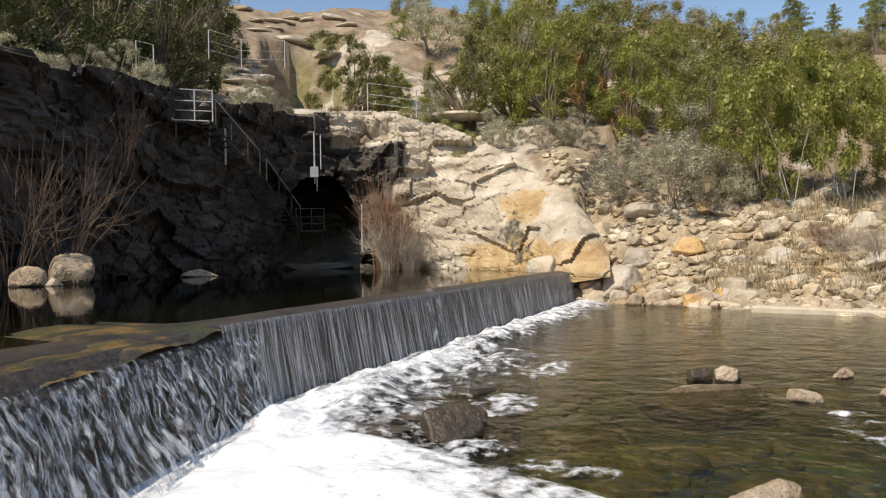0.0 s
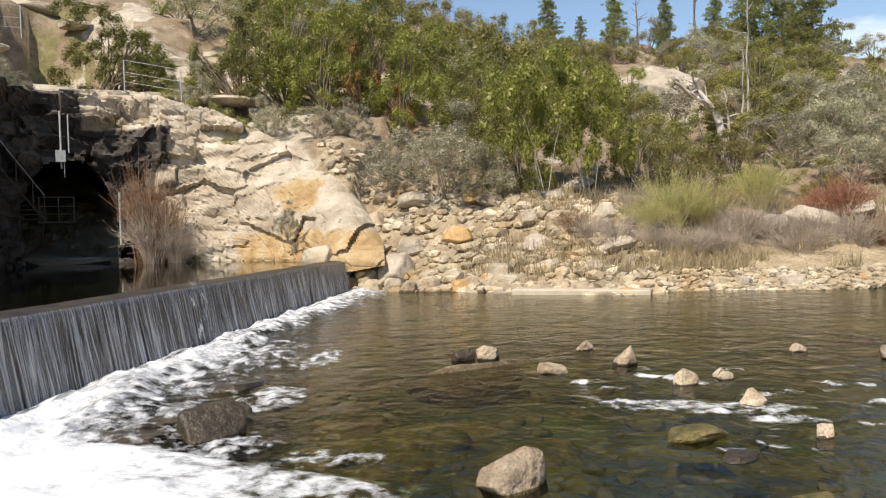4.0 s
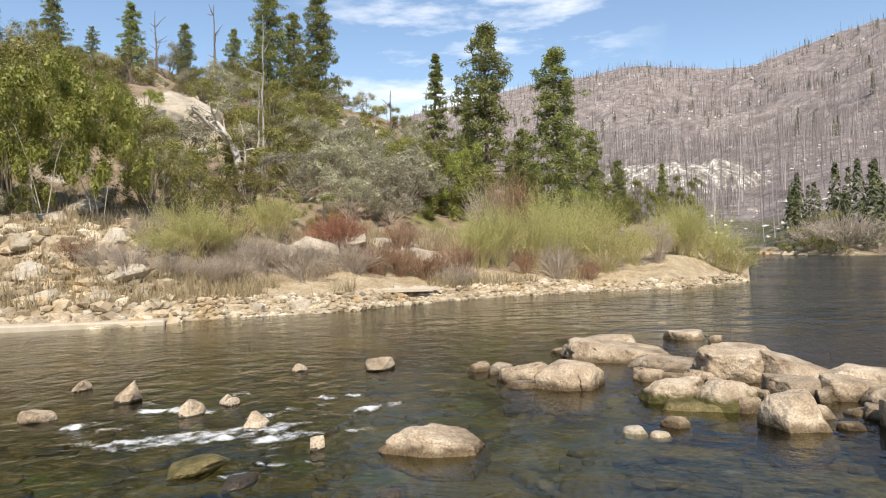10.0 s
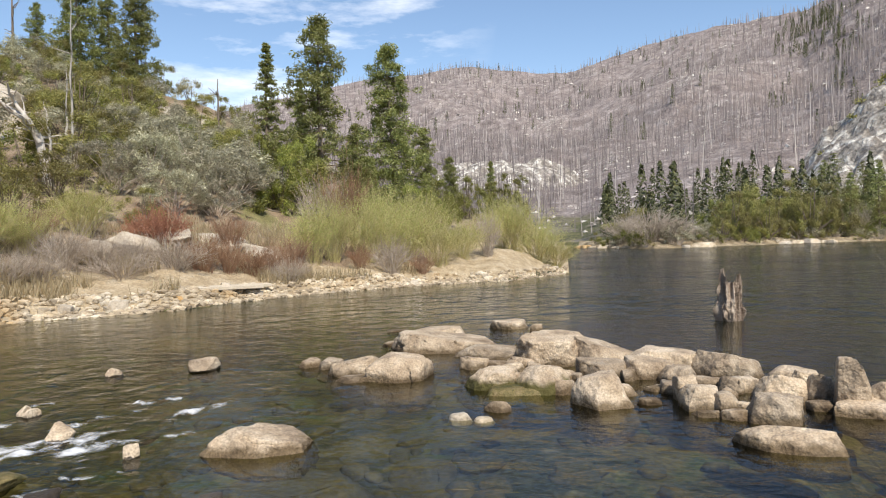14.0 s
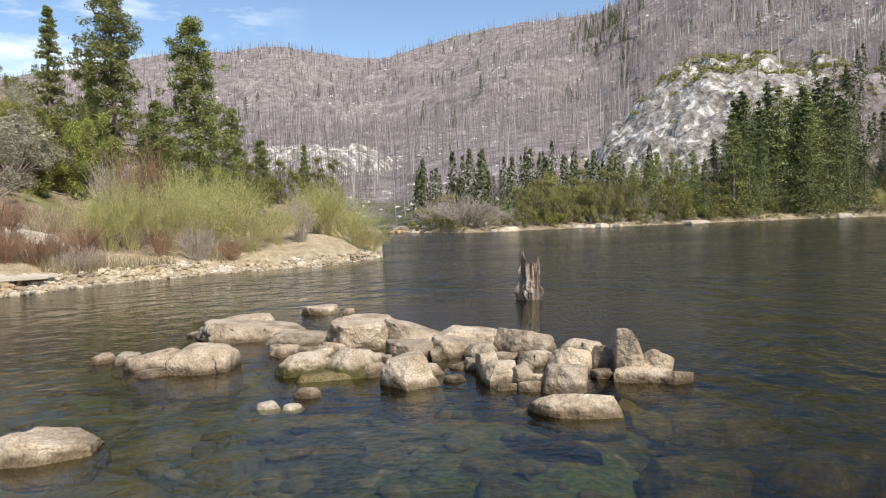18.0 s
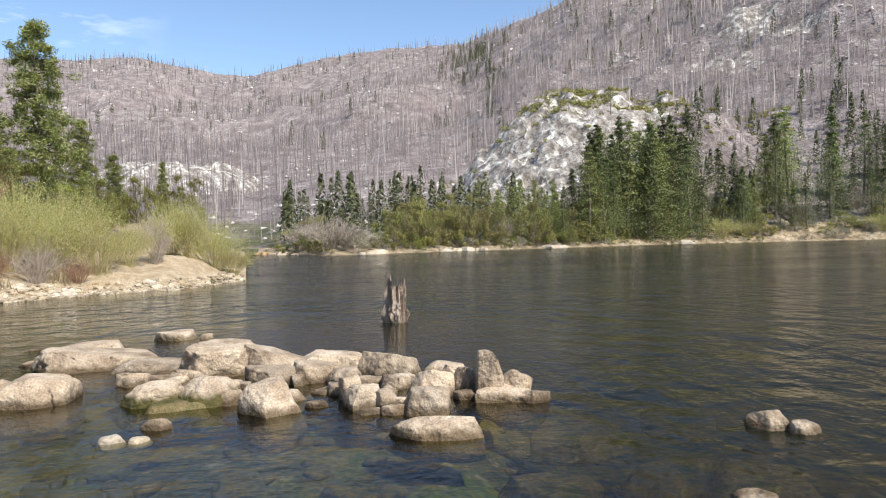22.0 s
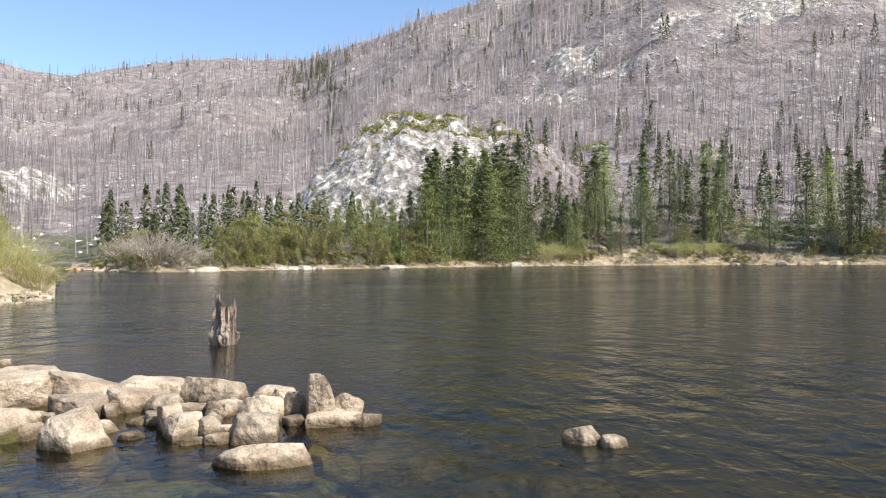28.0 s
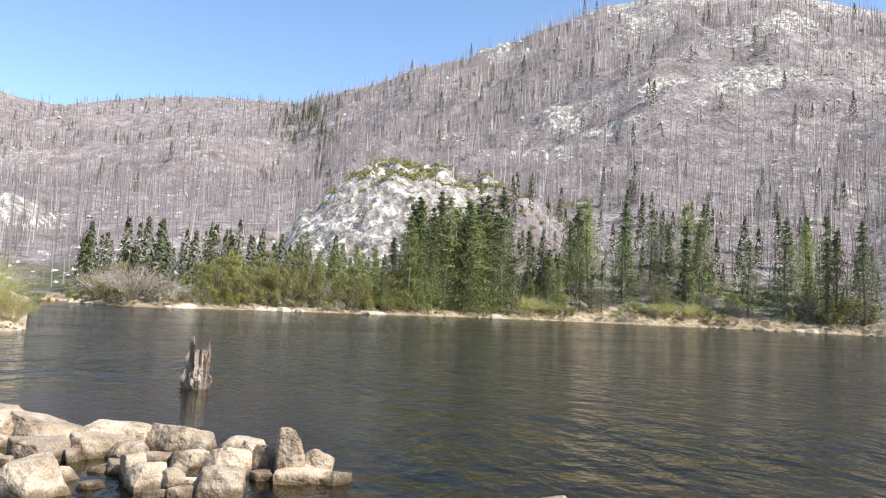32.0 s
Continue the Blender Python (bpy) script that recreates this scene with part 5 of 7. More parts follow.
drowned(2.3, 5.2, 1.1, 0.6, 0.16, -10, 285, "brown slab under the water", M_DROWNED)

g = np.random.default_rng(23)
for k in range(26):
    u = k / 25
    x, y = 6.2 + 1.2 * g.random() * (0.5 + 0.5 * u), -0.9 + 3.3 * u + g.normal() * 0.15
    w = g.uniform(0.12, 0.3)
    bar_rock(x, y, w, w * g.uniform(0.4, 0.65), "tan stone wedged among the rocks of the bar", seed=1300 + k, turn=g.uniform(0, 180), level=3)

# stones in the stream
bar_rock(3.98, 2.80, 0.74, 0.21, "large flat-topped brown rock with wet purple-grey sides", 0.5, 256, flat=0.5, tilt=10, level=5)
drowned(4.05, 2.72, 1.15, 0.9, 0.03, -55, 286, "purple-grey wet shoulder of a large rock under the water", M_BEDSTONE)
boulder(3.99, 4.65, 0.25, 0.12, 252, "small tan rock in the stream")
boulder(3.97, 5.5, 0.23, 0.14, 253, "small tan rock beside the riffle")
boulder(4.05, 6.57, 0.28, 0.21, 254, "pointed tan rock in the stream", cuts=18)
boulder(4.18, 7.61, 0.18, 0.1, 255, "small pale stone in the stream", level=3)
boulder(6.16, 6.33, 0.2, 0.1, 256, "small pale stone in the stream", level=3)
boulder(6.69, 5.52, 0.38, 0.18, 257, "low pointed tan rock in the stream")
boulder(4.44, 5.51, 0.14, 0.07, 258, "small wet stone in the stream", level=3)
boulder(3.74, 3.74, 0.13, 0.11, 259, "small pointed rock standing in the riffle", level=3)
boulder(2.95, 4.1, 0.44, 0.08, 260, "brown rock barely above the water", M_MOSSY)
boulder(2.94, 3.62, 0.26, 0.05, 261, "reddish-brown stone barely above the water", M_WET)
boulder(2.8, 2.9, 0.26, 0.06, 262, "brown algae-covered stone in the stream", M_MOSSY)
boulder(3.17, 2.64, 0.2, 0.05, 263, "flat wet stone in shallow water", M_WET, level=3)
boulder(2.45, 7.15, 1.25, 0.10, 264, "long flat brown slab just above the water", M_BARROCK, depth=0.4, turn=6, sink=4, boxy=2.5, cuts=10)
boulder(2.65, 7.7, 0.25, 0.17, 265, "dark rounded rock on a flat slab", M_WET)
boulder(2.9, 7.6, 0.28, 0.17, 266, "rock with a pale top and dark hollow", cuts=20)
boulder(3.21, 6.57, 0.3, 0.11, 267, "low pale rock in the stream", extra=M_WET)
boulder(4.14, 7.58, 0.16, 0.1, 268, "small pale stone in the stream", level=3)
boulder(4.46, 5.6, 0.13, 0.09, 269, "small stone in the stream", level=3)
boulder(1.5, 3.78, 0.42, 0.2, 270, "flat-topped tan rock with algae round its foot", extra=M_MOSSY, cuts=18)
boulder(-0.12, 5.62, 0.42, 0.22, 271, "dark wet block of rock below the weir", M_WET, cuts=3, boxy=6.0, turn=25)
boulder(0.02, 6.1, 0.32, 0.12, 272, "brown wet rock below the weir", M_WET)
for x, y, w, dp, h, turn in ((-0.95, 5.45, 1.1, 0.8, 0.12, 50), (-0.7, 5.95, 1.2, 0.9, 0.16, 62), (-0.38, 6.45, 1.1, 0.9, 0.15, 60), (-0.12, 6.95, 1.1, 0.85, 0.14, 64), (0.16, 7.5, 1.1, 0.8, 0.17, 66), (0.45, 8.05, 1.0, 0.7, 0.13, 66), (0.25, 6.6, 0.8, 0.5, 0.06, 30), (0.75, 8.6, 0.8, 0.6, 0.1, 66)):
    v, f = split_rock(int(900 + x * 40), 4, 0.5, 0.12)
    ob = new("wet_ledge", mesh_of("wet_ledge", v, f, M_WET))
    ob.matrix_basis = pose(x, y, h - 0.25, 0, 4, turn) @ Matrix.Diagonal((w / 2, dp / 2, 0.25, 1))
    tagged(ob, "wet brown ledge with water running over it", "rock", "rocks in the stream")


# more stones under and through the shallow water, seen only as a bed
g = np.random.default_rng(31)
pieces = []
PA, PR = g.uniform(0, 118, 700), 2.3 * (9.0 / 2.3) ** g.uniform(0, 1, 700)
PX, PY = PR * np.sin(np.radians(PA)), PR * np.cos(np.radians(PA))
ZS = ground(PX, PY)[0]
for k in range(700):
    x, y = PX[k], PY[k]
    if (x - WEIR0[0]) * WEIR_UP[0] + (y - WEIR0[1]) * WEIR_UP[1] > -0.5:
        continue
    w = g.uniform(0.04, 0.15) * (1 + 1.0 * (g.random() < 0.08))
    v, f = rock_shape(400 + k % 40, 2, 8)
    rot = np.array(Euler((g.uniform(-0.4, 0.4), g.uniform(-0.4, 0.4), g.uniform(0, 6.3))).to_matrix())
    z = ZS[k]
    pieces.append(((v * np.array([w, w * g.uniform(0.6, 1), w * 0.5])) @ rot.T + np.array([x, y, min(z + 0.1 * w, -w * 0.5 - 0.03)]), f))
v, f = joined(pieces)
tagged(new("stream_stones", mesh_of("stream_stones", v, f, M_BEDSTONE)), "brown and tan stones on the stream bed", "stones", kind="stuff")

# the broken rock of the far bank
LEDGE_ROCKS = [mesh_of("ledge_block", *split_rock(560 + i, 3, 0.45), M_GRANITE, shade=False) for i in range(5)]
SCREE = "boulders of the broken rock bank"
shared_rocks = [mesh_of("boulder", *split_rock(500 + i, 3, 0.65 + 0.05 * (i % 6)), (M_SCREE, M_GRANITE, M_GRANITE, M_SCREE, M_BOULDER, M_SCREE, M_OCHRE)[i % 7], shade=False) for i in range(18)]


def bank_rock(az, r, w, label, h=None, lift=0.25, mesh=None, material=None):
    x, y, z = spot(az, r)
    h = h or w * g.uniform(0.55, 0.85)
    me = mesh or shared_rocks[int(g.integers(len(shared_rocks)))]
    if material:
        me = mesh_of("boulder", *split_rock(int(g.integers(1e6)), 4, 0.75), material)
    ob = new("boulder", me)
    ob.matrix_basis = pose(x, y, z + h * lift, g.uniform(-15, 15), g.uniform(-15, 15), g.uniform(0, 360)) @ Matrix.Diagonal((w / 2, w * g.uniform(0.35, 0.5), h / 2, 1))
    return tagged(ob, label, "rock", SCREE)


bank_rock(14.3, 19.9, 1.35, "large split boulder with a white face", 1.2, material=M_GRANITE)
bank_rock(8.6, 21.3, 1.7, "large tan boulder at the end of the weir", 1.1)
bank_rock(12.1, 20.3, 1.1, "rust-stained boulder on the bank", 0.8, material=M_OCHRE)
bank_rock(17.0, 18.8, 0.9, "dark-based boulder at the waterline", 0.6, material=M_BARROCK)
bank_rock(20.5, 18.3, 0.95, "tan boulder at the waterline", 0.55)
bank_rock(19.4, 20.5, 1.3, "flat ochre boulder on the bank", 0.7, material=M_OCHRE)
bank_rock(23.2, 18.0, 0.9, "tan boulder at the waterline", 0.5)
bank_rock(10.4, 20.3, 1.0, "wet dark boulder beside the weir", 0.7, material=M_WET)
bank_rock(11.6, 22.5, 1.5, "pale broken block on the bank", 0.9, material=M_GRANITE)
bank_rock(16.2, 22.4, 1.2, "pale broken block on the bank", 0.6, material=M_GRANITE)
bank_rock(22.2, 22.0, 1.1, "pale broken block on the bank", 0.6)
for k in range(26):
    az = 9.3 + 20 * g.random() ** 1.2
    bank_rock(az, float(np.interp(az, FOOT_AZ, FOOT_R)) + g.uniform(-0.35, 0.15), g.uniform(0.3, 0.75), "boulder with a damp dark foot at the waterline", material=M_BARROCK)
for k in range(80):
    az = 9.5 + 24 * g.random() ** 1.25
    foot = float(np.interp(az, FOOT_AZ, FOOT_R))
    r = foot - 0.2 + 5.0 * g.random() ** 1.5
    w = 0.22 + 0.75 * g.random() ** 3.0
    bank_rock(az, r, w, "angular tan boulder of the broken rock bank")
for k in range(14):
    az = g.uniform(33, 78)
    foot = float(np.interp(az, FOOT_AZ, FOOT_R))
    bank_rock(az, foot + g.uniform(-0.2, 1.2), g.uniform(0.2, 0.5), "low pale stone on the gravel shore", lift=0.1)
for az, r, w, h in ((46, 22.5, 1.8, 0.7), (48.5, 23.2, 1.6, 0.6), (52, 23.8, 2.2, 0.7), (54.5, 23.6, 1.6, 0.6), (43.5, 22.0, 1.2, 0.5), (29, 24, 1.4, 0.5), (27, 22.5, 1.2, 0.6), (34, 42, 4.5, 2.2), (37, 44, 4.0, 1.8), (35.5, 48, 5.0, 2.0), (32, 47, 3.0, 1.6), (41, 42, 2.2, 1.2)):
    bank_rock(az, r, w, "pale granite outcrop on the slope", h, 0.15, material=M_GRANITE)
for az, r, w, h in ((-27.2, 20.6, 1.0, 0.8), (-29.7, 20.0, 0.9, 0.5), (-28.4, 19.6, 0.6, 0.2), (-18.3, 24.0, 1.2, 0.25)):
    x, y = at(az, r)
    boulder(x, y, w, h, int(az * -10), "tan boulder standing in the still pool", M_BOULDER, base=0.8, group="rocks in the pool", cuts=8, boxy=3.0)
pieces = []
for k in range(4200):
    az = g.uniform(9, 79)
    foot = float(np.interp(az, FOOT_AZ, FOOT_R))
    spread = 6.0 if az < 35 else 1.5
    r = foot - 0.4 + spread * g.random() ** 1.2
    x, y = at(az, r)
    w = (0.05 + 0.2 * g.random() ** 2) * (1.15 if az < 35 else 0.6)
    v, f = rock_shape(600 + k % 30, 1, 6)
    pieces.append((v * np.array([w, w * g.uniform(0.6, 1), w * 0.6]) + np.array([x, y, 0.0]), f, x, y, w))
zz = ground(np.array([p[2] for p in pieces]), np.array([p[3] for p in pieces]))[0]
v, f = joined([(p[0] + np.array([0, 0, z + p[4] * 0.2]), p[1]) for p, z in zip(pieces, zz)])
tagged(new("shore_stones", mesh_of("shore_stones", v, f, M_RUBBLE, shade=False)), "loose tan stones along the shore", "stones", kind="stuff")

# blocks of the bare granite ledge above the cliff
for k in range(110):
    az, r = (g.uniform(-15, 4), g.uniform(31.5, 42)) if k < 70 else (g.uniform(-18, -6.5), g.uniform(42, 70))
    w = g.uniform(1.0, 2.8)
    x, y, z = spot(az, r)
    if k < 70:
        z = max(z, 7.4 + 0.15 * (r - 31))
    ob = new("ledge_block", LEDGE_ROCKS[k % 5])
    ob.matrix_basis = pose(x, y, z + 0.05, g.uniform(-8, 8), g.uniform(-8, 8), g.uniform(-25, 25)) @ Matrix.Diagonal((w * 0.6, w * 0.4, w * g.uniform(0.10, 0.2), 1))
    tagged(ob, "pale block of the bare granite ledge", "rock", "blocks of the granite ledge")

# a long flat slab of concrete at the waterline
slab = new("concrete_slab", box_mesh("concrete_slab", (3.15, 0.6, 0.24), M_SLAB, 0.03))
slab.matrix_basis = pose(8.05, 14.5, 0.0, 0, 0.5, -39.5)
tagged(slab, "long flat slab of pale concrete at the waterline", "slab")

# the weathered stump standing in the lake
ns, nz = 64, 80
th = np.linspace(0, 2 * math.pi, ns, endpoint=False)
zz = np.linspace(0, 1, nz)
TH, ZZ = np.meshgrid(th, zz, indexing="ij")
q = np.stack([np.cos(TH) * 1.9, np.sin(TH) * 1.9, ZZ * 1.3], -1).reshape(-1, 3)
flute = fbm(q * np.array([1.5, 1.5, 0.9]), 111, 5, 0.65).reshape(ns, nz)
knots = fbm(q * np.array([1.5, 1.5, 3.2]), 113, 4).reshape(ns, nz)
gap1, gap2 = (np.angle(np.exp(1j * (th - a))) for a in (2.2, 4.2))
crown = 0.66 + 0.16 * np.exp(-(gap1 / 0.6) ** 2) + 0.14 * np.exp(-(gap2 / 0.45) ** 2) + 0.17 * fbm(np.stack([np.cos(th) * 3.4, np.sin(th) * 3.4, th * 0], 1), 118, 3, 0.8)
Z3 = -0.6 + ZZ * (crown[:, None] + 0.6)
rad = 0.19 * (1.0 - 0.08 * smooth(0.0, 0.8, Z3)) * (1 - 0.65 * np.abs(flute)) + 0.20 * np.maximum(knots, 0) * smooth(-0.1, 0.2, Z3) * smooth(0.66, 0.42, Z3)
outer = np.stack([rad * np.cos(TH) - 0.02 * Z3, rad * np.sin(TH) * 1.05 - 0.05 * Z3, Z3], -1)
# hollow heart inside the broken rim
inner = np.stack([0.55 * rad[:, -1:] * np.cos(TH[:, :1]), 0.55 * rad[:, -1:] * np.sin(TH[:, :1]) - 0.04, np.minimum(crown[:, None] - 0.1, 0.45)], -1)
sv = np.concatenate([outer, inner], 1).reshape(-1, 3)
stump = new("tree_stump", mesh_of("tree_stump", sv, grid_faces(ns, nz + 1, closed=True), M_STUMP, shade=False))
stump.location = (12.3, -0.19, 0)
tagged(stump, "weathered broken tree stump standing in the lake", "tree stump")

# ---- plants ----
def unit(n, g):
    a = g.normal(size=(n, 3))
    return a / (np.linalg.norm(a, axis=1)[:, None] + 1e-9)


def leaves(c, size, g, slim=0.45, lift=0.0, face=None, squash=1.0):
    """One pointed leaf or sprig about each place of c; face: the way that each is turned to, more or less."""
    n = len(c)
    a = unit(n, g) + np.array([0, 0, lift])
    if face is not None:
        a = np.cross(face + 0.55 * unit(n, g), a)
    a /= np.linalg.norm(a, axis=1)[:, None] + 1e-9
    b = np.cross(a, unit(n, g) if face is None else face + 0.55 * unit(n, g))
    b /= np.linalg.norm(b, axis=1)[:, None] + 1e-9
    s = (size * g.uniform(0.6, 1.35, n))[:, None]
    a, b = a * np.array([1, 1, squash]), b * np.array([1, 1, squash])
    v = np.stack([c + a * s, c + b * s * slim, c - a * s, c - b * s * slim], 1).reshape(-1, 3)
    return v, np.arange(4 * n).reshape(-1, 4)


def clump_places(n, g, low=0.25, seed=0, flat=1.0):
    """Middles of leaf clumps on the rounded lobes of an uneven crown of radius 1 and height 1."""
    lobes = max(5, n // 6)
    k = np.arange(lobes) + 0.5
    up, turn = 1 - 1.05 * k / lobes, k * 2.399963 + seed
    d = np.stack([np.sqrt(np.maximum(1 - up ** 2, 0)) * np.cos(turn), np.sqrt(np.maximum(1 - up ** 2, 0)) * np.sin(turn), up], 1) + g.normal(size=(lobes, 3)) * 0.16
    mid = d * (0.56 + 0.20 * fbm(d * 1.7 + seed, seed, 3) + 0.10 * g.normal(size=lobes))[:, None]
    which = np.arange(n) % lobes
    way = unit(n, g) + 0.9 * d[which]
    way /= np.linalg.norm(way, axis=1)[:, None] + 1e-9
    c = mid[which] + way * np.array([1, 1, 0.85]) * g.uniform(0.18, 0.34, lobes)[which][:, None]
    c[:, 2] = low + (1 - low) * np.clip(c[:, 2] * flat, -0.3, 0.98)
    return c


def limbs(ends, g, base_r, sides=5, stems=4, spread=0.12):
    """Stems that rise from the foot, fork, and reach the given places: one list of pieces for each stem."""
    out = [[] for _ in range(stems)]
    feet = [np.array([g.normal() * spread * 0.5, g.normal() * spread * 0.5, -0.06]) for _ in range(stems)]
    for k, e in enumerate(ends):
        f = feet[k % stems]
        mid = f + (e - f) * 0.5 + np.array([-e[0] * 0.18, -e[1] * 0.18, 0.06]) + g.normal(size=3) * 0.04
        t = np.linspace(0, 1, 7)[:, None]
        p = (1 - t) ** 2 * f + 2 * t * (1 - t) * mid + t ** 2 * e + g.normal(size=(7, 3)) * 0.012
        out[k % stems].append(tube(p, np.linspace(base_r, base_r * 0.22, 7), sides))
    return [joined(o) for o in out if o]


def shrub(name, seed, leaf_mat, wood_mat, clumps, per, leaf, label, category, clump_r=0.2, low=0.25, slim=0.45, stems=5, stem_r=0.022, flat=1.0, lift=0.0, reach=22):
    """A bush or low tree of radius 1 and height 1: stems under a crown of leaf clumps."""
    g = np.random.default_rng(seed)
    c = clump_places(clumps, g, low, seed % 50, flat)
    way = unit(clumps * per, g)
    pts = np.repeat(c, per, 0) + way * (np.repeat(g.uniform(0.65, 1.2, clumps), per) * clump_r * g.uniform(0.6, 1.1, clumps * per))[:, None] * np.array([1, 1, 0.62])
    keep = pts[:, 2] > 0.02
    root = tagged(new(name), label, category)
    for bough in limbs(c[:: max(1, clumps // reach)], g, stem_r, 5, stems):
        part("stem", mesh_of("stem", *bough, wood_mat), root)
    v, f = leaves(pts[keep], leaf, g, slim, lift, (way + np.array([0, 0, 0.25]))[keep], 0.55)
    # larger sprigs fill the inside of each clump
    core = np.repeat(c, max(14, per // 5), 0)
    way = unit(len(core), g)
    core = core + way * (clump_r * 0.62 * g.uniform(0.2, 1.0, (len(core), 1))) * np.array([1, 1, 0.62])
    v, f = joined([(v, f), leaves(core, max(leaf * 1.7, clump_r * 0.17), g, 0.55, lift, way + np.array([0, 0, 0.25]), 0.6)])
    part("crown", mesh_of("crown", v, f, leaf_mat, shade=False), root)
    return root


def bare_shrub(name, seed, twig_mat, label, shoots=70, fork=4, thick=0.010, spread=0.8, leaf_mat=None, leaf=0.02, per=0):
    """A leafless or nearly leafless shrub: shoots fanning from the ground, each with side twigs."""
    g = np.random.default_rng(seed)
    out, tips = [], []
    for _ in range(shoots):
        a, e = g.uniform(0, 2 * math.pi), g.uniform(0.15, 1.0) * spread
        foot = np.array([math.cos(a), math.sin(a), 0]) * g.uniform(0, 0.22)
        tip = foot + np.array([math.cos(a) * e, math.sin(a) * e, math.sqrt(max(0.05, 1 - e * e * 0.7)) * g.uniform(0.6, 1.0)])
        t = np.linspace(0, 1, 6)[:, None]
        p = foot + (tip - foot) * t + np.array([0, 0, 0.12]) * np.sin(t * math.pi) + g.normal(size=(6, 3)) * 0.015
        p[0, 2] = -0.05
        out.append(tube(p, np.linspace(thick, thick * 0.35, 6), 3))
        tips.append(p[3:])
        for _ in range(fork):
            k = int(g.integers(2, 5))
            d = (tip - foot) * 0.35 + g.normal(size=3) * 0.16
            q = p[k] + np.linspace(0, 1, 4)[:, None] * d + g.normal(size=(4, 3)) * 0.01
            out.append(tube(q, np.linspace(thick * 0.55, thick * 0.22, 4), 3))
            tips.append(q[1:])
    root = tagged(new(name), label, "shrub")
    part("twigwork", mesh_of("twigwork", *joined(out), twig_mat), root)
    if leaf_mat:
        tp = np.concatenate(tips)
        pts = np.repeat(tp, per, 0) + g.normal(size=(len(tp) * per, 3)) * 0.035
        part("crown", mesh_of("crown", *leaves(pts, leaf, g, 0.3, 0.6), leaf_mat, shade=False), root)
    return root


def conifer(name, seed, whorls, arms, tufts, tuft, label, width=0.15, bare=0.22, needle=None, shape=0.8, ragged=0.25, droop=0.15, loose=0.9, ball=0.0, slim=0.42):
    """A conifer of height 1: trunk, whorls of boughs, and needles along them; with ball, in round tufts at their ends."""
    g = np.random.default_rng(seed)
    root = tagged(new(name), label, "conifer")
    t = np.linspace(0, 1, 10)
    trunk = np.stack([0.008 * np.sin(t * 5 + seed), 0.008 * np.cos(t * 4 + seed), t - 0.02], 1)
    wood = [tube(trunk, 0.014 * (1 - t) + 0.002, 7)]
    places, ways = [], []
    for k in range(whorls):
        for j in range(arms):
            if g.random() < ragged * 0.6:
                continue
            h = float(np.clip(bare + (0.985 - bare) * (k + g.uniform(-loose, loose)) / whorls, bare, 0.985))
            u = (h - bare) / (1 - bare)
            a = 2 * math.pi * (j + g.uniform(-0.35, 0.35)) / arms + k * 1.3
            L = width * ((1 - u) ** shape * (0.55 + 0.45 * min(1.0, u / 0.25 + 0.5)) + 0.03) * g.uniform(1 - ragged * 1.6, 1 + ragged)
            d = np.array([math.cos(a), math.sin(a), 0.0])
            s = np.linspace(0, 1, 5)[:, None]
            p = np.array([0, 0, h]) + d * L * s + np.array([0, 0, 1.0]) * (0.35 * L * (0.2 + u) * s - droop * L * s ** 2 * 2)
            if ball:
                wood.append(tube(p, np.linspace(0.0038, 0.001, 5), 4))
                n = max(2, int(6 * L / width))
                w = np.concatenate([[1.0], g.uniform(0.35, 1.0, n)])
                q = np.array([np.interp(w, s[:, 0], p[:, i]) for i in range(3)]).T + g.normal(size=(n + 1, 3)) * np.array([0.2, 0.2, 0.06]) * L
                q = np.repeat(q, tufts, 0)
                way = unit(len(q), g) * np.array([1, 1, 0.7]) + np.array([0, 0, 0.15])
                places.append(q + way * ball * g.uniform(0.35, 1.0, (len(q), 1)))
                ways.append(np.cross(way, unit(len(q), g)) + np.array([0, 0, 0.5]))
            else:
                w = 0.15 + 0.85 * g.random(tufts) ** 0.8
                q = np.array([np.interp(w, s[:, 0], p[:, i]) for i in range(3)]).T
                places.append(q + g.normal(size=(tufts, 3)) * np.array([0.17, 0.17, 0.05]) * (L + 0.02))
                ways.append(np.repeat((d * 0.45 + np.array([0, 0, 1.1]))[None], tufts, 0))
    part("trunk", mesh_of("trunk", *joined(wood), M_BARK), root)
    n = sum(map(len, places))
    part("crown", mesh_of("crown", *leaves(np.concatenate(places), tuft, g, slim, 0.0, np.concatenate(ways) + 0.8 * unit(n, g)), needle or M_NEEDLE, shade=False), root)
    return root


OAKS = [shrub("oak_tree", 1000 + i, m, M_BARK, 120, 230, 0.0115, lb, "tree", 0.15, 0.06) for i, (m, lb) in enumerate([(M_OAK, "dense dark green live oak on the slope"), (M_OAK, "broad dark green live oak on the slope"), (M_GREEN, "bright green leafy tree on the slope")])]
FAR_OAKS = [shrub("oak_tree", 1005 + i, m, M_BARK, 46, 150, 0.019, lb, "tree", 0.21, 0.12, reach=8, stems=4) for i, (m, lb) in enumerate([(M_OAK, "dark green live oak higher up the slope"), (M_OLIVE, "olive-green bushy oak higher up the slope"), (M_GREY, "grey-green shrub higher up the slope")])]
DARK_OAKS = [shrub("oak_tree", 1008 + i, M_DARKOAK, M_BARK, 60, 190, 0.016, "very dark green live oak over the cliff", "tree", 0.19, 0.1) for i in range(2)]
STEMMY = shrub("multi_stemmed_tree", 1010, M_GREEN, M_PALEBARK, 80, 240, 0.0115, "green tree with several pale bare stems above the bank", "tree", 0.16, 0.34, stems=5, stem_r=0.009, reach=5)
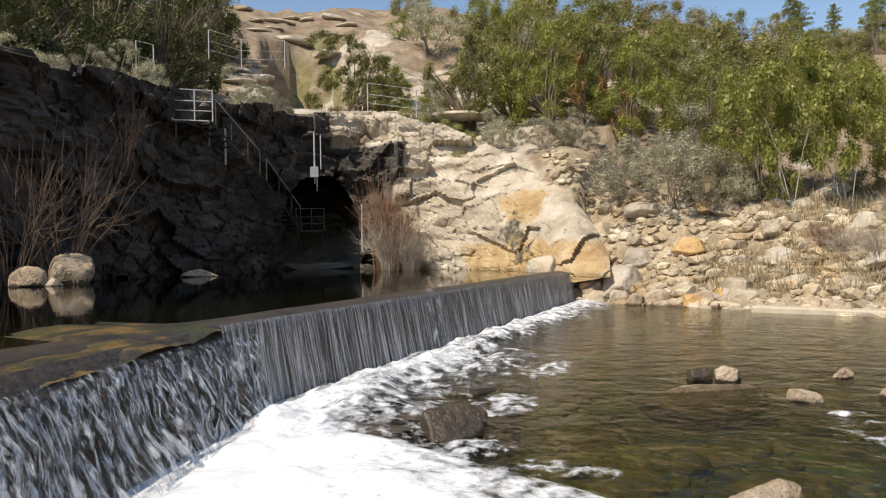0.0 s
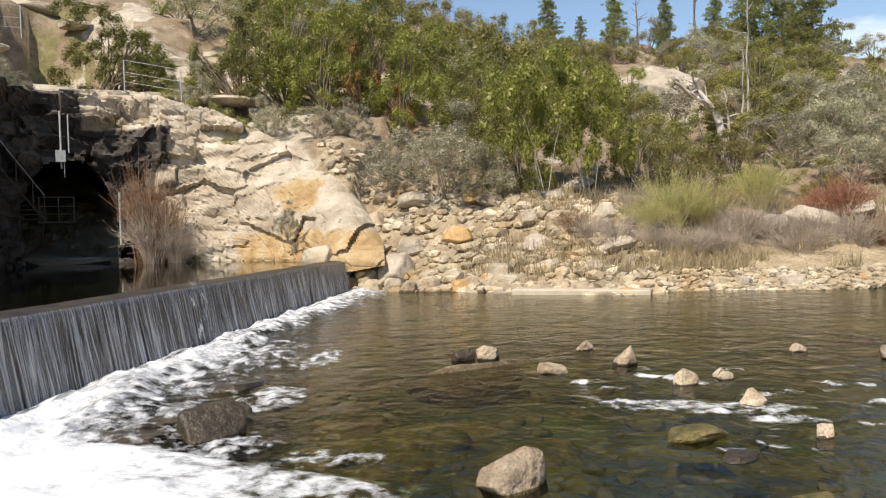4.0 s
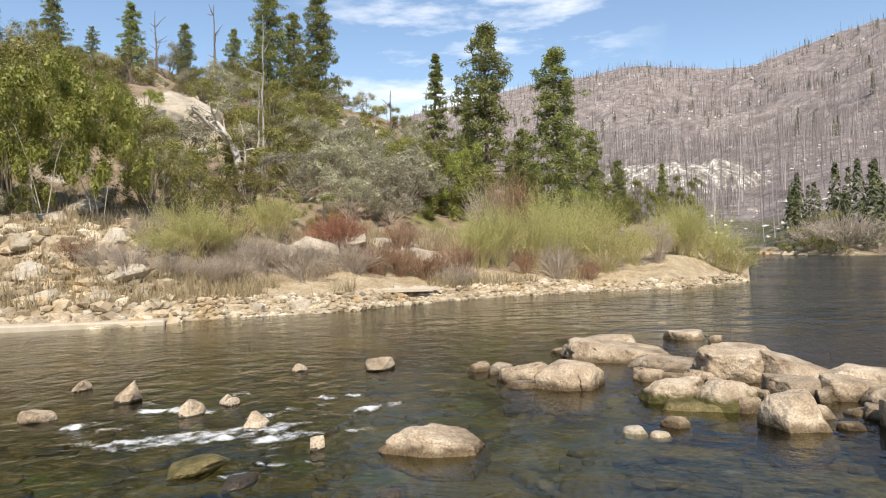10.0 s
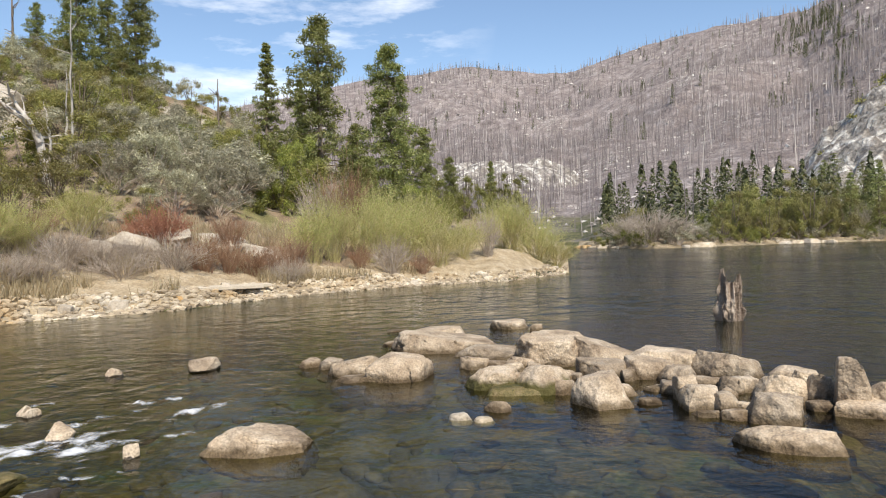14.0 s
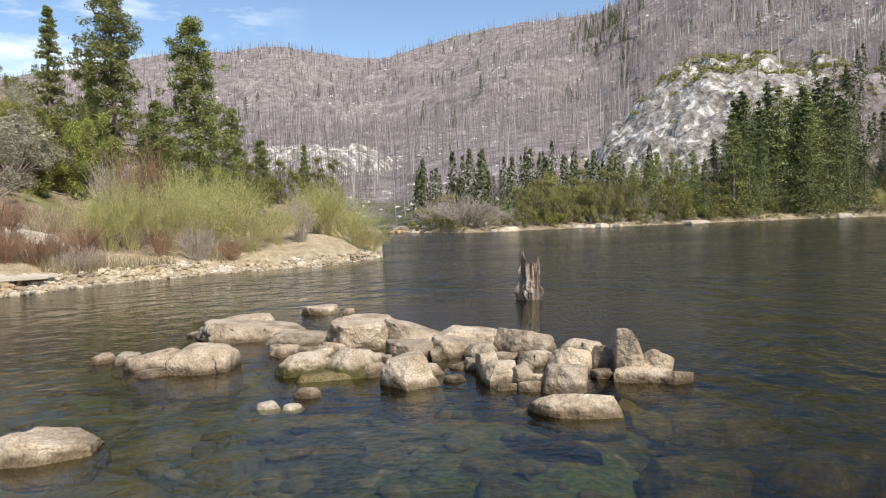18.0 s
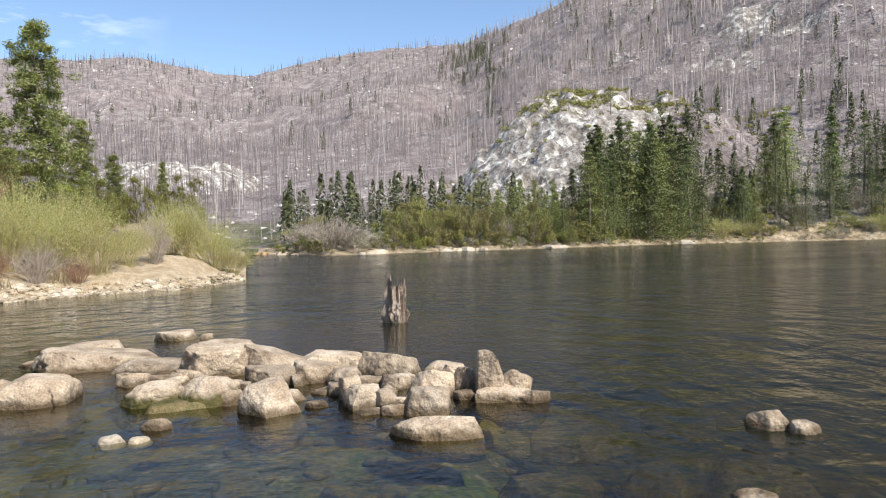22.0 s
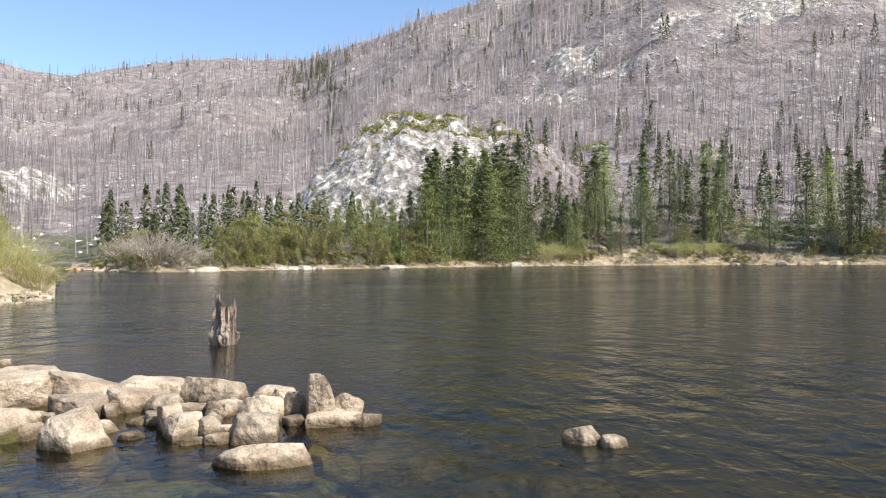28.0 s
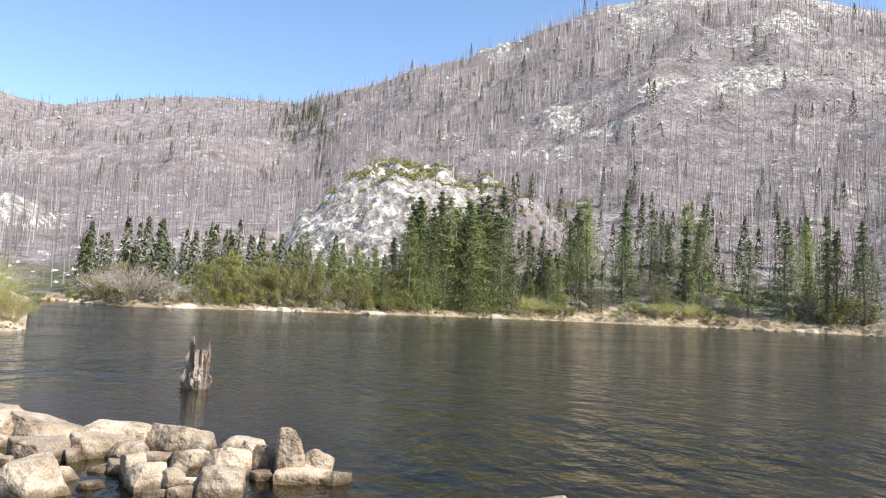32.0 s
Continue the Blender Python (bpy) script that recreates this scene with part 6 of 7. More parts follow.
GREYS = [shrub("grey_shrub", 1020 + i, M_GREY, M_TWIG, 80, 200, 0.012, "grey-green evergreen shrub on the slope", "shrub", 0.16, 0.2, stems=6, stem_r=0.012) for i in range(2)]
TWIGGY = shrub("grey_shrub", 1025, M_GREY, M_TWIG, 110, 170, 0.0125, "wide grey shrub with thin leaves and many bare twigs", "shrub", 0.14, 0.18, stems=12, stem_r=0.010)
OLIVES = [shrub("olive_shrub", 1030 + i, M_OLIVE, M_BARK, 56, 190, 0.015, "olive-green shrub on the slope", "shrub", 0.17, 0.2) for i in range(2)]
ORANGE = shrub("dying_oak", 1040, M_ORANGE, M_BARK, 22, 70, 0.04, "oak branch with orange-brown leaves", "tree", 0.2, 0.3)
WILLOWS = [bare_shrub("willow_bush", 1050 + i, M_WILLOWTWIG, "yellow-green willow bush in new leaf on the shore", 90, 6, 0.006, 0.9, M_WILLOW, 0.017, 4) for i in range(2)]
BARES = [bare_shrub("bare_shrub", 1060 + i, M_TWIG, "leafless grey-tan shrub on the shore", 80, 5, 0.009, 0.95) for i in range(2)]
DARKBARE = bare_shrub("bare_shrub", 1065, M_SHADETWIG, "bare brown branching shrub", 34, 5, 0.007, 0.95)
RED = bare_shrub("red_shrub", 1070, M_REDTWIG, "low shrub with red stems and leaves", 90, 4, 0.009, 0.95, M_RED, 0.03, 2)
RUSTY = bare_shrub("rusty_shrub", 1071, M_RUSTTWIG, "dry rust-brown shrub against the rock", 80, 5, 0.008, 0.6)
PINES = [conifer("pine_tree", 1080, 17, 6, 42, 0.0105, "tall pine with open tufted boughs", 0.165, 0.2, shape=0.5, ragged=0.42, loose=0.5, ball=0.034, slim=0.26),
         conifer("pine_tree", 1081, 21, 7, 44, 0.0105, "tall pine with a full crown beside the lake", 0.185, 0.12, shape=0.6, ragged=0.32, loose=0.5, ball=0.034, slim=0.26),
         conifer("fir_tree", 1082, 24, 7, 22, 0.010, "narrow pointed fir behind the shore bushes", 0.14, 0.08, shape=0.95, ragged=0.25, loose=0.5, ball=0.022, slim=0.3)]
FARS = [conifer("pine_tree", 1090 + i, wh, 10, 44, 0.0088, "green conifer on the far shore", wd, br, M_FAR_NEEDLE, shape=sh, ragged=rg, loose=0.6, droop=0.2) for i, (wd, br, sh, rg, wh) in enumerate([(0.30, 0.06, 1.05, 0.34, 19), (0.25, 0.18, 0.8, 0.48, 17), (0.34, 0.04, 0.95, 0.34, 18), (0.23, 0.3, 0.65, 0.55, 15)])]
FIRS = [conifer("fir_tree", 1095 + i, wh, 10, 46, 0.0082, "green fir on the far shore, its needles darkened for shade", wd, br, M_SHADED_NEEDLE, shape=sh, ragged=rg, loose=0.5, droop=0.28) for i, (wd, br, sh, rg, wh) in enumerate([(0.26, 0.05, 1.2, 0.34, 22), (0.22, 0.14, 1.0, 0.46, 20), (0.29, 0.1, 1.1, 0.4, 19)])]
FAR_BUSHES = [shrub("waterside_bush", 1100 + i, m, M_TWIG, 16, 60, 0.045, "low bush at the far waterline", "shrub", 0.3, 0.2, stems=3) for i, m in enumerate([M_OLIVE, M_GREY, M_OAK])]
PROTOTYPES = [*FAR_BUSHES, *OAKS, *FAR_OAKS, *DARK_OAKS, STEMMY, *GREYS, TWIGGY, *OLIVES, ORANGE, *WILLOWS, *BARES, DARKBARE, RED, RUSTY, *PINES, *FARS, *FIRS]
used = set()
g = np.random.default_rng(77)


def plant(proto, az, r, wide, tall, group="", label="", sink=0.1, lean=0.0, turn=None, z=None):
    """A plant of that prototype: its width and height in metres at a bearing and distance."""
    x, y = at(az, r)
    zz = height(x, y) if z is None else z
    m = pose(x, y, zz - sink, lean * g.uniform(-1, 1), lean * g.uniform(-1, 1), g.uniform(0, 360) if turn is None else turn) @ Matrix.Diagonal((wide / 2 / proto.scale[0], wide / 2 / proto.scale[1], tall / proto.scale[2], 1))
    if proto in used:
        ob = copy_thing(proto, m)
    else:
        used.add(proto)
        proto.matrix_basis = m
        ob = proto
    return tagged(ob, label, group=group)


def grown(proto, az, r, tall, group="", label="", lean=1.0):
    """A conifer of a height, at a bearing and distance."""
    return plant(proto, az, r, 2 * tall, tall, group, label, 0.2, lean)


SLOPE, SHORE, FAR = "shrubs and trees of the slope", "bushes along the shore", "conifers of the far shore"
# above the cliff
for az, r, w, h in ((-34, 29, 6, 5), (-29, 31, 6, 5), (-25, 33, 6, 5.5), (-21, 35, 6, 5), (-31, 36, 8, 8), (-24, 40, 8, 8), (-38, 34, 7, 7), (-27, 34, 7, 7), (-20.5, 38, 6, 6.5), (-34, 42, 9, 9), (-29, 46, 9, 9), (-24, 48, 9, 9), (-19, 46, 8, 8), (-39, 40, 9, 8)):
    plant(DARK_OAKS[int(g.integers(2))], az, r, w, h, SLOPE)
for az, r, w, h in ((-26.5, 26.3, 2.4, 1.8), (-24.4, 26.8, 2.2, 2.0), (-22.2, 27.3, 2.4, 2.1), (-14.6, 29.5, 2.6, 2.2), (-12.8, 30.5, 2.2, 1.7), (-29.5, 25.5, 2.4, 1.6)):
    plant(GREYS[int(g.integers(2))], az, r, w, h, SLOPE, "grey-green shrub on the edge of the cliff", z=6.9)
plant(OAKS[1], -6.4, 36, 5.4, 4.4, SLOPE, "broad dark green live oak over the rock ledge", 0.2, z=8.6)
plant(OAKS[0], -4.0, 36.5, 3.8, 3.4, SLOPE, z=8.5)
plant(OLIVES[0], -1.0, 31.5, 2.6, 2.0, SLOPE)
for az, r, w, h in ((-13.6, 33, 2.8, 2.2), (-12.2, 34, 2.6, 2.4), (-10.6, 35.5, 2.4, 1.8), (-9.0, 36.5, 2.4, 1.8), (-8.2, 34, 1.6, 1.2)):
    plant(GREYS[int(g.integers(2))], az, r, w, h, SLOPE, "grey-green shrub on the granite ledge")
plant(TWIGGY, -0.2, 32.0, 3.0, 2.8, SLOPE)
# the oak wood above the pale rock
for az, r, w, h in ((3.2, 33, 5.0, 5.0), (6.5, 34, 5.5, 5.6), (9.5, 32.5, 5.0, 4.6), (12.8, 34, 5.6, 5.2), (15.8, 32, 5.0, 4.4), (18.6, 34, 5.6, 5.0), (21.5, 31, 5.0, 4.2), (4.5, 41, 6, 5.5), (9, 42, 6, 5.5), (13.5, 43, 6.5, 5.5), (18.5, 42, 6, 5.0), (22.5, 40, 6, 5.0), (26, 37, 5.4, 4.6), (24.5, 30, 4.2, 4.0), (7, 50, 7, 5), (16, 52, 7, 5), (25, 50, 6, 4)):
    plant(OAKS[int(g.integers(3))] if r < 36 else FAR_OAKS[int(g.integers(2))], az, r, w, h, SLOPE)
plant(ORANGE, 12.2, 31.5, 2.4, 3.4, SLOPE, "dying oak with orange-brown leaves")
plant(ORANGE, 15.4, 30.8, 1.6, 2.6, SLOPE, "dying oak with orange-brown leaves")
for az, r, w, h in ((4.8, 29.0, 2.2, 1.8), (8.8, 27.5, 2.6, 1.6), (11.0, 28.2, 2.4, 1.7), (13.5, 26.5, 2.4, 1.4), (17.0, 26.5, 2.6, 1.7), (20.0, 26.0, 2.8, 2.0)):
    plant(GREYS[int(g.integers(2))] if az < 15 else TWIGGY, az, r, w, h, SLOPE)
plant(OLIVES[1], 2.2, 29.2, 2.0, 1.8, SLOPE)
# the wide grey shrub and the stemmy tree over the broken bank
plant(TWIGGY, 18.4, 22.4, 5.0, 3.3, SLOPE, "wide grey shrub with many bare twigs above the broken bank")
plant(TWIGGY, 14.2, 23.6, 3.0, 2.0, SLOPE)
plant(TWIGGY, 22.4, 22.4, 2.8, 2.0, SLOPE)
plant(STEMMY, 26.6, 22.6, 4.6, 5.4, SLOPE)
plant(STEMMY, 30.2, 22.2, 3.6, 4.6, SLOPE)
plant(OAKS[2], 24.6, 24.0, 3.6, 4.0, SLOPE)
plant(OLIVES[0], 33.6, 24.0, 2.6, 3.0, SLOPE, "yellow-green shrub beside the pale-stemmed tree")
plant(OLIVES[1], 36.2, 24.8, 2.4, 2.7, SLOPE, "yellow-green shrub below the dead tree")
plant(TWIGGY, 34.8, 25.5, 2.6, 2.8, SLOPE)
# the grey thickets and mixed slope to the right
for az, r, w, h in ((44.6, 29.5, 3.6, 2.9), (47.2, 30.5, 4.0, 3.3), (50.2, 30.0, 4.0, 3.2), (53.0, 31.0, 3.8, 3.0), (48.6, 27.5, 3.2, 2.2), (45.6, 38, 4.0, 3.2), (51.6, 27.8, 2.8, 1.9), (49, 36, 4.2, 3.2)):
    plant(GREYS[int(g.integers(2))], az, r, w, h, SLOPE, "rounded grey-green shrub of the thicket")
for az, r, w, h in ((56.5, 32.5, 3.0, 3.0), (58.2, 34, 2.8, 3.4), (55.0, 35, 3.0, 3.2)):
    plant(OAKS[2], az, r, w, h, SLOPE, "fresh green bushy tree beside the pines")
for az, r, w, h in ((38.0, 24.5, 2.6, 1.8), (42.5, 25.5, 2.6, 1.6), (46.5, 25.0, 2.0, 1.4), (40.6, 27.5, 2.8, 2.0)):
    plant(OLIVES[int(g.integers(2))], az, r, w, h, SLOPE)
plant(OAKS[2], 33.4, 41, 3.2, 2.6, SLOPE, "green bush on the granite knob")
for k in range(140):
    az = g.uniform(26, 59)
    r = g.uniform(31, 74)
    if ((az - 35.5) / 4) ** 2 + ((r - 46) / 8) ** 2 < 1:
        continue
    p = [*FAR_OAKS, FAR_OAKS[2], OLIVES[0], OLIVES[1]][int(g.integers(6))]
    w = g.uniform(2.4, 4.8)
    plant(p, az, r, w, w * g.uniform(0.6, 0.85), SLOPE)
for k in range(64):
    az, r = g.uniform(-40, 27), g.uniform(36, 74)
    if -16 < az < -7.5 or (-13 < az < 2 and r < 46):
        continue
    w = g.uniform(4, 7)
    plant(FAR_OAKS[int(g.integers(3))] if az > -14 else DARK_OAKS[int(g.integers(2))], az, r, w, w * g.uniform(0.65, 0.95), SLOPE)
# pines of the near shore
NEAR_PINES = "pines of the near shore"
for proto, az, r, el in ((PINES[2], 55.6, 46, 15.9), (PINES[0], 59.9, 42, 18.1), (PINES[1], 65.4, 42, 15.9)):
    grown(proto, az, r, 1.4 + r * math.tan(radians(el)) - height(*at(az, r)) + 0.2, NEAR_PINES)
grown(PINES[2], 58.2, 50, 8.0, NEAR_PINES)
grown(PINES[2], 73.2, 74, 8.6, NEAR_PINES, "small pointed conifer behind the willows")
for az, r, h in ((42.6, 68, 12), (46.3, 66, 11.5), (44.5, 72, 9), (36.4, 70, 6), (32.6, 72, 7), (27.5, 72, 6.5), (40, 74, 6), (30, 75, 4)):
    grown(PINES[int(g.integers(3))], az, r, h, "pines on the ridge", "dark pine on the ridge of the near hill")
for az, r, h in ((62.5, 47, 6), (68, 48, 6), (63.5, 40, 4.5), (70, 52, 5)):
    grown(PINES[1], az, r, h, NEAR_PINES, "young pine among the taller ones")
for az, r, w, h in ((57.5, 38, 3.4, 3.4), (62.0, 38, 3.2, 3.0), (66.5, 38, 3.2, 2.8), (69.0, 42, 3.4, 3.2), (71.5, 50, 4.0, 3.4), (74.5, 55, 4.0, 3.2), (68, 36, 3.0, 2.6)):
    plant(OAKS[int(g.integers(3))], az, r, w, h, SLOPE, "leafy bush under the pines")
# bushes along the shore
for az, r, w, h in ((58.9, 24.2, 2.0, 1.7), (60.4, 24.6, 1.8, 1.9), (63.2, 25.6, 2.8, 1.9), (66.0, 26.4, 2.8, 1.8), (68.8, 26.0, 2.2, 1.5), (70.8, 27.4, 2.0, 1.3), (75.0, 31, 2.6, 2.0), (76.8, 31.5, 2.4, 1.7), (78.2, 31.8, 2.0, 1.2), (74.0, 32, 2.0, 2.0), (36.4, 20.3, 2.2, 1.4), (38.8, 20.9, 1.6, 1.0), (34.2, 19.6, 1.6, 0.8), (42.4, 23.2, 2.0, 1.3), (64.0, 29, 3, 2.1), (67.2, 30, 3, 2.0)):
    plant(WILLOWS[int(g.integers(2))], az, r, w * 1.05, h * 1.1, SHORE)
for az, r, w, h in ((41.2, 20.4, 2.0, 1.0), (43.4, 20.8, 1.8, 0.9), (50.6, 21.4, 2.2, 1.0), (52.4, 21.8, 1.8, 0.9), (55.6, 22.4, 1.6, 1.0), (57.4, 23.0, 1.6, 1.2), (72.8, 28.2, 1.4, 1.7), (61.4, 29.5, 3.4, 2.9), (59.8, 29.5, 2.8, 2.4), (54.2, 21.9, 1.8, 0.8), (44.8, 20.2, 2.2, 0.7), (37.6, 19.2, 1.8, 0.7), (39.6, 19.6, 1.8, 0.8), (33.4, 20.4, 1.6, 0.9), (28.4, 19.6, 1.4, 0.7), (56.8, 21.8, 1.6, 0.7), (62.5, 24.4, 1.6, 0.8), (67.5, 25.0, 1.6, 0.7), (46.0, 21.2, 1.6, 0.8), (32.0, 18.6, 1.6, 0.9), (35.0, 18.9, 1.4, 0.7), (30.0, 19.2, 1.4, 0.7), (65, 24.6, 1.8, 1.2), (48.6, 20.8, 2.0, 0.9)):
    rusty = g.random() < 0.3
    plant(RUSTY if rusty else BARES[int(g.integers(2))], az, r, w, h, SHORE, "low dry rust-brown shrub on the shore" if rusty else "")
plant(RED, 47.8, 22.6, 1.7, 1.2, SHORE)
plant(RED, 46.4, 22.9, 1.3, 0.9, SHORE)
plant(RUSTY, 52.6, 23.2, 2.0, 1.2, SHORE, "dry rust-brown shrub beside pale rocks")
plant(RUSTY, 39.4, 21.4, 1.8, 1.0, SHORE, "dry rust-brown shrub on the shore")
# shrubs at the foot of the cliff
plant(RUSTY, -4.4, 26.9, 2.8, 3.2, "", "tall dry rust-brown shrub against the rock beside the tunnel", z=0.75)
plant(RUSTY, -3.0, 26.6, 2.4, 2.5, "", "dry rust-brown shrub against the rock at the water", z=0.75)
plant(BARES[0], -3.8, 26.4, 2.4, 1.9, "", "leafless grey-tan shrub at the edge of the pool", z=0.75)
plant(BARES[1], -2.2, 26.2, 2.0, 1.5, "", "leafless grey-tan shrub at the edge of the pool", z=0.75)
plant(DARKBARE, -28.0, 21.2, 4.0, 3.6, "", "large bare branching shrub against the dark cliff", z=0.9)
plant(DARKBARE, -31.0, 20.6, 3.6, 3.2, "", "large bare branching shrub against the dark cliff", z=0.9)
plant(DARKBARE, -23.6, 24.0, 1.8, 2.4, "", "thin bare shrub growing from the cliff", z=4.2)
plant(TWIGGY, 6.0, 22.6, 1.0, 1.3, "", "thin young shrub on the pale rock slope", z=1.6)

# dead standing trees of the near slope
def snag(az, r, tall, rad, label, arms=6, lean=(0, 0), mat=None, seed=0):
    gg = np.random.default_rng(seed + 5)
    t = np.linspace(0, 1, 9)
    p = np.stack([lean[0] * t ** 1.3 + gg.normal(size=9) * 0.03, lean[1] * t ** 1.3 + gg.normal(size=9) * 0.03, tall * t - 0.1], 1)
    root = tagged(new("dead_tree"), label, "dead tree")
    part("trunk", mesh_of("trunk", *tube(p, rad * (1 - 0.8 * t), 8), mat or M_DEADWOOD), root)
    trunk = root.children[0]
    for k in range(arms):
        i = int(gg.integers(3, 8))
        a = gg.uniform(0, 6.3)
        d = np.array([math.cos(a), math.sin(a), gg.uniform(0.2, 0.9)]) * tall * gg.uniform(0.08, 0.2)
        q = p[i] + np.linspace(0, 1, 5)[:, None] * d + gg.normal(size=(5, 3)) * 0.03
        part("branch", mesh_of("branch", *tube(q, rad * 0.35 * np.linspace(1, 0.25, 5), 5), mat or M_DEADWOOD), trunk)
    x, y, z = spot(az, r)
    root.location = (x, y, z)
    return root


def forked_snag(r, stems, label):
    """A dead tree from the bearings and heights that its stems pass: each stem is a list of (bearing, height), then its radius."""
    root = tagged(new("dead_tree"), label, "dead tree")
    base = np.array([*at(stems[0][0][0][0], r), stems[0][0][0][1]])
    root.location = base
    gg = np.random.default_rng(12)
    for places, rad in stems:
        q = np.array([(*at(az, r + 0.25 * gg.normal()), z) for az, z in places]) - base
        t = np.linspace(0, 1, 14)
        p = np.stack([np.interp(t, np.linspace(0, 1, len(q)), q[:, i]) for i in range(3)], 1) + gg.normal(size=(14, 3)) * 0.02
        limb = part("limb", mesh_of("limb", *tube(p, rad * (1 - 0.75 * t), 8), M_DEADWOOD), root)
        for k in range(6):
            i = int(gg.integers(5, 13))
            d = np.array([gg.normal(), gg.normal(), abs(gg.normal())]) * 0.4
            w = p[i] + np.linspace(0, 1, 4)[:, None] * d + gg.normal(size=(4, 3)) * 0.02
            part("branch", mesh_of("branch", *tube(w, rad * 0.28 * np.linspace(1, 0.3, 4), 5), M_DEADWOOD), limb)
    return root


forked_snag(30.5, [([(40.5, 3.2), (40.3, 4.4), (39.8, 5.9), (39.0, 6.5), (37.7, 7.0), (36.7, 7.4)], 0.20),
                   ([(39.9, 5.6), (39.2, 6.4), (38.4, 7.1), (38.1, 7.6)], 0.12),
                   ([(40.3, 4.6), (40.6, 5.6), (40.4, 6.7)], 0.07)], "white bleached dead tree forking low on the slope")
snag(42.0, 36, 8.0, 0.07, "tall thin dead trunk on the slope", 6, (0.1, 0), M_PALEBARK, 3)
snag(41.6, 37, 4.0, 0.07, "thin dead trunk on the slope", 4, (0.1, 0), M_PALEBARK, 4)
snag(52.0, 56, 5.2, 0.13, "bare dead trunk on the slope", 5, (0, 0), M_BARK, 5)
snag(38.5, 70, 8.0, 0.14, "bare dead trunk on the ridge", 8, (0, 0), M_BARK, 6)
snag(34.3, 72, 6.0, 0.12, "bare dead trunk on the ridge", 8, (0, 0), M_BARK, 7)

# ---- the far shore ----
TOP_AZ = [88, 91, 94, 96, 98, 101, 103, 105, 107, 110, 112, 114, 116, 118, 120, 122, 124, 126, 128, 130, 132, 134, 137, 141]
TOP_EL = [1.6, 2.8, 3.8, 3.6, 5.4, 5.2, 4.8, 6.0, 8.6, 9.6, 9.0, 9.2, 7.6, 6.4, 9.4, 9.6, 10.6, 7.6, 9.0, 8.4, 6.4, 7.6, 7.6, 8.0]
FULL = [0.15, 0.4, 0.75, 0.75, 0.75, 0.6, 0.6, 0.9, 1.0, 1.0, 1.0, 0.9, 0.8, 0.7, 0.85, 0.85, 0.8, 0.7, 0.65, 0.6, 0.45, 0.6, 0.6, 0.5]
for k in range(255):
    az = g.uniform(88, 141) if k > 70 else g.uniform(106.5, 114)
    if g.random() > float(np.interp(az, TOP_AZ, FULL)):
        continue
    back = 4 + 36 * g.random() ** 1.4
    r = float(np.interp(az, FOOT_AZ, FOOT_R)) + back
    z = height(*at(az, r))
    if FIELDS["bare"][0] > 0.6 and g.random() < 0.75:
        continue
    top = 1.4 + r * math.tan(radians(float(np.interp(az, TOP_AZ, TOP_EL)))) * (1.08 - 0.78 * g.random() ** 1.1)
    if top - z < 2.5:
        continue
    grown(FIRS[int(g.integers(3))] if az > 104 and g.random() < 0.7 else FARS[int(g.integers(4))], az, r, min(top - z, 24), FAR, lean=1.5)
for k in range(135):
    az = g.uniform(80.5, 141) if k < 60 else g.uniform(90.5, 107)
    r = float(np.interp(az, FOOT_AZ, FOOT_R)) + 3 + 14 * g.random()
    w = g.uniform(3.5, 7)
    p = [FAR_OAKS[0], FAR_OAKS[1], OLIVES[0], BARES[0]][int(g.integers(4 if k < 60 else 3))]
    tall = g.uniform(0.5, 0.8) if k < 60 else g.uniform(0.8, 1.25)
    plant(p, az, r, w, w * tall, "bushes of the far shore", "bush on the far shore of the lake")
for k in range(110):
    az = g.uniform(80.6, 141)
    w = g.uniform(1.6, 4.2)
    plant(FAR_BUSHES[int(g.integers(3))], az, float(np.interp(az, FOOT_AZ, FOOT_R)) + g.uniform(1.0, 7), w, w * g.uniform(0.4, 0.8), "bushes of the far shore")
for az, w, h in ((83.5, 7, 3.4), (85.5, 9, 4.0), (87.2, 7, 3.0), (116.2, 8, 3.6), (117.8, 6, 2.6), (126.5, 7, 3.2), (128.5, 6, 3.0)):
    plant(WILLOWS[0] if az > 100 else BARES[1], az, float(np.interp(az, FOOT_AZ, FOOT_R)) + 4, w, h, "bushes of the far shore", "pale bush at the far waterline")
for p in PROTOTYPES:
    assert p in used

# pale rocks along the far waterline
for k in range(46):
    az = [g.uniform(80.4, 83), g.uniform(88, 98), g.uniform(97, 110), g.uniform(112, 118), g.uniform(130, 141), g.uniform(130, 141)][k % 6]
    r = float(np.interp(az, FOOT_AZ, FOOT_R)) + g.uniform(-0.6, 2.0)
    x, y = at(az, r)
    w = g.uniform(0.8, 3.6)
    ob = new("boulder", shared_rocks[k % 12])
    ob.matrix_basis = pose(x, y, 0.15, 0, 0, g.uniform(0, 360)) @ Matrix.Diagonal((w / 2, w * 0.4, w * g.uniform(0.12, 0.3), 1))
    tagged(ob, "pale rock at the far waterline", "rock", "rocks of the far shore")

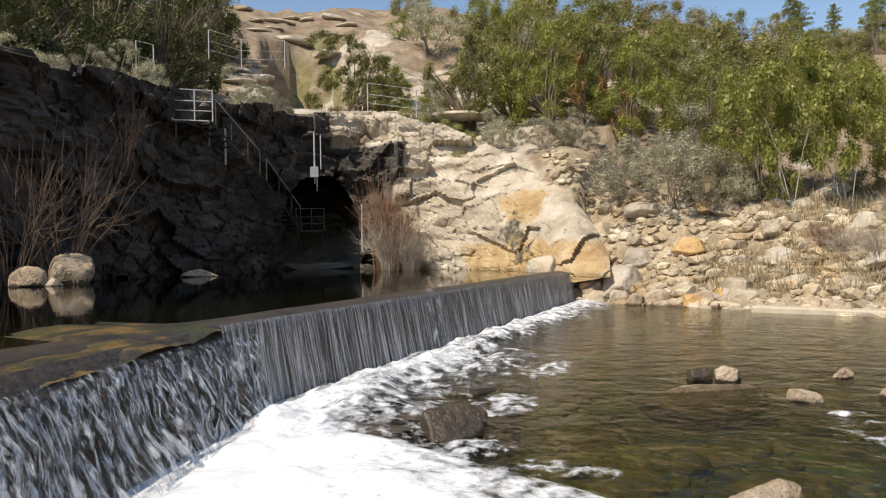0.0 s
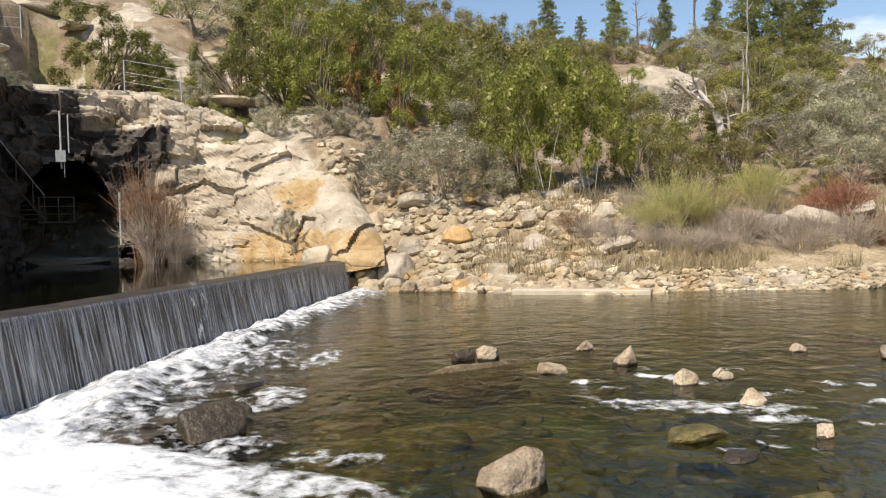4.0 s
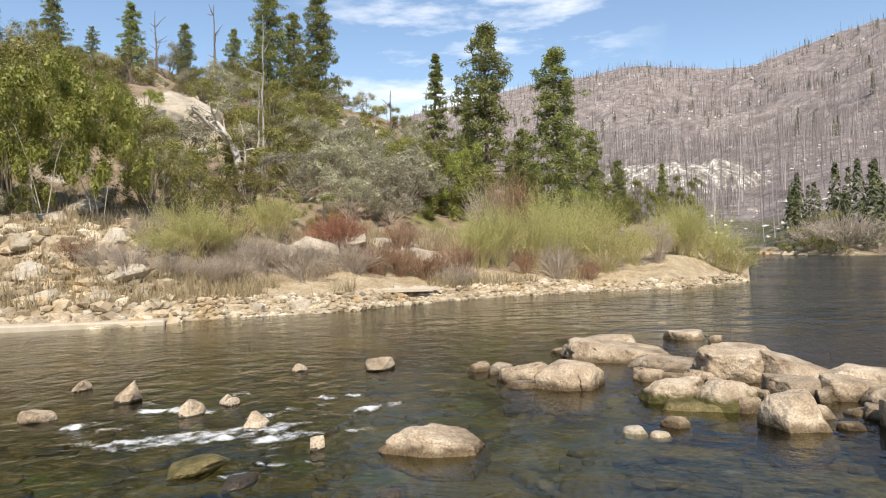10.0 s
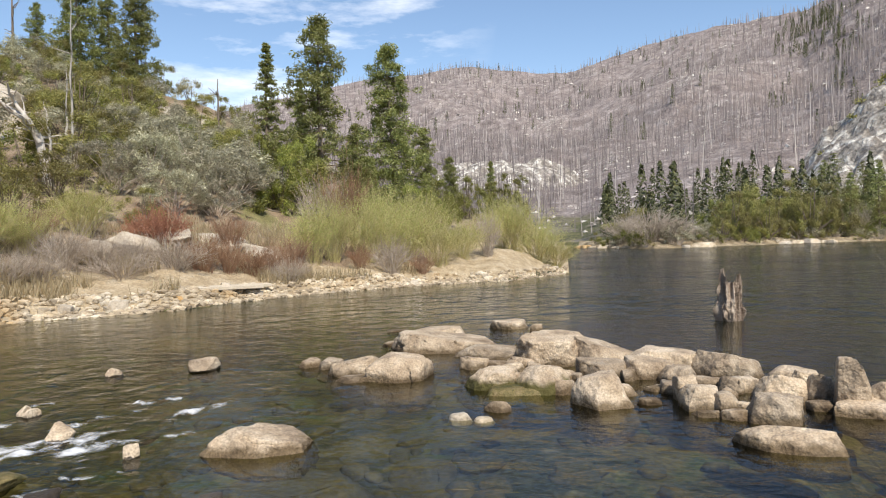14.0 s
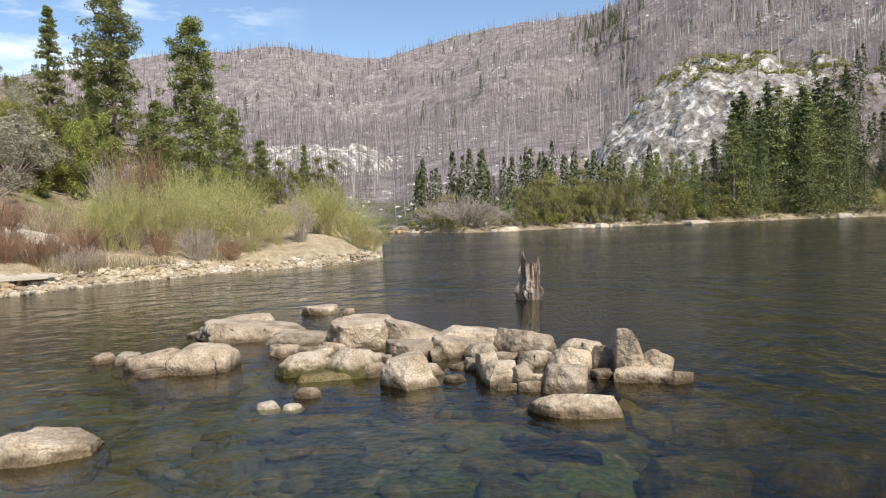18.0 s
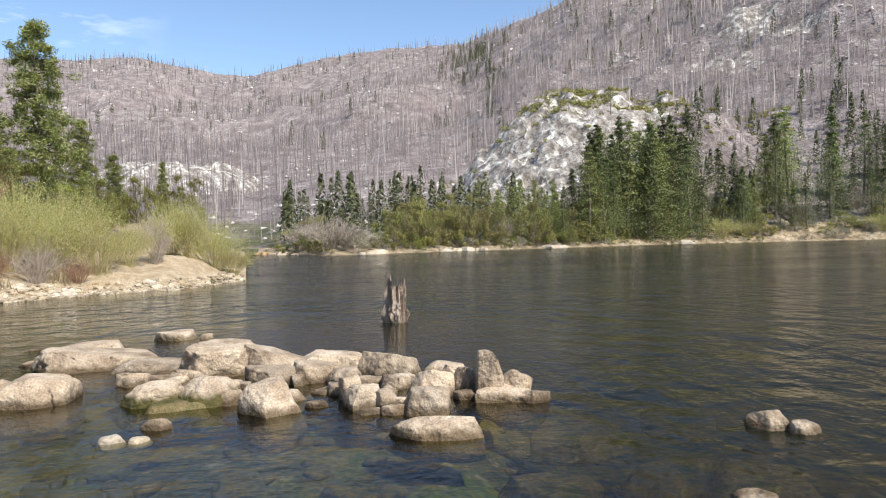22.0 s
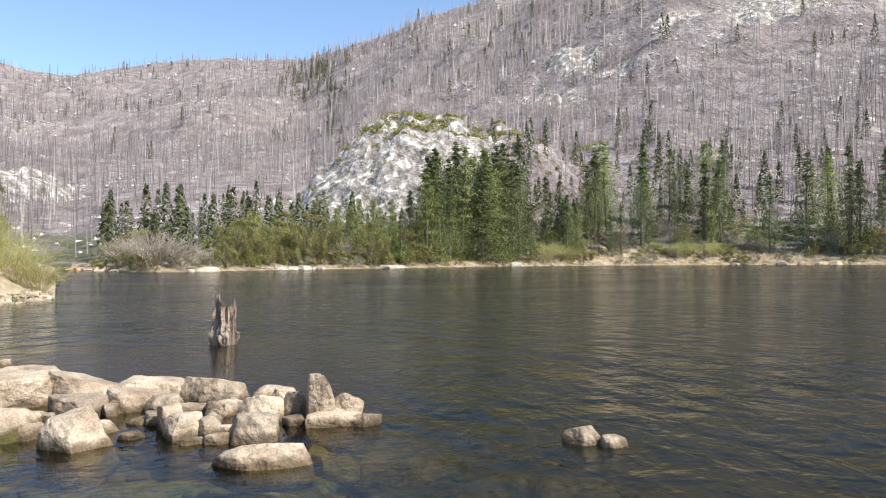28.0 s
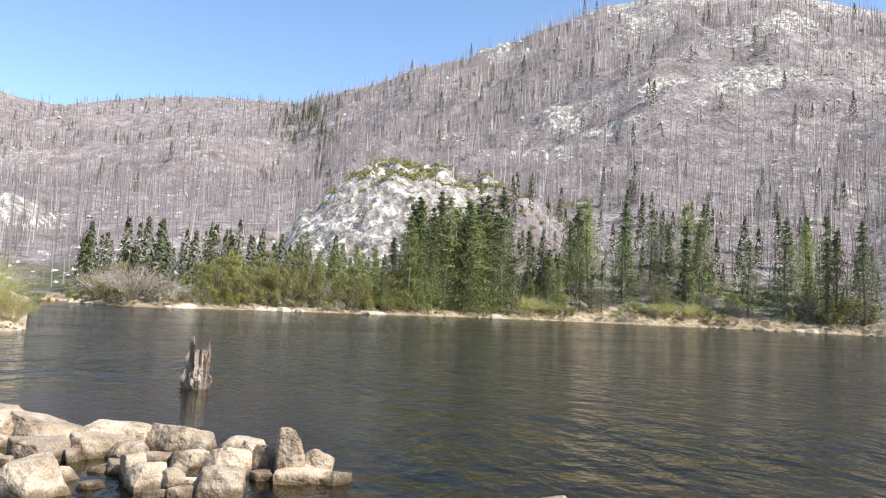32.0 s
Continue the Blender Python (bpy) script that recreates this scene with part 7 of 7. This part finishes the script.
# fire-killed forest on the mountains
n = 30000
az = g.uniform(50, 143, n)
foot = np.where(az < 80.2, 135, np.interp(az, FOOT_AZ, FOOT_R) + np.interp(az, [80, 90, 94], [3, 4, 14]))
top = np.interp(az, PEAK_AZ, PEAK_R) * 1.03
r = foot * (top / foot) ** (g.random(n) ** 0.62)
x, y = r * np.sin(np.radians(az)), r * np.cos(np.radians(az))
z, kd = ground(x, y)
thin = fbm(np.stack([x * 0.012, y * 0.012, x * 0], 1), 55, 3)
keep = (thin + g.normal(size=n) * 0.25 > np.where(r < 420, 0.02, -0.25)) & ((FIELDS["bare"] < 0.55) | (g.random(n) < 0.13))
x, y, z, r = x[keep], y[keep], z[keep], r[keep]
n = len(x)
tall = (5 + 11 * g.random(n) ** 1.4) * np.clip(r / 300, 0.85, 1.1)
tall *= np.where((r < 420) & (g.random(n) < 0.18), 1.6, 1.0)
rad = (0.085 + 0.00030 * r) * g.uniform(0.45, 1.3, n)
tilt = g.normal(size=(n, 2)) * 0.05
lying = (r < 450) & (g.random(n) < 0.09)
lie_turn = g.normal(0.9, 0.7, n)
tilt[lying] = np.stack([np.cos(lie_turn), np.sin(lie_turn)], 1)[lying]
ang = np.arange(3) * 2.094
ring = np.stack([np.cos(ang), np.sin(ang)], 1)
foot_v = np.stack([x[:, None] + ring[None, :, 0] * rad[:, None], y[:, None] + ring[None, :, 1] * rad[:, None], np.broadcast_to((z - 0.5)[:, None], (n, 3))], -1)
head_v = np.stack([x[:, None] + ring[None, :, 0] * rad[:, None] * 0.3 + (tilt[:, 0] * tall)[:, None], y[:, None] + ring[None, :, 1] * rad[:, None] * 0.3 + (tilt[:, 1] * tall)[:, None], np.broadcast_to((z + np.where(lying, 0.12 * tall + 0.6, tall))[:, None], (n, 3))], -1)
v = np.concatenate([foot_v, head_v], 1).reshape(-1, 3)
b = np.arange(n)[:, None] * 6
f = np.concatenate([b + np.array([[i, (i + 1) % 3, 3 + (i + 1) % 3, 3 + i]]) for i in range(3)])
# short dead boughs on the nearer ones
close = np.flatnonzero((r < 420) & ~lying)
twigs = []
for _ in range(9):
    k = close[g.random(len(close)) < 0.8]
    u = g.uniform(0.35, 0.9, len(k))
    turn = g.uniform(0, 2 * math.pi, len(k))
    q = np.stack([x[k] + tilt[k, 0] * tall[k] * u, y[k] + tilt[k, 1] * tall[k] * u, z[k] + tall[k] * u], 1)
    d = np.stack([np.cos(turn), np.sin(turn), g.uniform(-0.3, 0.5, len(k))], 1) * (tall[k] * (1.1 - u) * 0.22)[:, None]
    s = (rad[k] * 0.35)[:, None] * np.array([[0, 0, 1.0]])
    w = np.stack([q - s, q + s, q + d + s * 0.4, q + d - s * 0.4], 1).reshape(-1, 3)
    twigs.append((w, np.arange(len(w)).reshape(-1, 4)))
v, f = joined([(v, f), *twigs])
tagged(new("burnt_forest", mesh_of("burnt_forest", v, f, M_SNAG, shade=False)), "thousands of bare grey fire-killed trunks on the mountainside", "dead trees", kind="stuff")

# pale outcrops and boulders between the trunks
n = 9000
az = g.uniform(54, 142, n)
foot = np.where(az < 80.2, 150, np.interp(az, FOOT_AZ, FOOT_R) + 25)
r = foot * (np.interp(az, PEAK_AZ, PEAK_R) / foot) ** (g.random(n) ** 0.6)
x, y = r * np.sin(np.radians(az)), r * np.cos(np.radians(az))
z, kd = ground(x, y)
keep = fbm(np.stack([x * 0.02, y * 0.02, x * 0], 1), 58, 4) + 0.3 * g.normal(size=n) > 0.05
keep &= FIELDS["bare"] < 0.6
x, y, z, r = x[keep], y[keep], z[keep], r[keep]
n = len(x)
size = (0.5 + 0.0028 * r * g.random(n) ** 2)[:, None] * g.uniform(0.7, 1.3, (n, 3)) * np.array([1, 1, 0.7])
form = np.array([[1, 0, 0], [0.2, 1, 0.1], [-1, 0.2, 0], [-0.1, -1, 0.1], [0.1, 0.1, 1], [0, 0, -1.0]])
v = np.stack([x, y, z], 1)[:, None] + (form[None] + 0.35 * g.normal(size=(n, 6, 3))) * size[:, None]
tri = np.array([[0, 1, 4], [1, 2, 4], [2, 3, 4], [3, 0, 4], [1, 0, 5], [2, 1, 5], [3, 2, 5], [0, 3, 5]])
f = (np.arange(n)[:, None, None] * 6 + tri[None]).reshape(-1, 3)
tagged(new("mountain_rocks", mesh_of("mountain_rocks", v.reshape(-1, 3), f, M_PALEROCK, shade=False)), "pale granite outcrops scattered over the burnt mountainside", "rocks", kind="stuff")

# living conifers scattered among them
proto_v, proto_f = [], []
for k in range(4):
    gg = np.random.default_rng(900 + k)
    hgt = np.repeat(np.linspace(0.08, 0.99, 20), 10) + gg.uniform(-0.03, 0.01, 200)
    rr = 0.16 * np.maximum(1 - hgt, 0) ** 0.85 * gg.uniform(0.6, 1.15, len(hgt)) + 0.01
    aa = gg.uniform(0, 6.3, len(hgt))
    c = np.stack([rr * np.cos(aa), rr * np.sin(aa), hgt], 1)
    lv, lf = leaves(c, 0.04, gg, 0.42, -0.3, np.stack([np.cos(aa), np.sin(aa), np.full(len(aa), 0.7)], 1))
    proto_v.append(lv)
    proto_f.append(lf)
pieces = []
n = 420
az = 82 + 60 * g.random(n)
foot = np.where(az < 80.2, 140, np.interp(az, FOOT_AZ, FOOT_R) + 16)
reach = np.where(az < 80, 60, np.where(az < 107, 70, 80))
r = foot + reach * g.random(n) ** 1.6
more = 330
az = np.concatenate([az, g.uniform(60, 140, more), g.normal(97.5, 1.3, 160)])
top = np.interp(az[n:], PEAK_AZ, PEAK_R)
r = np.concatenate([r, top * np.concatenate([g.uniform(0.35, 1.0, more), g.uniform(0.62, 0.96, 160)])])
x, y = r * np.sin(np.radians(az)), r * np.cos(np.radians(az))
z, kd = ground(x, y)
bare = FIELDS["bare"].copy()
for k in range(len(x)):
    if bare[k] > 0.6:
        continue
    h = g.uniform(5, 13) * 1.15 if r[k] > 350 else 2.5 + 8.5 * g.random() ** 1.6
    i = k % 4
    pieces.append((proto_v[i] * h + np.array([x[k], y[k], z[k] - 0.3]), proto_f[i]))
tagged(new("mountain_conifers", mesh_of("mountain_conifers", *joined(pieces), M_SHADED_NEEDLE, shade=False)), "scattered living conifers on the burnt mountainside", "conifers", kind="stuff")

# low scrub on the dome and dry grass on the near shore
pieces = []
for k in range(1000):
    a, q = (g.uniform(95, 121), g.uniform(185, 262)) if k < 700 else (g.uniform(101, 117), g.uniform(200, 250))
    x, y = at(a, q)
    pieces.append((x, y, g.uniform(0.9, 2.2)))
zz = ground(np.array([p[0] for p in pieces]), np.array([p[1] for p in pieces]))[0]
out = []
for (x, y, s), z in zip(pieces, zz):
    if z < 38 and g.random() < 0.9:
        continue
    c = unit(70, g) * g.uniform(0.3, 1, (70, 1)) * s
    c[:, 2] = np.abs(c[:, 2]) * 0.7
    out.append(leaves(c + np.array([x, y, z]), 0.28, g, 0.6))
tagged(new("dome_scrub", mesh_of("dome_scrub", *joined(out), M_OLIVE, shade=False)), "low olive scrub on the granite dome", "scrub", kind="stuff")
cnt = 30000
az = g.uniform(20, 79.5, cnt)
foot = np.interp(az, FOOT_AZ, FOOT_R)
r = foot + 0.8 + 8 * g.random(cnt) ** 1.3
x, y = r * np.sin(np.radians(az)), r * np.cos(np.radians(az))
patch = fbm(np.stack([x * 0.6, y * 0.6, x * 0], 1), 57, 3)
keep = (patch > -0.08) & (az < 67)
x, y = x[keep], y[keep]
z = ground(x, y)[0]
tall = g.uniform(0.10, 0.42, len(x))
dx = g.normal(size=(len(x), 2)) * 0.09
a = g.uniform(0, 6.3, len(x))
wx, wy = np.cos(a) * 0.014, np.sin(a) * 0.014
v = np.stack([np.stack([x - wx, y - wy, z - 0.02], 1), np.stack([x + wx, y + wy, z - 0.02], 1), np.stack([x + dx[:, 0] + wx * 0.3, y + dx[:, 1] + wy * 0.3, z + tall], 1), np.stack([x + dx[:, 0] - wx * 0.3, y + dx[:, 1] - wy * 0.3, z + tall], 1)], 1).reshape(-1, 3)
tagged(new("dry_grass", mesh_of("dry_grass", v, np.arange(len(v)).reshape(-1, 4), M_DRY, shade=False)), "tufts of dry straw-coloured grass above the shore", "grass", kind="stuff")

# ---- steelwork on the cliff ----
def bar(a, b, rad, parent, name="rail", mat=None, sides=6):
    """A straight steel bar from a to b, in metres from the thing's base."""
    return part(name, mesh_of(name, *tube(np.array([a, b], float), np.array([rad, rad]), sides), mat or M_STEEL), parent)


def plate(centre, size, turn, parent, name, mat=None):
    ob = part(name, box_mesh(name, size, mat or M_STEEL, 0.006), parent)
    ob.matrix_basis = pose(*centre, 0, 0, turn)
    return ob


def railed_platform(az0, az1, r, floor, rail_h, deep, label, mat):
    """A small landing with rails on three sides, fixed to the rock behind it."""
    ax, ay = at(az0, r)
    bx, by = at(az1, r)
    a, b = np.array([ax, ay]), np.array([bx, by])
    along = (b - a) / np.linalg.norm(b - a)
    back = np.array([-along[1], along[0]])
    L = float(np.linalg.norm(b - a))
    root = tagged(new("landing"), label, "landing")
    root.location = (ax, ay, floor)
    turn = math.degrees(math.atan2(along[1], along[0]))

    def loc(u, w, h):
        q = along * u + back * w
        return (q[0], q[1], h)

    plate(loc(L / 2, deep / 2, -0.03), (L, deep, 0.05), turn, root, "floor_plate", mat)
    for u, w in ((0, 0), (L * 0.55, 0), (L, 0), (0, deep), (L, deep)):
        bar(loc(u, w, -0.05), loc(u, w, rail_h), 0.028, root, "post", mat)
    for h in (rail_h, rail_h * 0.62, rail_h * 0.3):
        bar(loc(0, 0, h), loc(L, 0, h), 0.022, root, "rail", mat)
        bar(loc(0, 0, h), loc(0, deep, h), 0.022, root, "rail", mat)
    bar(loc(L, 0, rail_h), loc(L, deep, rail_h), 0.022, root, "rail", mat)
    for u in (0.1, L - 0.1):
        bar(loc(u, 0.05, -0.05), loc(u, deep, -0.9), 0.03, root, "brace", mat)
    return root


railed_platform(-20.2, -17.3, 25.9, 6.15, 1.02, 1.5, "small galvanised steel landing with rails on the cliff", M_STEEL)
railed_platform(-11.1, -8.9, 30.2, 2.45, 0.9, 1.0, "dark steel landing with rails in the tunnel mouth", M_DIMSTEEL)


def stairway(start, stop, steps, label):
    """A steep flight of steel steps between two places, with a stringer on each side and one handrail."""
    a, b = np.array(start), np.array(stop)
    run = b - a
    flat = np.array([run[0], run[1], 0]) / np.hypot(run[0], run[1])
    side = np.array([-flat[1], flat[0], 0])
    root = tagged(new("stairway"), label, "stairs")
    root.location = start
    turn = math.degrees(math.atan2(flat[1], flat[0]))
    for w in (-0.33, 0.33):
        bar(side * w, run + side * w, 0.045, root, "stringer", M_DIMSTEEL, 4)
    for k in range(steps):
        q = run * (k + 0.5) / steps
        ob = part("step", STEP_MESH, root)
        ob.matrix_basis = pose(*q, 0, 0, turn)
    for t in (0.12, 0.42, 0.75, 1.0):
        q = run * t - side * 0.33
        bar(q, q + np.array([0, 0, 0.95]), 0.022, root, "post", M_DIMSTEEL)
    up = np.array([0, 0, 0.95])
    bar(run * 0.12 - side * 0.33 + up, run - side * 0.33 + up, 0.018, root, "handrail", M_STEEL)
    return root


STEP_MESH = box_mesh("step", (0.22, 0.66, 0.035), M_DIMSTEEL, 0.004)
landing = (*at(-18.0, 25.9), 6.1)
turning = (*at(-14.3, 27.4), 4.35)
below = (*at(-11.3, 30.0), 2.45)
stairway(landing, turning, 10, "steep steel steps going down the cliff from the landing")
stairway(turning, below, 12, "dark steel steps going down into the tunnel mouth")


def pole(az, r, z0, z1, rad, label, name="pole", mat=None, box=None):
    x, y = at(az, r)
    root = tagged(new(name), label, "pole")
    root.location = (x, y, z0)
    bar((0, 0, 0), (0, 0, z1 - z0), rad, root, "shaft", mat or M_STEEL, 8)
    if box:
        plate((0.0, -0.12, box), (0.32, 0.18, 0.42), 15, root, "meter_box")
        bar((0.1, -0.05, -0.3), (0.1, -0.05, box), 0.02, root, "conduit")
    return root


pole(-5.95, 28.2, 1.5, 3.4, 0.04, "pale upright gauge post beside the tunnel mouth")
pole(-9.6, 29.2, 4.3, 6.4, 0.035, "thin pole with a grey meter box over the tunnel", box=0.45)
pole(-9.1, 29.3, 4.9, 6.3, 0.025, "thin grey pole over the tunnel")
pole(-16.4, 26.6, 4.7, 6.0, 0.04, "short pale post beside the steps")


def fence_run(places, tall, label, mesh=True):
    """Posts with rails between them."""
    root = tagged(new("fence"), label, "fence")
    pts = []
    for az, r, z in places:
        x, y = at(az, r)
        pts.append(np.array([x, y, z]))
    root.location = pts[0]
    rel = [p - pts[0] for p in pts]
    for p in rel:
        bar(p - np.array([0, 0, 0.3]), p + np.array([0, 0, tall]), 0.026, root, "post")
    for a, b in zip(rel[:-1], rel[1:]):
        for h in (1.0, 0.5, 0.1):
            bar(a + np.array([0, 0, tall * h]), b + np.array([0, 0, tall * h]), 0.009, root, "rail")
        if mesh:
            for k in range(1, 14):
                u = k / 14
                q = a * (1 - u) + b * u
                bar(q, q + np.array([0, 0, tall]), 0.005, root, "wire", sides=3)
    return root


fence_run([(-17.4, 32, 10.2), (-15.0, 32, 9.86), (-11.7, 32, 9.92)], 0.95, "thin grey wire fence along the top of the cliff", False)
fence_run([(-22.6, 28.0, 8.2), (-21.4, 28.0, 8.1)], 1.1, "short steel handrail above the landing", False)
fence_run([(-5.3, 29.6, 7.6), (-1.4, 29.0, 7.2)], 0.9, "pair of thin posts on the rock ledge", False)

# two old planks lying as a step on the shore
for az, r, w in ((51.4, 19.6, 2.6), (52.6, 20.1, 2.2)):
    x, y, z = spot(az, r)
    ob = new("plank", box_mesh("plank", (w, 0.3, 0.1), M_SLAB, 0.012))
    ob.matrix_basis = pose(x, y, z + 0.06, 0, 1, -28)
    tagged(ob, "weathered pale timber lying on the gravel shore", "timber", "timbers on the shore")
